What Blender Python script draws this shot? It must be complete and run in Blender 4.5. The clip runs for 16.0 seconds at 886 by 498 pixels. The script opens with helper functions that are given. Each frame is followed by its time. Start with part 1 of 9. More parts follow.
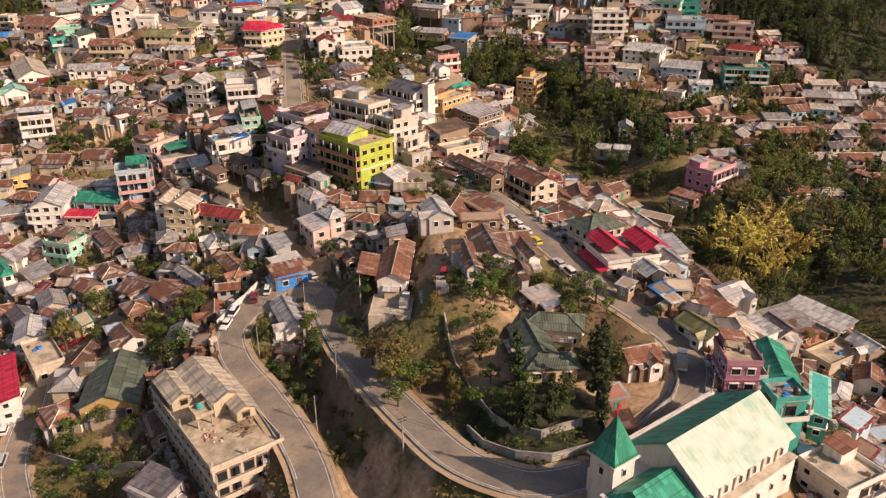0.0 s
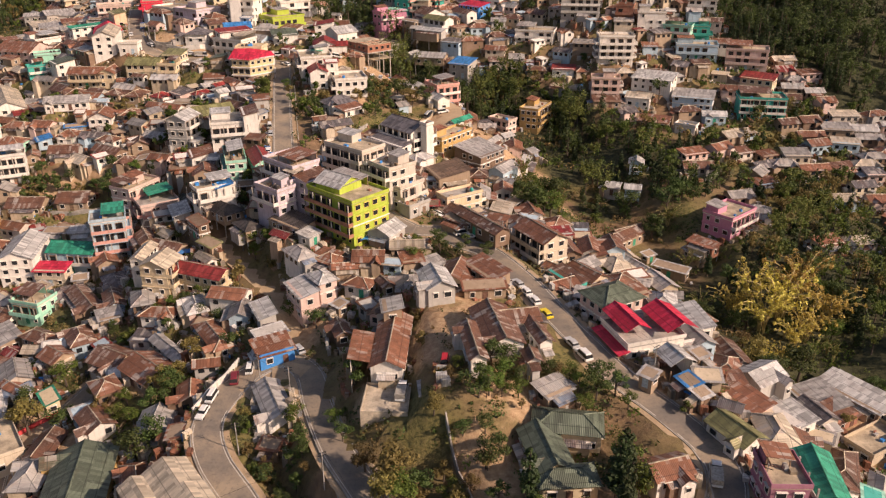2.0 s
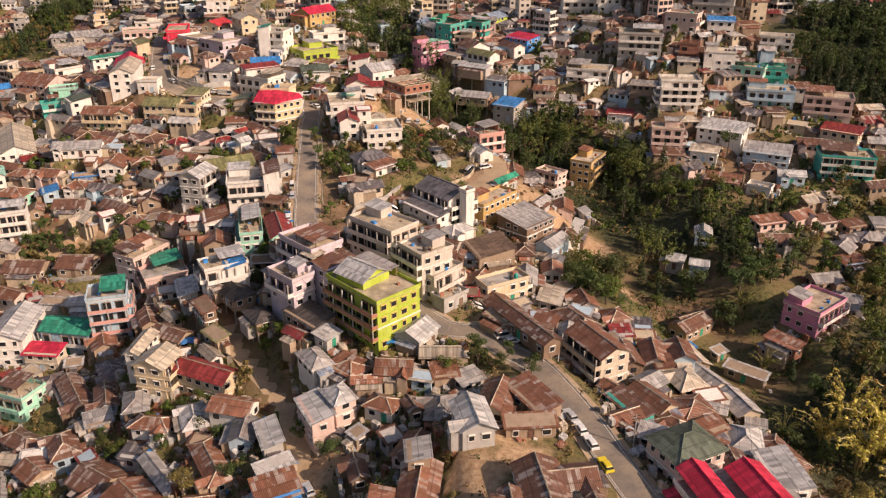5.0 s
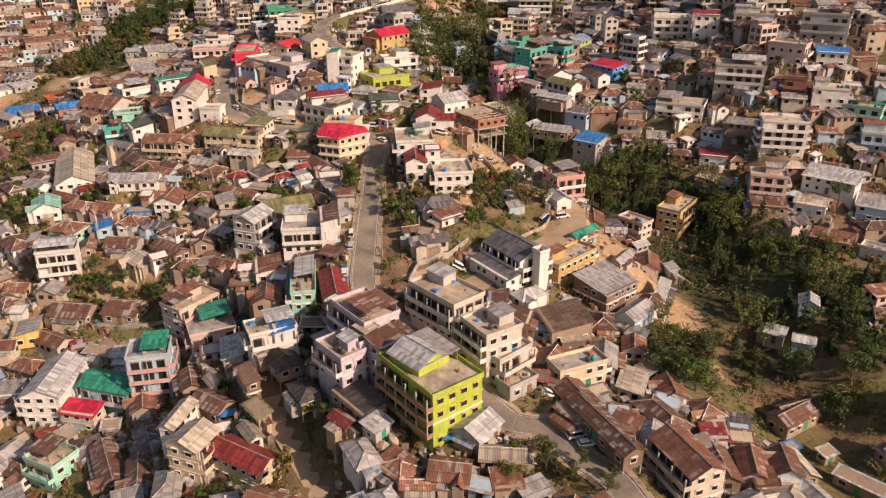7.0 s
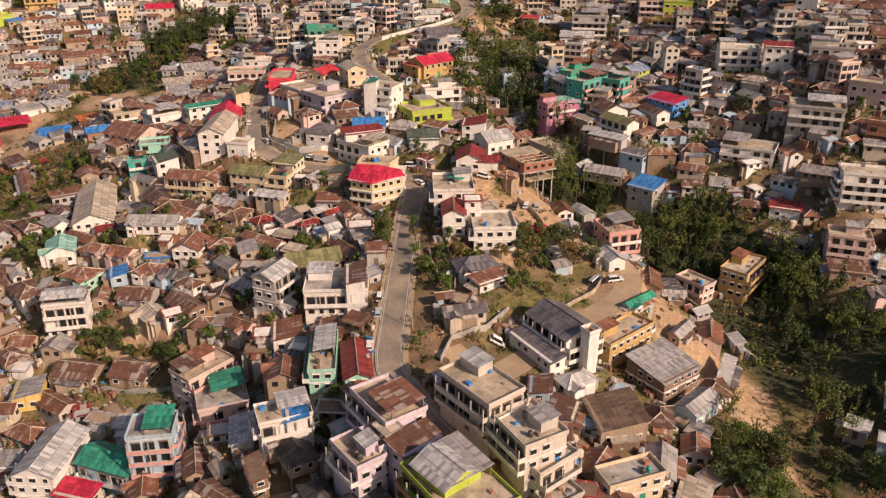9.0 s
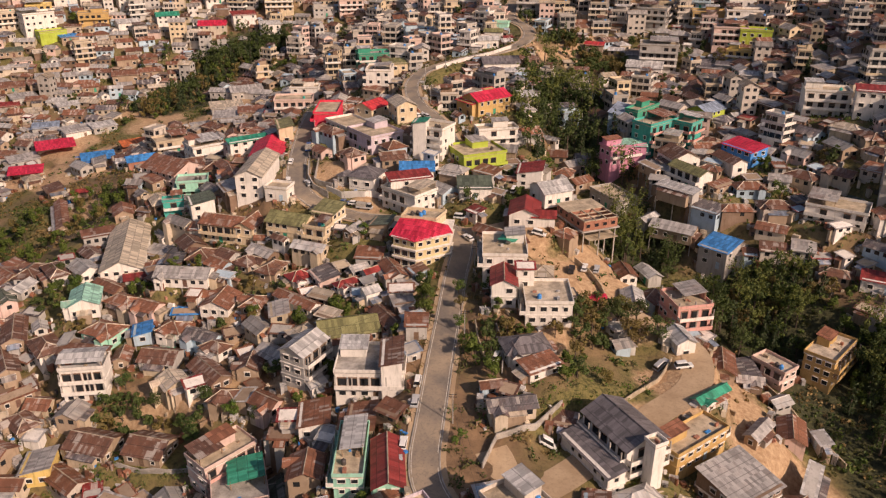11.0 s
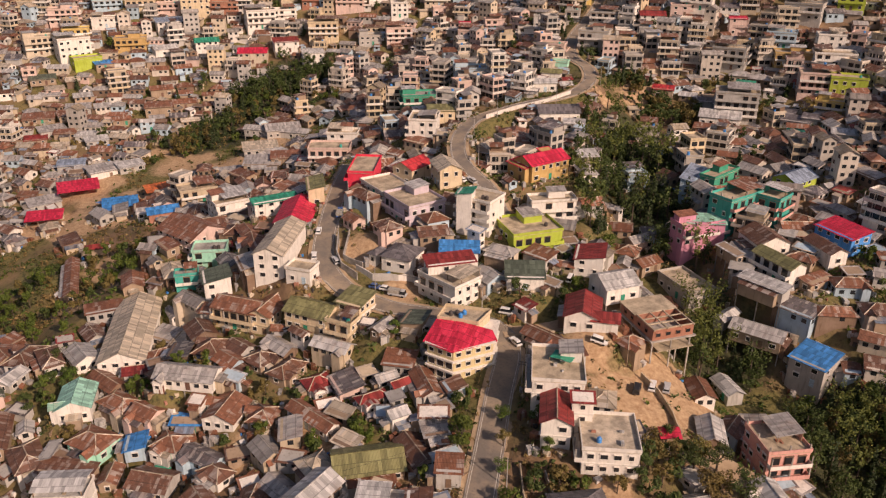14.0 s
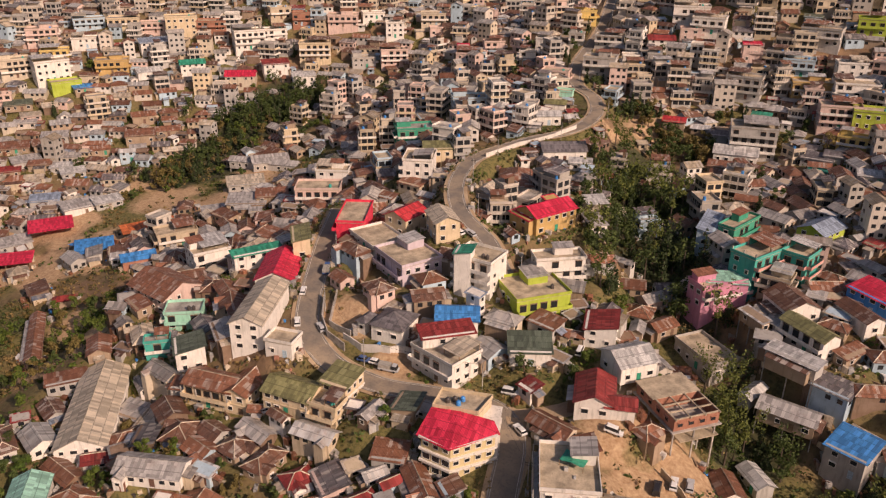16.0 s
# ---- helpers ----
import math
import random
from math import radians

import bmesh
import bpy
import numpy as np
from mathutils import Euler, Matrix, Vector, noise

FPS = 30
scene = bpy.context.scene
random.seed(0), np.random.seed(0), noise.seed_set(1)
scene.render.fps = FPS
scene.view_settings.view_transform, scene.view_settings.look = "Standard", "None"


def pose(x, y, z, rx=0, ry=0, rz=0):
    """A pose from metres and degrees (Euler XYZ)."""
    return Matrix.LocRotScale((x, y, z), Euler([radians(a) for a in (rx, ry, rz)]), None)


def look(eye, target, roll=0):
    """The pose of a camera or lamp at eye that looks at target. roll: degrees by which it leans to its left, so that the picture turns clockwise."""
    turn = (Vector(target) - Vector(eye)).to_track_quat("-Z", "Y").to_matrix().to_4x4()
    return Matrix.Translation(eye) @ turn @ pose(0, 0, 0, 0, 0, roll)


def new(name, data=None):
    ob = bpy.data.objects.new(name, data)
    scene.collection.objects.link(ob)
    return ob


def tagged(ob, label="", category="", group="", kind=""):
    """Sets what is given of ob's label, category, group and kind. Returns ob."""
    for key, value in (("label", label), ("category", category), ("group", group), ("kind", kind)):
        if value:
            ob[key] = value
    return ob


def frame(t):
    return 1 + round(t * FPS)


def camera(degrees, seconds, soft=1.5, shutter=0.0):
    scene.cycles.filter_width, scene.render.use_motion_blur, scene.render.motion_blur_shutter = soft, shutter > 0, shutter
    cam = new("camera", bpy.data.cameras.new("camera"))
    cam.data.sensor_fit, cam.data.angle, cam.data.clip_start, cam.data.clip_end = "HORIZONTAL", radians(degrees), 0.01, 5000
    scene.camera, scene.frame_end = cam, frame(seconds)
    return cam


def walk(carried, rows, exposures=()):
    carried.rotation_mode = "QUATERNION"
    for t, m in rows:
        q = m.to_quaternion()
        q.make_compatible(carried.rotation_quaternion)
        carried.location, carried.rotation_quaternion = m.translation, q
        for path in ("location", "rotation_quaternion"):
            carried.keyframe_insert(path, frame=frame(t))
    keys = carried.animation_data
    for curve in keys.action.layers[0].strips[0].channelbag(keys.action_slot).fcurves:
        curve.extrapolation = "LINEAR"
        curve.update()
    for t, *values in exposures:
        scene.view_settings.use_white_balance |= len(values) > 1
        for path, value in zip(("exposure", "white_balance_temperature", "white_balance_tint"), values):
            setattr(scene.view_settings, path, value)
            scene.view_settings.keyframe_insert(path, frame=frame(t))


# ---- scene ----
cam = camera(58.7, 16.0, soft=1.25)
PATH = [
    (0, (0.06, -0.056, 89.985), (0.063, 1.763, 89.154), -0.3),
    (0.5, (-0.014, 5.326, 91.561), (-0.009, 7.144, 90.729), -0.2),
    (1, (-0.059, 11.077, 93.454), (-0.054, 12.896, 92.622), -0.2),
    (1.5, (-0.16, 16.491, 95.235), (-0.154, 18.31, 94.403), -0.2),
    (2, (-0.325, 22.327, 97.153), (-0.317, 24.146, 96.321), -0.3),
    (2.5, (-0.459, 27.924, 98.951), (-0.458, 29.742, 98.118), -0.2),
    (3, (-0.516, 34.011, 100.528), (-0.53, 35.83, 99.695), -0.1),
    (3.5, (-0.573, 39.745, 102.138), (-0.604, 41.563, 101.304), -0.1),
    (4, (-0.624, 46.006, 103.604), (-0.665, 47.824, 102.77), -0.2),
    (4.2, (-0.618, 48.47, 104.212), (-0.663, 50.287, 103.378), -0.2),
    (6.3, (-1.407, 74.545, 110.566), (-1.615, 76.351, 109.731), -0.1),
    (6.5, (-1.512, 77.195, 111.207), (-1.738, 78.998, 110.372), -0.2),
    (7, (-1.948, 83.882, 112.843), (-2.217, 85.679, 112.007), -0.2),
    (7.5, (-2.433, 90.21, 114.205), (-2.736, 92.002, 113.37), -0.1),
    (8, (-3.02, 96.944, 115.812), (-3.356, 98.73, 114.978), -0.1),
    (8.5, (-3.766, 103.13, 117.218), (-4.127, 104.912, 116.384), -0.1),
    (9, (-4.782, 110.177, 118.998), (-5.16, 111.956, 118.164), -0.0),
    (9.2, (-5.192, 113.01, 119.737), (-5.577, 114.787, 118.904), -0.1),
    (11.3, (-10.406, 139.745, 127.695), (-10.94, 141.484, 126.864), 0.2),
    (11.5, (-11.066, 142.424, 128.499), (-11.617, 144.158, 127.668), 0.2),
    (12, (-12.66, 149.113, 130.321), (-13.251, 150.834, 129.491), 0.3),
    (12.5, (-14.25, 155.449, 132.027), (-14.858, 157.164, 131.196), 0.3),
    (13, (-16.196, 162.075, 133.63), (-16.813, 163.787, 132.801), 0.3),
    (13.5, (-18.036, 168.205, 135.124), (-18.659, 169.915, 134.295), 0.4),
    (14, (-20.138, 174.685, 136.593), (-20.764, 176.394, 135.764), 0.4),
    (14.5, (-22.198, 180.67, 138.076), (-22.823, 182.38, 137.248), 0.4),
    (15, (-24.44, 187.06, 139.965), (-25.064, 188.77, 139.137), 0.4),
    (15.5, (-26.55, 193.066, 141.774), (-27.173, 194.777, 140.947), 0.4),
    (16, (-28.809, 199.448, 143.497), (-29.431, 201.16, 142.67), 0.5),
]
walk(cam, [(t, look(eye, target, roll)) for t, eye, target, roll in PATH], [(0, 0.09, 6530, 23), (5, 0.05, 6500, 23), (10, -0.16, 6550, 25), (16, -0.3, 6620, 27)])

# ---- light ----
SUN_HIGH, SUN_ROUND = 32.0, 116.0  # degrees above the horizon; clockwise from north
world = bpy.data.worlds.new("sky")
scene.world = world
world.use_nodes = True
sky = world.node_tree.nodes.new("ShaderNodeTexSky")
sky.sky_type, sky.sun_disc = "NISHITA", False
sky.sun_elevation, sky.sun_rotation = radians(SUN_HIGH), radians(SUN_ROUND)
sky.dust_density, sky.air_density = 3.0, 1.2
background = world.node_tree.nodes["Background"]
world.node_tree.links.new(sky.outputs[0], background.inputs[0])
background.inputs[1].default_value = 0.074
sun_data = bpy.data.lights.new("sun", "SUN")
sun_data.energy, sun_data.angle, sun_data.color = 5.0, radians(0.6), (1.0, 0.80, 0.58)
sun = new("sun", sun_data)
toward = Vector((math.cos(radians(SUN_HIGH)) * math.sin(radians(SUN_ROUND)), math.cos(radians(SUN_HIGH)) * math.cos(radians(SUN_ROUND)), math.sin(radians(SUN_HIGH))))
sun.matrix_world = look(toward * 400, (0, 0, 0))

# ---- materials ----
COLOURS = {
    "cream": (0.62, 0.50, 0.33), "white": (0.72, 0.68, 0.62), "grey": (0.42, 0.40, 0.37), "pink": (0.62, 0.33, 0.28), "rose": (0.62, 0.46, 0.40),
    "lilac": (0.55, 0.47, 0.52), "lime": (0.38, 0.47, 0.045), "mint": (0.32, 0.62, 0.48), "teal": (0.04, 0.36, 0.30), "blue": (0.40, 0.52, 0.60),
    "yellow": (0.66, 0.48, 0.15), "ochre": (0.50, 0.33, 0.12), "brick": (0.36, 0.16, 0.10), "timber": (0.20, 0.13, 0.085), "mud": (0.34, 0.25, 0.17),
    "concrete": (0.40, 0.37, 0.33), "tan": (0.50, 0.41, 0.29), "green": (0.03, 0.30, 0.19), "red": (0.55, 0.045, 0.05), "maroon": (0.28, 0.04, 0.035),
    "crimson": (0.72, 0.03, 0.07), "rust": (0.30, 0.13, 0.075), "brown": (0.16, 0.085, 0.06), "dark": (0.075, 0.065, 0.06), "silver": (0.52, 0.51, 0.49),
    "tin": (0.40, 0.38, 0.36), "sky": (0.05, 0.25, 0.62), "olive": (0.24, 0.23, 0.10), "slate": (0.17, 0.155, 0.16), "dusk": (0.115, 0.14, 0.10), "bluegrey": (0.27, 0.33, 0.42),
    "straw": (0.60, 0.49, 0.27), "chalk": (0.55, 0.49, 0.42), "orange": (0.62, 0.16, 0.05), "buff": (0.55, 0.47, 0.36), "purple": (0.36, 0.15, 0.21), "magenta": (0.58, 0.25, 0.35),
}
MADE = {}


def material(name):
    m = bpy.data.materials.new(name)
    m.use_nodes = True
    return m, m.node_tree.nodes, m.node_tree.links, m.node_tree.nodes["Principled BSDF"]


def node(nodes, kind, **values):
    n = nodes.new(kind)
    for key, value in values.items():
        n.inputs[key].default_value = value
    return n


def mixed(nodes, links, a, b, factor, blend="MIX"):
    n = nodes.new("ShaderNodeMix")
    n.data_type, n.blend_type = "RGBA", blend
    for socket, value in ((n.inputs[0], factor), (n.inputs[6], a), (n.inputs[7], b)):
        if isinstance(value, bpy.types.NodeSocket):
            links.new(value, socket)
        else:
            socket.default_value = value if not isinstance(value, tuple) else (*value[:3], 1)
    return n.outputs[2]


def ramp(nodes, links, value, low, high, a=0.0, b=1.0):
    n = nodes.new("ShaderNodeMapRange")
    n.inputs[1].default_value, n.inputs[2].default_value, n.inputs[3].default_value, n.inputs[4].default_value = low, high, a, b
    links.new(value, n.inputs[0])
    return n.outputs[0]


def shifted(nodes, links, scale=(1, 1, 1), own=True):
    """Object coordinates in metres, moved by a random step from thing to thing."""
    place = nodes.new("ShaderNodeTexCoord")
    mapping = nodes.new("ShaderNodeMapping")
    mapping.inputs["Scale"].default_value = scale
    links.new(place.outputs["Object"], mapping.inputs[0])
    if own:
        info = nodes.new("ShaderNodeObjectInfo")
        times = nodes.new("ShaderNodeMath")
        times.operation = "MULTIPLY"
        times.inputs[1].default_value = 57.0
        links.new(info.outputs["Random"], times.inputs[0])
        links.new(times.outputs[0], mapping.inputs[1])
    return mapping.outputs[0]


def sheeted(nodes, links, scale=(1, 1, 1), own=True):
    """Coordinates along a roof's ridge and down its slope, in metres."""
    place = nodes.new("ShaderNodeAttribute")
    place.attribute_name = "local"
    mapping = nodes.new("ShaderNodeMapping")
    mapping.inputs["Scale"].default_value = scale
    links.new(place.outputs["Vector"], mapping.inputs[0])
    if own:
        info = nodes.new("ShaderNodeObjectInfo")
        times = nodes.new("ShaderNodeMath")
        times.operation = "MULTIPLY"
        times.inputs[1].default_value = 57.0
        links.new(info.outputs["Random"], times.inputs[0])
        links.new(times.outputs[0], mapping.inputs[1])
    return mapping.outputs[0]


def speckle(nodes, links, coords, scale, detail=4.0, rough=0.55):
    n = node(nodes, "ShaderNodeTexNoise", Scale=scale, Detail=detail, Roughness=rough)
    links.new(coords, n.inputs["Vector"])
    return n.outputs["Fac"]


def bumped(nodes, links, shader, height, strength, distance):
    n = node(nodes, "ShaderNodeBump", Strength=strength, Distance=distance)
    links.new(height, n.inputs["Height"])
    links.new(n.outputs[0], shader.inputs["Normal"])


def toned(nodes, links, colour, low, high):
    """Each separate piece a little lighter or darker than the next."""
    each = nodes.new("ShaderNodeNewGeometry")
    hue = node(nodes, "ShaderNodeHueSaturation", Saturation=1.0)
    links.new(ramp(nodes, links, each.outputs["Random Per Island"], 0, 1, low, high), hue.inputs["Value"])
    links.new(colour, hue.inputs["Color"])
    return hue.outputs[0]


def wall_paint(colour):
    """Painted plaster: faded, with rain streaks and grime."""
    key = "wall " + colour
    if key not in MADE:
        m, nodes, links, shader = material("painted_plaster_" + colour)
        c = COLOURS[colour]
        streaks = speckle(nodes, links, shifted(nodes, links, (1.3, 1.3, 0.16)), 1.0, 5, 0.65)
        patches = speckle(nodes, links, shifted(nodes, links), 0.35, 5, 0.6)
        grain = speckle(nodes, links, shifted(nodes, links), 5.0, 3)
        faded = mixed(nodes, links, c, tuple(min(0.85, v * 1.12 + 0.03) for v in c), ramp(nodes, links, patches, 0.4, 0.65))
        dirty = mixed(nodes, links, faded, tuple(v * 0.42 for v in c[:2]) + (c[2] * 0.36,), ramp(nodes, links, streaks, 0.52, 0.78, 0.0, 0.75))
        final = mixed(nodes, links, dirty, (0.16, 0.14, 0.12), ramp(nodes, links, grain, 0.62, 0.8, 0, 0.5))
        links.new(toned(nodes, links, final, 0.82, 1.1), shader.inputs["Base Color"])
        shader.inputs["Roughness"].default_value = 0.85
        bumped(nodes, links, shader, grain, 0.25, 0.02)
        MADE[key] = m
    return MADE[key]


def tin(colour, rust=0.45):
    """Corrugated sheets: ribs down the slope, each sheet a little different, rusting."""
    key = "tin %s %.2f" % (colour, rust)
    if key not in MADE:
        m, nodes, links, shader = material("corrugated_sheet_" + colour)
        c = COLOURS[colour]
        place = sheeted(nodes, links, own=False)
        split = nodes.new("ShaderNodeSeparateXYZ")
        links.new(place, split.inputs[0])
        flat = nodes.new("ShaderNodeVectorMath")
        flat.operation = "SNAP"
        flat.inputs[1].default_value = (0.75, 2.2, 50)
        links.new(sheeted(nodes, links), flat.inputs[0])
        sheet = nodes.new("ShaderNodeTexWhiteNoise")
        links.new(flat.outputs[0], sheet.inputs["Vector"])
        patches = speckle(nodes, links, shifted(nodes, links), 0.28, 5, 0.65)
        runs = speckle(nodes, links, sheeted(nodes, links, (3.2, 0.45, 0.45)), 1.0, 5, 0.7)
        blots = speckle(nodes, links, sheeted(nodes, links, (1.0, 0.55, 1.0)), 1.1, 5, 0.7)
        varied = mixed(nodes, links, tuple(v * 0.6 for v in c), tuple(min(0.8, v * 1.35) for v in c), sheet.outputs["Value"])
        varied = mixed(nodes, links, varied, (0.60, 0.52, 0.45) if rust > 0.3 else tuple(min(0.85, v * 1.5 + 0.04) for v in c), ramp(nodes, links, blots, 0.56, 0.68, 0, 0.6 if rust > 0.3 else 0.45))
        odd = mixed(nodes, links, varied, (0.50, 0.46, 0.41) if rust > 0.3 else tuple(min(0.8, v * 1.35 + 0.03) for v in c), ramp(nodes, links, sheet.outputs["Value"], 0.82, 0.86, 0, 0.75 if rust > 0.3 else 0.35))
        rusted = mixed(nodes, links, odd, (0.20, 0.085, 0.045), ramp(nodes, links, patches, 0.62 - 0.3 * rust, 0.85 - 0.3 * rust, 0, rust))
        streaked = mixed(nodes, links, rusted, tuple(v * 0.45 for v in c), ramp(nodes, links, runs, 0.5, 0.8, 0, 0.6))
        lap = nodes.new("ShaderNodeMath")
        lap.operation = "PINGPONG"
        lap.inputs[1].default_value = 1.1
        links.new(split.outputs[1], lap.inputs[0])
        # dark line at each lap: the overlap's shade painted into the colour
        lap_shaded = mixed(nodes, links, streaked, tuple(v * 0.3 for v in c), ramp(nodes, links, lap.outputs[0], 0.03, 0.10, 0.75, 0.0))
        links.new(toned(nodes, links, lap_shaded, 0.68, 1.25), shader.inputs["Base Color"])
        shader.inputs["Roughness"].default_value = 0.55
        shader.inputs["Metallic"].default_value = 0.15
        wave = nodes.new("ShaderNodeMath")
        wave.operation = "SINE"
        times = nodes.new("ShaderNodeMath")
        times.operation = "MULTIPLY"
        times.inputs[1].default_value = 2 * math.pi / 0.3
        links.new(split.outputs[0], times.inputs[0])
        links.new(times.outputs[0], wave.inputs[0])
        bumped(nodes, links, shader, wave.outputs[0], 0.5, 0.05)
        MADE[key] = m
    return MADE[key]


def slab(colour="concrete"):
    """Weathered concrete of flat roofs, steps and retaining walls."""
    key = "slab " + colour
    if key not in MADE:
        m, nodes, links, shader = material("weathered_concrete_" + colour)
        c = COLOURS[colour]
        patches = speckle(nodes, links, shifted(nodes, links), 0.3, 6, 0.65)
        grain = speckle(nodes, links, shifted(nodes, links), 2.6, 5, 0.6)
        worn = mixed(nodes, links, tuple(v * 0.55 for v in c), tuple(min(0.8, v * 1.25) for v in c), ramp(nodes, links, patches, 0.36, 0.64))
        final = mixed(nodes, links, worn, (0.11, 0.10, 0.085), ramp(nodes, links, grain, 0.55, 0.75, 0, 0.6))
        links.new(final, shader.inputs["Base Color"])
        shader.inputs["Roughness"].default_value = 0.9
        bumped(nodes, links, shader, grain, 0.3, 0.03)
        MADE[key] = m
    return MADE[key]


def plain(name, colour, rough=0.6, metal=0.0, vary=0.25):
    if name not in MADE:
        m, nodes, links, shader = material(name)
        grain = speckle(nodes, links, shifted(nodes, links), 3.0, 4)
        links.new(mixed(nodes, links, tuple(v * (1 - vary) for v in colour), tuple(min(1, v * (1 + vary)) for v in colour), ramp(nodes, links, grain, 0.35, 0.65)), shader.inputs["Base Color"])
        shader.inputs["Roughness"].default_value, shader.inputs["Metallic"].default_value = rough, metal
        MADE[name] = m
    return MADE[name]


def glass():
    if "glass" not in MADE:
        m, nodes, links, shader = material("dark_window_glass")
        shader.inputs["Base Color"].default_value = (0.025, 0.028, 0.032, 1)
        shader.inputs["Roughness"].default_value = 0.12
        MADE["glass"] = m
    return MADE["glass"]


def earth():
    if "earth" not in MADE:
        m, nodes, links, shader = material("dry_hillside")
        place = shifted(nodes, links, own=False)
        large = speckle(nodes, links, place, 0.018, 6, 0.6)
        middle = speckle(nodes, links, place, 0.11, 6, 0.65)
        fine = speckle(nodes, links, place, 0.9, 6, 0.7)
        soil = mixed(nodes, links, (0.12, 0.075, 0.042), (0.33, 0.21, 0.115), ramp(nodes, links, middle, 0.35, 0.65))
        grass = mixed(nodes, links, (0.05, 0.052, 0.016), (0.25, 0.21, 0.07), ramp(nodes, links, fine, 0.35, 0.65))
        cover = mixed(nodes, links, soil, grass, ramp(nodes, links, large, 0.41, 0.54))
        patched = mixed(nodes, links, cover, (0.07, 0.055, 0.04), ramp(nodes, links, fine, 0.55, 0.72, 0, 0.75))
        bare = nodes.new("ShaderNodeAttribute")
        bare.attribute_name = "bare"
        edge = nodes.new("ShaderNodeMath")
        edge.operation = "MULTIPLY_ADD"
        edge.inputs[1].default_value = 1.6
        links.new(middle, edge.inputs[0])
        links.new(bare.outputs["Fac"], edge.inputs[2])
        sand = mixed(nodes, links, (0.34, 0.205, 0.11), (0.56, 0.40, 0.24), ramp(nodes, links, fine, 0.35, 0.65))
        trodden = mixed(nodes, links, patched, sand, ramp(nodes, links, edge.outputs[0], 1.15, 1.5))
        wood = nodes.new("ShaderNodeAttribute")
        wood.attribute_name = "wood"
        # forest floor with the shade under the trees put into its dark colour
        shaded_litter = mixed(nodes, links, (0.022, 0.026, 0.010), (0.080, 0.080, 0.032), ramp(nodes, links, fine, 0.35, 0.65))
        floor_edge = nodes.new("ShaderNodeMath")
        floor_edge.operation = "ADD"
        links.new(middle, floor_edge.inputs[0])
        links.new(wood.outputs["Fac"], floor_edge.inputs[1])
        links.new(mixed(nodes, links, trodden, shaded_litter, ramp(nodes, links, floor_edge.outputs[0], 0.75, 1.0)), shader.inputs["Base Color"])
        shader.inputs["Roughness"].default_value = 0.95
        bumped(nodes, links, shader, fine, 0.6, 0.5)
        MADE["earth"] = m
    return MADE["earth"]


def asphalt(name="worn_asphalt", colour=(0.19, 0.165, 0.14), dust=(0.38, 0.30, 0.21)):
    if name not in MADE:
        m, nodes, links, shader = material(name)
        place = shifted(nodes, links, own=False)
        large = speckle(nodes, links, place, 0.12, 6, 0.6)
        fine = speckle(nodes, links, place, 1.6, 5, 0.65)
        links.new(mixed(nodes, links, mixed(nodes, links, colour, dust, ramp(nodes, links, large, 0.38, 0.68)), tuple(v * 0.6 for v in colour), ramp(nodes, links, fine, 0.5, 0.75, 0, 0.6)), shader.inputs["Base Color"])
        shader.inputs["Roughness"].default_value = 0.9
        MADE[name] = m
    return MADE[name]


def leaves(name, dark, light):
    if name not in MADE:
        m, nodes, links, shader = material(name)
        info, each = nodes.new("ShaderNodeObjectInfo"), nodes.new("ShaderNodeNewGeometry")
        tone = mixed(nodes, links, dark, light, ramp(nodes, links, each.outputs["Random Per Island"], 0, 1, 0.12, 0.75))
        hue = node(nodes, "ShaderNodeHueSaturation", Saturation=1.0)
        links.new(ramp(nodes, links, info.outputs["Random"], 0, 1, 0.475, 0.52), hue.inputs["Hue"])
        links.new(ramp(nodes, links, info.outputs["Random"], 0, 1, 0.75, 1.25), hue.inputs["Value"])
        links.new(tone, hue.inputs["Color"])
        links.new(hue.outputs[0], shader.inputs["Base Color"])
        shader.inputs["Roughness"].default_value = 0.7
        through_light = nodes.new("ShaderNodeBsdfTranslucent")
        links.new(hue.outputs[0], through_light.inputs[0])
        blend = nodes.new("ShaderNodeMixShader")
        blend.inputs[0].default_value = 0.3
        links.new(shader.outputs[0], blend.inputs[1])
        links.new(through_light.outputs[0], blend.inputs[2])
        links.new(blend.outputs[0], nodes["Material Output"].inputs[0])
        MADE[name] = m
    return MADE[name]


BARK = plain("bark", (0.10, 0.075, 0.055), 0.95)
DARK_METAL = plain("dark_metal", (0.05, 0.05, 0.05), 0.5, 0.6)
TIMBER = plain("raw_timber", (0.27, 0.19, 0.12), 0.85)

# ---- plan of the houses: place, turn, width, depth, eaves, roof, wall and roof colour ----
PLAN = []


def plot(x, y, turn, w, d, h, kind, wall, roof, more="", base=None, fine=1, **rest):
    PLAN.append(dict(x=x, y=y, turn=turn, w=w, d=d, h=h, kind=kind, wall=wall, roof=roof, more=more, base=base, fine=fine, **rest))


plot(-107.2, 233.7, -7, 13.7, 7.7, 7.0, "g", "blue", "green", more="b", base=-5.1)
plot(-109.8, 210.5, -17, 8.6, 7.1, 6.0, "f", "mint", "tan", more="cb", base=-8.7, trim="white")
plot(-77.6, 181.5, -29, 8.8, 8.1, 3.0, "g", "mud", "brown", base=-6.1)
plot(-72.2, 205.4, 78, 7.5, 7.3, 8.5, "g", "cream", "buff", more="b", base=2.2)
plot(-61.0, 204.5, -22, 13.4, 6.1, 6.0, "g", "cream", "maroon", base=2.4)
plot(-32.6, 186.1, -59, 9.3, 4.5, 6.5, "s", "rose", "silver", base=6.1)
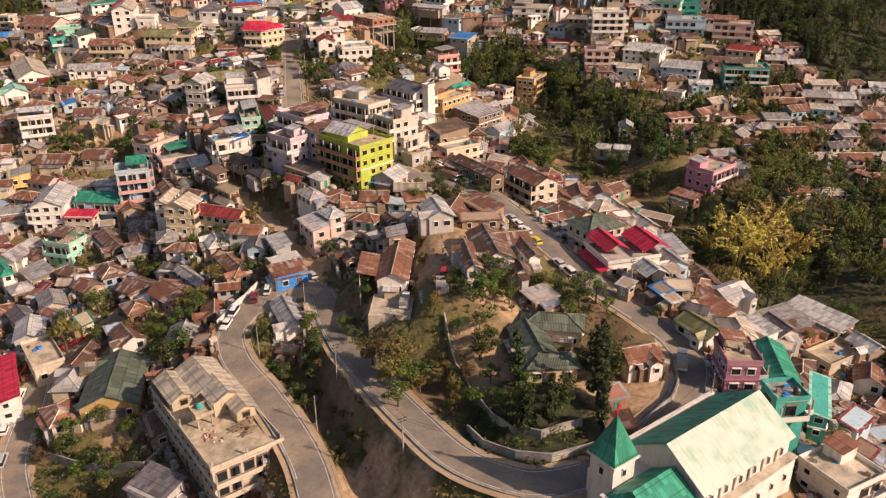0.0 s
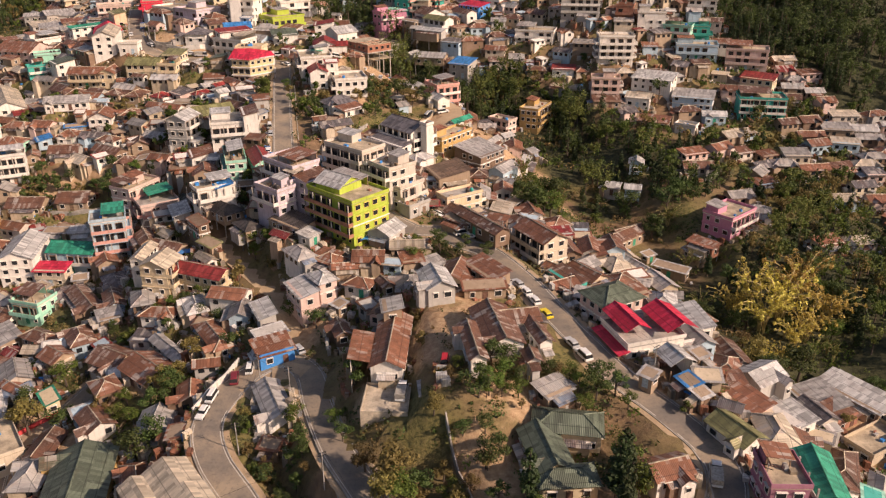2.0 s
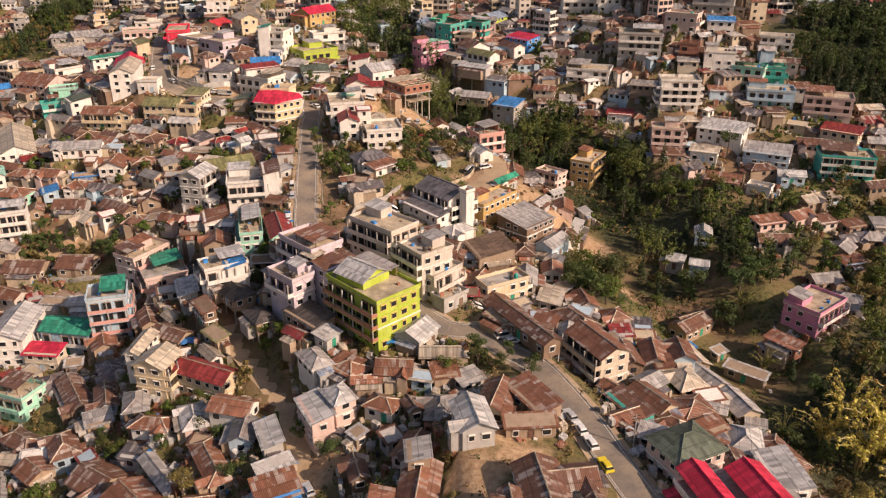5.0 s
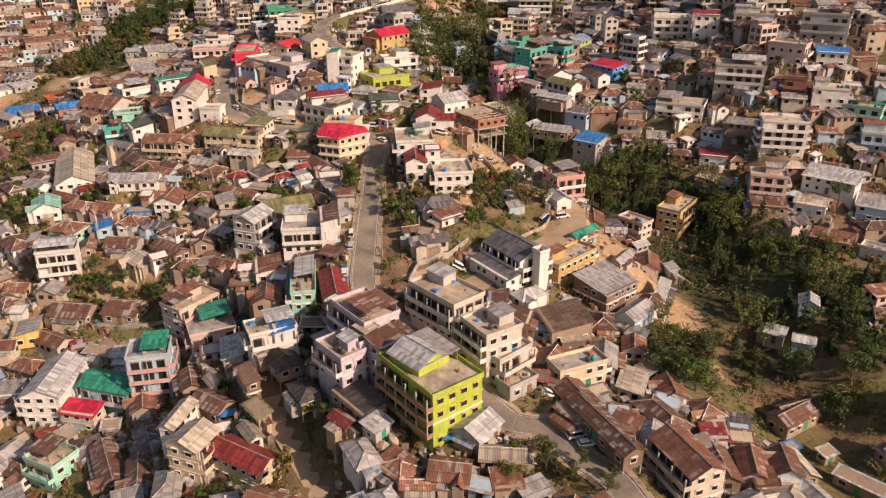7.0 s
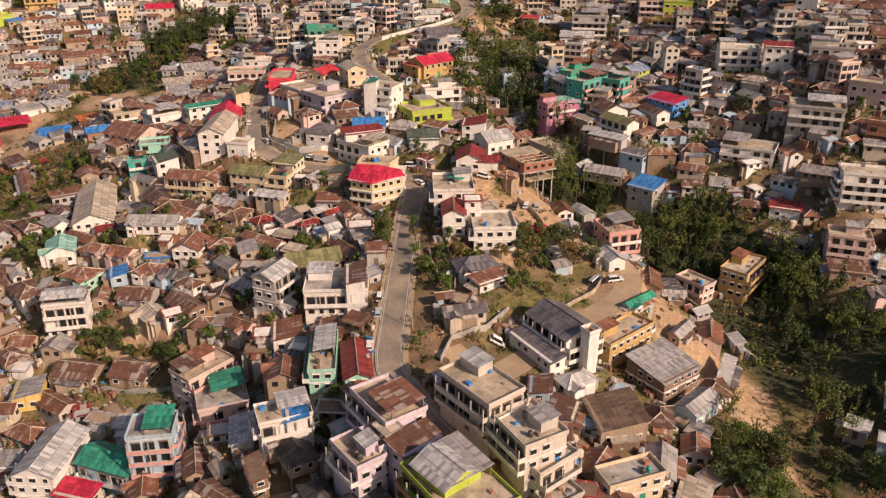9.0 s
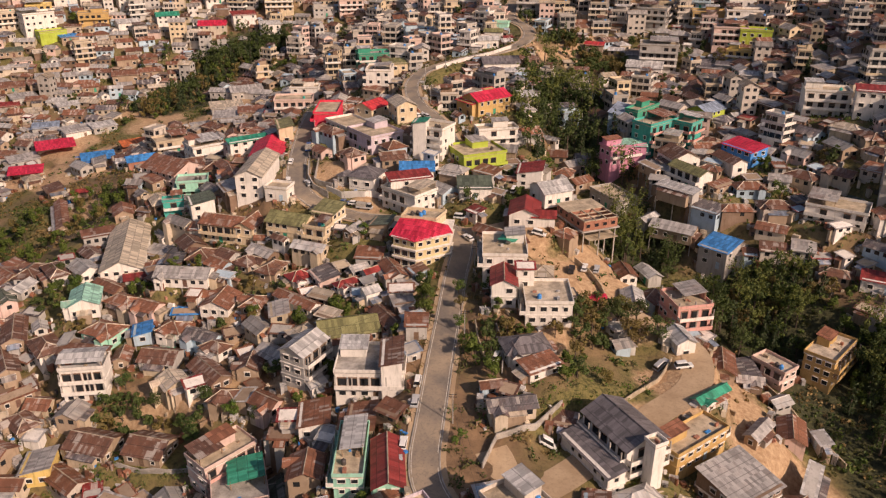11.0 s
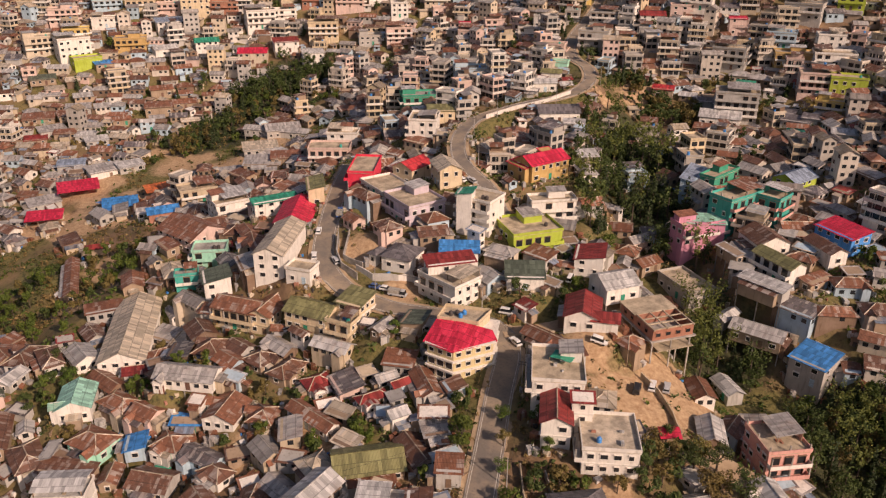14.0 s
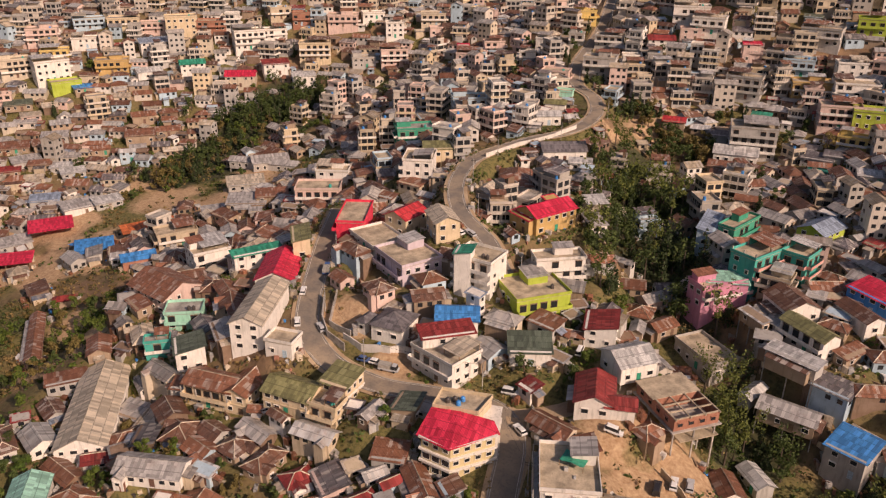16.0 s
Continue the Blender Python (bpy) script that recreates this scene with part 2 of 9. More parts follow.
plot(-10.1, 158.1, 87, 19.1, 6.1, 3.8, "g", "white", "rust", base=11.3)
plot(-1.1, 175.0, -75, 8.8, 5.9, 3.5, "g", "grey", "silver", base=16.9)
plot(5.7, 149.3, -82, 12.6, 2.8, 3.2, "g", "white", "brown", base=17.2)
plot(19.5, 120.6, 4, 9.0, 4.7, 3.4, "h", "cream", "dusk", base=9.4)
plot(35.3, 120.8, 17, 6.2, 4.9, 3.0, "g", "white", "rust", base=11.2)
plot(10.4, 210.2, -57, 18.3, 4.4, 3.5, "g", "timber", "brown", base=15.8)
plot(89.0, 247.3, 41, 13.4, 9.8, 6.0, "f", "magenta", "tan", more="rb", base=0.5)
plot(64.4, 156.3, 31, 7.5, 6.2, 3.5, "g", "grey", "silver", base=4.3)
plot(49.5, 130.4, -62, 8.0, 5.0, 3.0, "g", "white", "olive", base=11.0)
plot(59.9, 120.8, 82, 11.6, 5.6, 6.5, "g", "teal", "green", base=5.6)
plot(-88.4, 251.0, -57, 12.0, 11.3, 6.0, "f", "rose", "green", more="bBs", base=4.3, rail_colour="pink")
plot(-96.1, 257.3, 64, 13.1, 7.6, 8.0, "f", "rose", "tan", more="rbB", base=5.0, rail_colour="pink")
plot(-64.9, 234.3, 33, 10.7, 6.5, 6.0, "f", "white", "tan", base=14.7)
plot(-68.8, 280.9, 15, 15.8, 11.9, 7.0, "f", "white", "concrete", more="b", base=20.2)
plot(-54.6, 252.1, -69, 14.5, 5.8, 5.0, "g", "mint", "maroon", base=18.4)
plot(-41.5, 231.7, -43, 13.3, 8.9, 9.5, "f", "lilac", "tan", base=19.3)
plot(-44.1, 220.4, -41, 9.3, 6.0, 7.0, "f", "lilac", "tan", more="bL", base=18.3)
plot(-24.4, 238.6, -40, 14.9, 8.9, 9.0, "f", "chalk", "tan", more="r", base=22.0)
plot(-14.0, 230.3, -49, 11.2, 9.1, 8.5, "f", "chalk", "buff", more="rt", base=19.9)
plot(-10.6, 273.2, -47, 14.5, 10.0, 8.6, "g", "white", "slate", more="bB", base=18.3)
plot(-16.0, 266.4, -47, 15.5, 4.2, 5.4, "s", "white", "slate", base=18.3)
plot(-4.2, 265.6, -47, 2.8, 2.8, 11.0, "f", "white", "tan", more="n", base=18.3)
plot(0.9, 332.4, -62, 10.4, 9.6, 9.0, "f", "pink", "tan", more="cB", base=18.2)
plot(-0.2, 314.4, -61, 7.3, 4.9, 4.5, "g", "white", "silver", base=21.6)
plot(-33.3, 311.0, -75, 12.0, 11.4, 6.0, "f", "white", "buff", more="b", base=28.7)
plot(-47.3, 324.1, -76, 14.0, 11.3, 6.0, "f", "white", "tan", base=34.2)
plot(-80.8, 294.8, 32, 14.4, 9.1, 3.0, "g", "mud", "olive", base=23.5)
plot(-115.6, 335.4, -4, 12.8, 8.2, 5.4, "g", "cream", "olive", base=30.1)
plot(-105.6, 333.2, -4, 7.2, 5.4, 5.2, "f", "cream", "tan", more="t", base=30.1)
plot(-105.2, 339.8, -8, 7.4, 7.7, 8.0, "s", "cream", "olive", base=30.1)
plot(-138.6, 335.6, 1, 13.5, 7.6, 6.0, "g", "cream", "rust", more="b", base=26.1, rail_colour="cream")
plot(-130.6, 337.6, 0, 6.6, 11.6, 6.0, "g", "cream", "rust", base=26.1)
plot(-136.0, 307.9, 12, 14.9, 6.8, 3.0, "g", "white", "tin", base=24.5)
plot(-99.8, 305.2, -21, 13.9, 4.0, 3.0, "g", "white", "rust", base=22.8)
plot(-161.1, 296.0, -57, 10.3, 7.8, 4.0, "g", "white", "mint", base=17.8)
plot(-168.7, 325.3, -59, 34.6, 11.7, 5.0, "g", "white", "buff", base=18.5)
plot(-111.4, 278.5, -30, 11.5, 5.5, 3.0, "g", "timber", "brown", base=14.6)
plot(-97.0, 235.4, 20, 9.4, 8.1, 12.6, "f", "blue", "green", more="bBs", base=-1.7, rail_colour="pink")
plot(-179.8, 370.0, -17, 17.5, 13.9, 5.0, "g", "rose", "rust", base=30.0, fine=0)
plot(-218.8, 354.0, -48, 28.9, 3.8, 3.0, "g", "mud", "rust", base=14.6, fine=0)
plot(-279.5, 422.3, 46, 15.9, 9.4, 3.5, "s", "buff", "crimson", more="o", base=14.9, fine=0)
plot(-184.5, 397.6, 54, 12.3, 10.1, 8.0, "f", "white", "tan", more="rb", base=26.7, fine=0)
plot(-147.1, 382.4, -70, 18.8, 11.1, 5.0, "g", "white", "crimson", base=36.0, fine=0)
plot(-116.7, 385.6, 37, 9.1, 7.6, 3.5, "f", "brick", "tan", base=35.8, fine=0)
plot(-101.3, 362.9, 86, 9.5, 8.8, 4.0, "h", "white", "slate", base=38.6, fine=0)
plot(-84.8, 356.5, -25, 14.2, 10.2, 6.0, "f", "white", "buff", more="b", base=34.8, fine=0)
plot(-86.3, 387.7, -12, 11.7, 9.3, 11.0, "f", "white", "tan", more="b", base=41.7, fine=0)
plot(-71.0, 387.7, 39, 15.6, 14.2, 7.0, "f", "lime", "tan", more="b", base=38.7, fine=0)
plot(-50.6, 379.0, -84, 9.9, 7.9, 5.0, "s", "white", "maroon", base=38.6, fine=0)
plot(-41.9, 368.0, 40, 9.8, 9.4, 4.5, "g", "white", "silver", base=37.5, fine=0)
plot(-47.4, 353.8, -82, 11.5, 8.6, 3.8, "g", "white", "maroon", base=35.9, fine=0)
plot(-13.8, 424.2, 55, 15.2, 8.1, 9.0, "f", "teal", "tan", more="bBc", base=41.6, fine=0, rail_colour="pink")
plot(-4.4, 408.9, -59, 11.3, 9.8, 4.0, "g", "white", "brown", base=39.8, fine=0)
plot(-0.2, 396.3, -45, 13.8, 5.9, 6.0, "g", "white", "olive", more="b", base=36.8, fine=0)
plot(-3.7, 386.6, -30, 13.1, 4.1, 3.0, "s", "grey", "silver", base=36.3, fine=0)
plot(10.4, 369.9, -29, 9.1, 8.9, 6.0, "s", "concrete", "sky", base=22.1, fine=0)
plot(-218.8, 492.2, 41, 15.9, 9.4, 4.0, "g", "concrete", "tin", base=29.1, fine=0)
plot(-166.6, 442.9, 21, 16.1, 10.0, 6.0, "f", "rose", "tan", more="b", base=37.6, fine=0)
plot(-135.4, 410.0, -74, 18.0, 8.7, 5.4, "f", "crimson", "tan", more="bn", base=44.3, fine=0, trim="crimson")
plot(-118.0, 410.9, 73, 10.7, 8.3, 6.0, "g", "cream", "red", base=46.0, fine=0)
plot(-128.9, 449.8, -76, 12.6, 10.4, 9.0, "f", "white", "tan", more="b", base=48.5, fine=0)
plot(-75.3, 419.2, 54, 15.6, 9.3, 6.0, "g", "ochre", "crimson", base=50.5, fine=0)
plot(-93.2, 451.5, -77, 17.9, 12.0, 4.0, "h", "white", "rust", base=49.5, fine=0)
plot(-83.3, 477.5, 24, 15.9, 9.4, 4.0, "g", "white", "slate", base=54.0, fine=0)
plot(-43.1, 122.2, -53, 30.4, 13.2, 9.0, "f", "buff", "tan", more="cBd", base=-8.8, trim="tan", rail_colour="buff")
plot(-69.6, 140.9, -79, 17.4, 11.1, 3.5, "g", "ochre", "dusk", base=-8.5)
plot(-96.7, 146.0, -61, 19.1, 5.2, 5.0, "s", "white", "crimson", base=-12.7)
plot(-92.7, 156.4, -53, 13.0, 6.3, 4.0, "f", "buff", "tan", base=-11.4)
plot(-110.7, 224.9, -3, 8.7, 4.5, 5.0, "s", "buff", "crimson", base=-5.5)
plot(-102.3, 222.6, 19, 3.8, 2.7, 3.0, "s", "mud", "silver", base=-5.5)
plot(-96.0, 210.0, -52, 15.2, 5.0, 3.0, "g", "timber", "brown", base=-5.6)
plot(-84.6, 198.2, 31, 5.2, 4.4, 2.8, "s", "mud", "tin", base=-3.7)
plot(-101.9, 195.9, -28, 9.4, 4.7, 3.0, "h", "mud", "brown", base=-8.6)
plot(-92.9, 184.9, -35, 6.0, 5.6, 3.0, "g", "mud", "rust", base=-7.4)
plot(-65.6, 171.8, -41, 9.9, 8.4, 3.0, "g", "mud", "rust", base=-2.7)
plot(-63.1, 179.1, -47, 13.6, 2.8, 3.0, "g", "grey", "tin", base=-2.2)
plot(-79.4, 213.6, 87, 10.1, 3.3, 8.0, "g", "white", "buff", base=1.5)
plot(-69.1, 192.1, -6, 8.1, 4.4, 3.0, "h", "white", "rust", base=0.3)
plot(-52.4, 179.0, -56, 13.8, 4.3, 3.0, "h", "mud", "rust", base=1.4)
plot(-41.2, 182.2, -64, 8.5, 3.7, 4.0, "s", "grey", "silver", base=5.1)
plot(-38.4, 174.4, 35, 6.7, 2.4, 3.5, "s", "grey", "silver", base=4.5)
plot(-36.6, 168.7, 29, 7.6, 5.9, 3.2, "s", "sky", "rust", base=4.2)
plot(-33.7, 152.6, -66, 12.9, 5.0, 3.2, "g", "white", "tin", base=1.6)
plot(-88.8, 170.7, -52, 6.2, 2.9, 3.0, "s", "cream", "green", base=-9.7)
plot(-95.3, 173.1, -55, 3.3, 2.4, 3.0, "s", "grey", "bluegrey", base=-9.2)
plot(-28.2, 188.8, -54, 6.2, 4.5, 8.0, "h", "rose", "silver", base=6.2)
plot(-27.4, 198.2, -38, 6.0, 5.0, 3.0, "h", "white", "rust", base=11.5)
plot(-19.1, 187.6, -22, 6.0, 4.5, 3.0, "h", "white", "rust", base=10.3)
plot(-13.1, 186.4, -62, 4.1, 2.4, 3.0, "g", "mud", "brown", base=10.8)
plot(-23.3, 180.3, -44, 2.6, 2.4, 3.0, "s", "mud", "silver", base=8.4)
plot(-22.2, 171.7, -70, 6.1, 3.0, 3.0, "g", "timber", "brown", base=7.1)
plot(-10.5, 167.5, -82, 5.2, 3.8, 3.2, "s", "mud", "tin", base=14.8)
plot(-15.9, 155.2, 89, 10.0, 3.3, 3.3, "s", "white", "rust", more="o", base=12.2)
plot(10.4, 185.3, -58, 11.2, 5.1, 3.0, "s", "mud", "rust", base=14.7)
plot(9.4, 177.2, 7, 9.2, 3.2, 3.0, "s", "mud", "rust", base=14.5)
plot(10.6, 156.0, -80, 14.6, 7.0, 3.6, "g", "white", "brown", base=16.1)
plot(15.3, 160.6, 11, 7.4, 5.4, 3.4, "g", "white", "brown", base=15.9)
plot(16.5, 146.4, -81, 3.4, 2.4, 3.0, "g", "white", "brown", base=15.8)
plot(18.9, 152.3, -75, 5.5, 2.4, 4.0, "g", "white", "brown", base=15.8)
plot(-2.8, 143.4, -84, 4.3, 2.5, 2.5, "s", "mud", "tin", base=11.3)
plot(17.0, 127.0, -80, 11.0, 6.0, 3.5, "g", "cream", "dusk", base=9.5)
plot(21.5, 133.5, -10, 11.5, 6.2, 4.0, "h", "cream", "dusk", base=9.6)
plot(28.8, 110.4, 20, 3.5, 2.8, 3.0, "s", "brick", "tin", base=9.7)
plot(28.2, 103.1, -88, 4.0, 3.7, 3.0, "s", "brick", "brown", base=9.3)
plot(40.4, 160.0, 17, 12.5, 11.0, 3.5, "f", "white", "concrete", more="d", base=12.6)
plot(37.2, 161.0, 17, 4.6, 9.0, 1.9, "g", "white", "crimson", more="ou", base=16.3)
plot(45.9, 161.2, 17, 5.8, 9.4, 1.9, "g", "white", "crimson", more="ou", base=16.3)
plot(33.6, 157.6, -73, 10.4, 1.5, 2.6, "s", "white", "crimson", more="o", base=12.4)
plot(54.8, 173.5, -83, 10.8, 5.6, 5.0, "s", "white", "silver", base=6.0)
plot(43.5, 147.6, -71, 4.7, 4.6, 3.5, "g", "white", "silver", more="o", base=14.2)
plot(36.4, 171.5, 28, 10.1, 8.4, 6.0, "h", "rose", "dusk", base=12.2)
plot(29.7, 188.3, -61, 9.8, 4.0, 3.2, "s", "teal", "brown", base=10.8)
plot(25.4, 205.7, -60, 12.4, 7.3, 8.0, "g", "buff", "rust", more="b", base=9.8)
plot(23.0, 224.1, -55, 11.7, 5.6, 3.5, "h", "timber", "brown", base=9.4)
plot(39.8, 214.2, 88, 8.3, 5.1, 3.0, "g", "grey", "rust", base=7.0)
plot(57.8, 249.1, 40, 11.1, 5.9, 3.5, "g", "mud", "brown", base=-5.2)
plot(54.2, 236.2, -66, 2.6, 2.4, 2.5, "s", "grey", "sky", base=-4.2)
plot(62.7, 237.6, 34, 3.4, 2.4, 2.5, "s", "mud", "silver", base=-5.9)
plot(30.8, 217.8, -69, 3.4, 2.4, 2.8, "s", "mud", "tin", base=8.7)
plot(65.3, 273.6, -16, 5.0, 3.7, 4.0, "g", "blue", "silver", base=0.9)
plot(69.0, 286.4, 76, 5.1, 4.5, 4.0, "g", "blue", "silver", base=5.9)
plot(59.9, 279.9, -23, 4.7, 3.9, 3.0, "s", "grey", "silver", base=0.1)
plot(59.5, 252.3, 30, 10.5, 3.7, 3.5, "g", "timber", "brown", base=-5.2)
plot(78.2, 236.1, -50, 8.5, 3.9, 3.0, "s", "brick", "rust", base=-2.2)
plot(75.8, 235.9, -63, 7.1, 2.4, 3.0, "s", "mud", "silver", base=-4.8)
plot(67.0, 228.4, -37, 9.9, 3.0, 3.0, "s", "mud", "silver", base=-6.4)
plot(36.1, 200.5, 38, 5.3, 4.9, 3.0, "g", "mud", "tin", base=8.6)
plot(41.1, 210.3, -87, 4.7, 3.5, 3.0, "s", "mud", "rust", base=6.9)
plot(45.2, 185.9, 29, 6.0, 3.6, 3.0, "s", "mud", "rust", base=7.9)
plot(49.2, 150.5, 28, 2.6, 2.4, 3.0, "s", "mud", "tin", base=13.3)
plot(44.7, 142.2, -68, 3.7, 2.4, 2.5, "s", "mud", "sky", base=13.3)
plot(37.8, 143.6, -43, 2.6, 2.4, 2.5, "s", "mud", "tin", base=13.9)
plot(46.1, 138.9, 31, 2.6, 2.4, 2.5, "s", "mud", "silver", base=12.9)
plot(64.5, 147.0, -62, 9.0, 2.9, 3.0, "s", "white", "silver", base=1.6)
plot(51.3, 116.6, 88, 7.7, 5.7, 6.0, "f", "purple", "tan", more="b", base=10.6)
plot(55.9, 107.1, 6, 5.2, 5.1, 6.0, "f", "teal", "grey", base=9.0)
plot(66.9, 115.9, 66, 13.0, 2.7, 5.0, "s", "teal", "mint", base=3.1)
plot(91.8, 166.4, -58, 13.4, 6.3, 3.0, "s", "mud", "silver", base=-7.5)
plot(82.3, 165.0, -76, 10.1, 7.6, 2.8, "s", "mud", "tin", base=-7.4)
plot(63.8, 99.8, -63, 8.9, 8.6, 5.0, "f", "white", "buff", more="r", base=0.4)
plot(87.3, 132.6, 40, 6.1, 3.2, 3.0, "h", "mud", "brown", base=-11.5)
plot(89.8, 153.6, 29, 11.8, 6.5, 2.5, "f", "tan", "tan", base=-9.5)
plot(-52.1, 147.5, -84, 4.1, 2.8, 3.0, "s", "mud", "rust", base=-1.8)
plot(-50.7, 109.1, -29, 7.8, 5.9, 4.0, "s", "grey", "slate", base=-9.2)
plot(-56.5, 127.6, -60, 8.2, 4.2, 3.0, "s", "mud", "brown", base=-8.9)
plot(-123.8, 210.0, 77, 12.2, 6.6, 4.0, "g", "white", "tin", base=-9.7)
plot(-113.5, 198.9, -46, 9.9, 6.1, 3.0, "s", "mud", "tin", base=-10.3)
plot(-122.0, 197.0, -49, 10.7, 2.7, 6.0, "h", "white", "green", base=-10.9)
plot(-142.4, 271.5, 24, 10.5, 6.5, 9.5, "f", "white", "silver", more="Tb", base=8.9)
plot(-131.8, 258.4, 1, 10.8, 8.1, 3.0, "g", "mud", "brown", base=3.5)
plot(-117.1, 260.0, 3, 9.3, 8.5, 3.0, "g", "mud", "brown", base=4.6)
plot(-140.9, 250.2, -64, 7.8, 6.5, 3.8, "s", "yellow", "tin", base=0.9)
plot(-61.8, 233.7, -64, 4.3, 4.2, 8.5, "s", "white", "sky", more="n")
plot(-76.4, 237.2, -65, 9.7, 4.6, 4.0, "s", "grey", "silver", base=8.2)
plot(-86.1, 280.9, 78, 9.6, 6.7, 9.5, "g", "grey", "silver", more="bB", base=18.9)
plot(-63.7, 280.5, -72, 11.2, 4.6, 8.0, "s", "white", "brown", more="n")
plot(-77.1, 266.1, -68, 9.0, 6.5, 3.5, "s", "white", "rust", base=16.9)
plot(-62.9, 253.6, -73, 16.4, 5.7, 5.0, "f", "mint", "tan", base=18.4)
plot(-40.6, 224.2, -41, 6.6, 5.4, 8.0, "f", "lilac", "tan", more="b", base=18.3)
plot(-34.0, 223.2, 53, 9.1, 5.1, 9.0, "s", "lilac", "brown", base=18.1)
plot(-24.1, 214.1, -44, 17.8, 12.0, 11.8, "f", "lime", "tan", more="bd", base=14.7, trim="yellow", rail_colour="brick")
plot(-26.5, 215.6, -38, 8.6, 8.1, 13.5, "g", "lime", "silver", more="n")
plot(-10.2, 228.5, 51, 9.7, 6.1, 6.0, "f", "chalk", "buff", more="b", base=17.0)
plot(-7.3, 223.0, 45, 7.4, 4.4, 3.0, "f", "grey", "tan", base=16.2)
plot(3.1, 279.6, 52, 16.1, 6.3, 5.0, "f", "ochre", "tan", base=17.2)
plot(7.3, 295.9, 51, 9.9, 2.4, 2.8, "g", "white", "green", base=19.9)
plot(13.0, 272.1, 48, 12.3, 11.1, 5.0, "s", "timber", "tin", base=13.9)
plot(20.3, 262.9, 55, 9.5, 5.3, 4.0, "g", "blue", "tin", base=11.8)
plot(30.2, 288.5, 75, 12.0, 2.4, 4.0, "s", "grey", "silver", base=5.4)
plot(35.0, 307.9, -72, 4.9, 2.4, 3.0, "s", "grey", "silver", base=4.2)
plot(18.9, 296.3, 62, 8.2, 2.9, 3.0, "g", "mud", "tin", base=11.9)
plot(38.8, 335.4, 62, 14.9, 7.7, 8.0, "f", "ochre", "buff", more="rb", base=9.1)
plot(25.0, 328.6, -40, 9.5, 5.6, 5.0, "f", "rose", "buff", base=8.7)
plot(-35.2, 292.8, 29, 10.4, 7.6, 3.5, "h", "white", "slate", base=26.8)
plot(-30.5, 286.4, 47, 8.6, 4.5, 3.0, "s", "white", "rust", base=26.6)
plot(-44.7, 312.2, -77, 10.4, 6.1, 6.5, "g", "white", "maroon", base=30.8)
plot(-39.7, 314.2, 15, 4.4, 2.8, 9.0, "s", "white", "maroon")
plot(-21.5, 325.0, 20, 3.8, 2.4, 3.0, "s", "mud", "crimson", more="o", base=24.7)
plot(-71.4, 309.3, 20, 6.2, 3.3, 3.5, "s", "white", "rust", base=27.6)
plot(-79.6, 307.8, 50, 4.0, 3.5, 4.0, "g", "white", "silver", base=26.4)
plot(-62.2, 294.1, 16, 5.0, 4.6, 4.0, "s", "grey", "rust", base=27.2)
plot(-61.0, 286.3, -52, 4.1, 3.1, 3.0, "s", "grey", "bluegrey", base=25.1)
plot(-138.5, 321.0, -79, 7.9, 6.8, 3.0, "h", "mud", "brown", base=24.0)
plot(-125.9, 312.0, -7, 5.6, 2.7, 3.0, "s", "blue", "silver", base=23.2)
plot(-123.3, 320.9, 76, 6.6, 6.2, 3.0, "h", "mud", "brown", base=24.1)
plot(-114.5, 318.9, 80, 8.6, 5.2, 3.0, "h", "mud", "brown", base=24.2)
plot(-122.1, 303.0, -83, 9.3, 8.0, 3.0, "g", "white", "rust", base=20.3)
plot(-129.8, 302.3, 9, 3.3, 3.1, 3.0, "s", "white", "rust", base=21.4)
plot(-112.1, 303.9, -82, 6.6, 5.6, 3.0, "h", "mud", "rust", base=20.9)
plot(-104.5, 316.3, 52, 6.2, 4.9, 3.0, "h", "white", "maroon", base=24.2)
plot(-88.4, 313.2, 51, 6.9, 2.8, 3.0, "h", "white", "maroon", base=25.9)
plot(-83.5, 318.4, 54, 4.0, 2.4, 3.0, "g", "white", "maroon", base=27.6)
plot(-202.6, 310.2, -22, 9.1, 8.8, 3.0, "g", "mud", "rust", base=12.6)
plot(-207.3, 318.3, 87, 5.0, 4.4, 3.0, "s", "mud", "rust", base=12.5)
plot(-218.3, 319.2, 39, 7.1, 4.0, 3.0, "s", "grey", "bluegrey", base=8.6)
plot(-185.6, 298.7, -84, 7.0, 4.4, 3.0, "g", "grey", "silver", base=17.2)
plot(-174.9, 282.9, -50, 14.2, 5.7, 3.0, "g", "mud", "brown", base=13.1)
plot(-168.8, 272.1, -41, 12.1, 5.7, 3.0, "g", "mud", "brown", base=10.3)
plot(-159.2, 264.4, 61, 8.3, 2.6, 3.0, "s", "mud", "rust", base=7.2)
plot(-152.6, 258.7, -26, 8.1, 5.2, 3.0, "h", "mud", "brown", base=4.8)
plot(-149.3, 287.8, -5, 9.4, 7.1, 3.5, "h", "mint", "rust", base=14.6)
plot(-138.7, 290.0, -58, 5.9, 4.5, 3.0, "s", "blue", "sky", base=15.4)
plot(-130.4, 292.2, 1, 6.4, 5.7, 3.0, "h", "white", "rust", base=16.5)
plot(-130.6, 298.8, 20, 7.3, 2.4, 2.5, "s", "mud", "sky", base=17.9)
plot(-149.3, 279.2, 10, 12.7, 4.2, 3.0, "s", "mud", "brown", base=12.9)
plot(-139.2, 281.5, -66, 5.9, 3.8, 3.0, "g", "mud", "rust", base=12.4)
plot(-128.3, 282.7, 8, 9.2, 6.9, 3.0, "g", "grey", "brown", base=13.5)
plot(-115.0, 287.8, -17, 6.5, 4.5, 3.0, "h", "white", "brown", base=15.8)
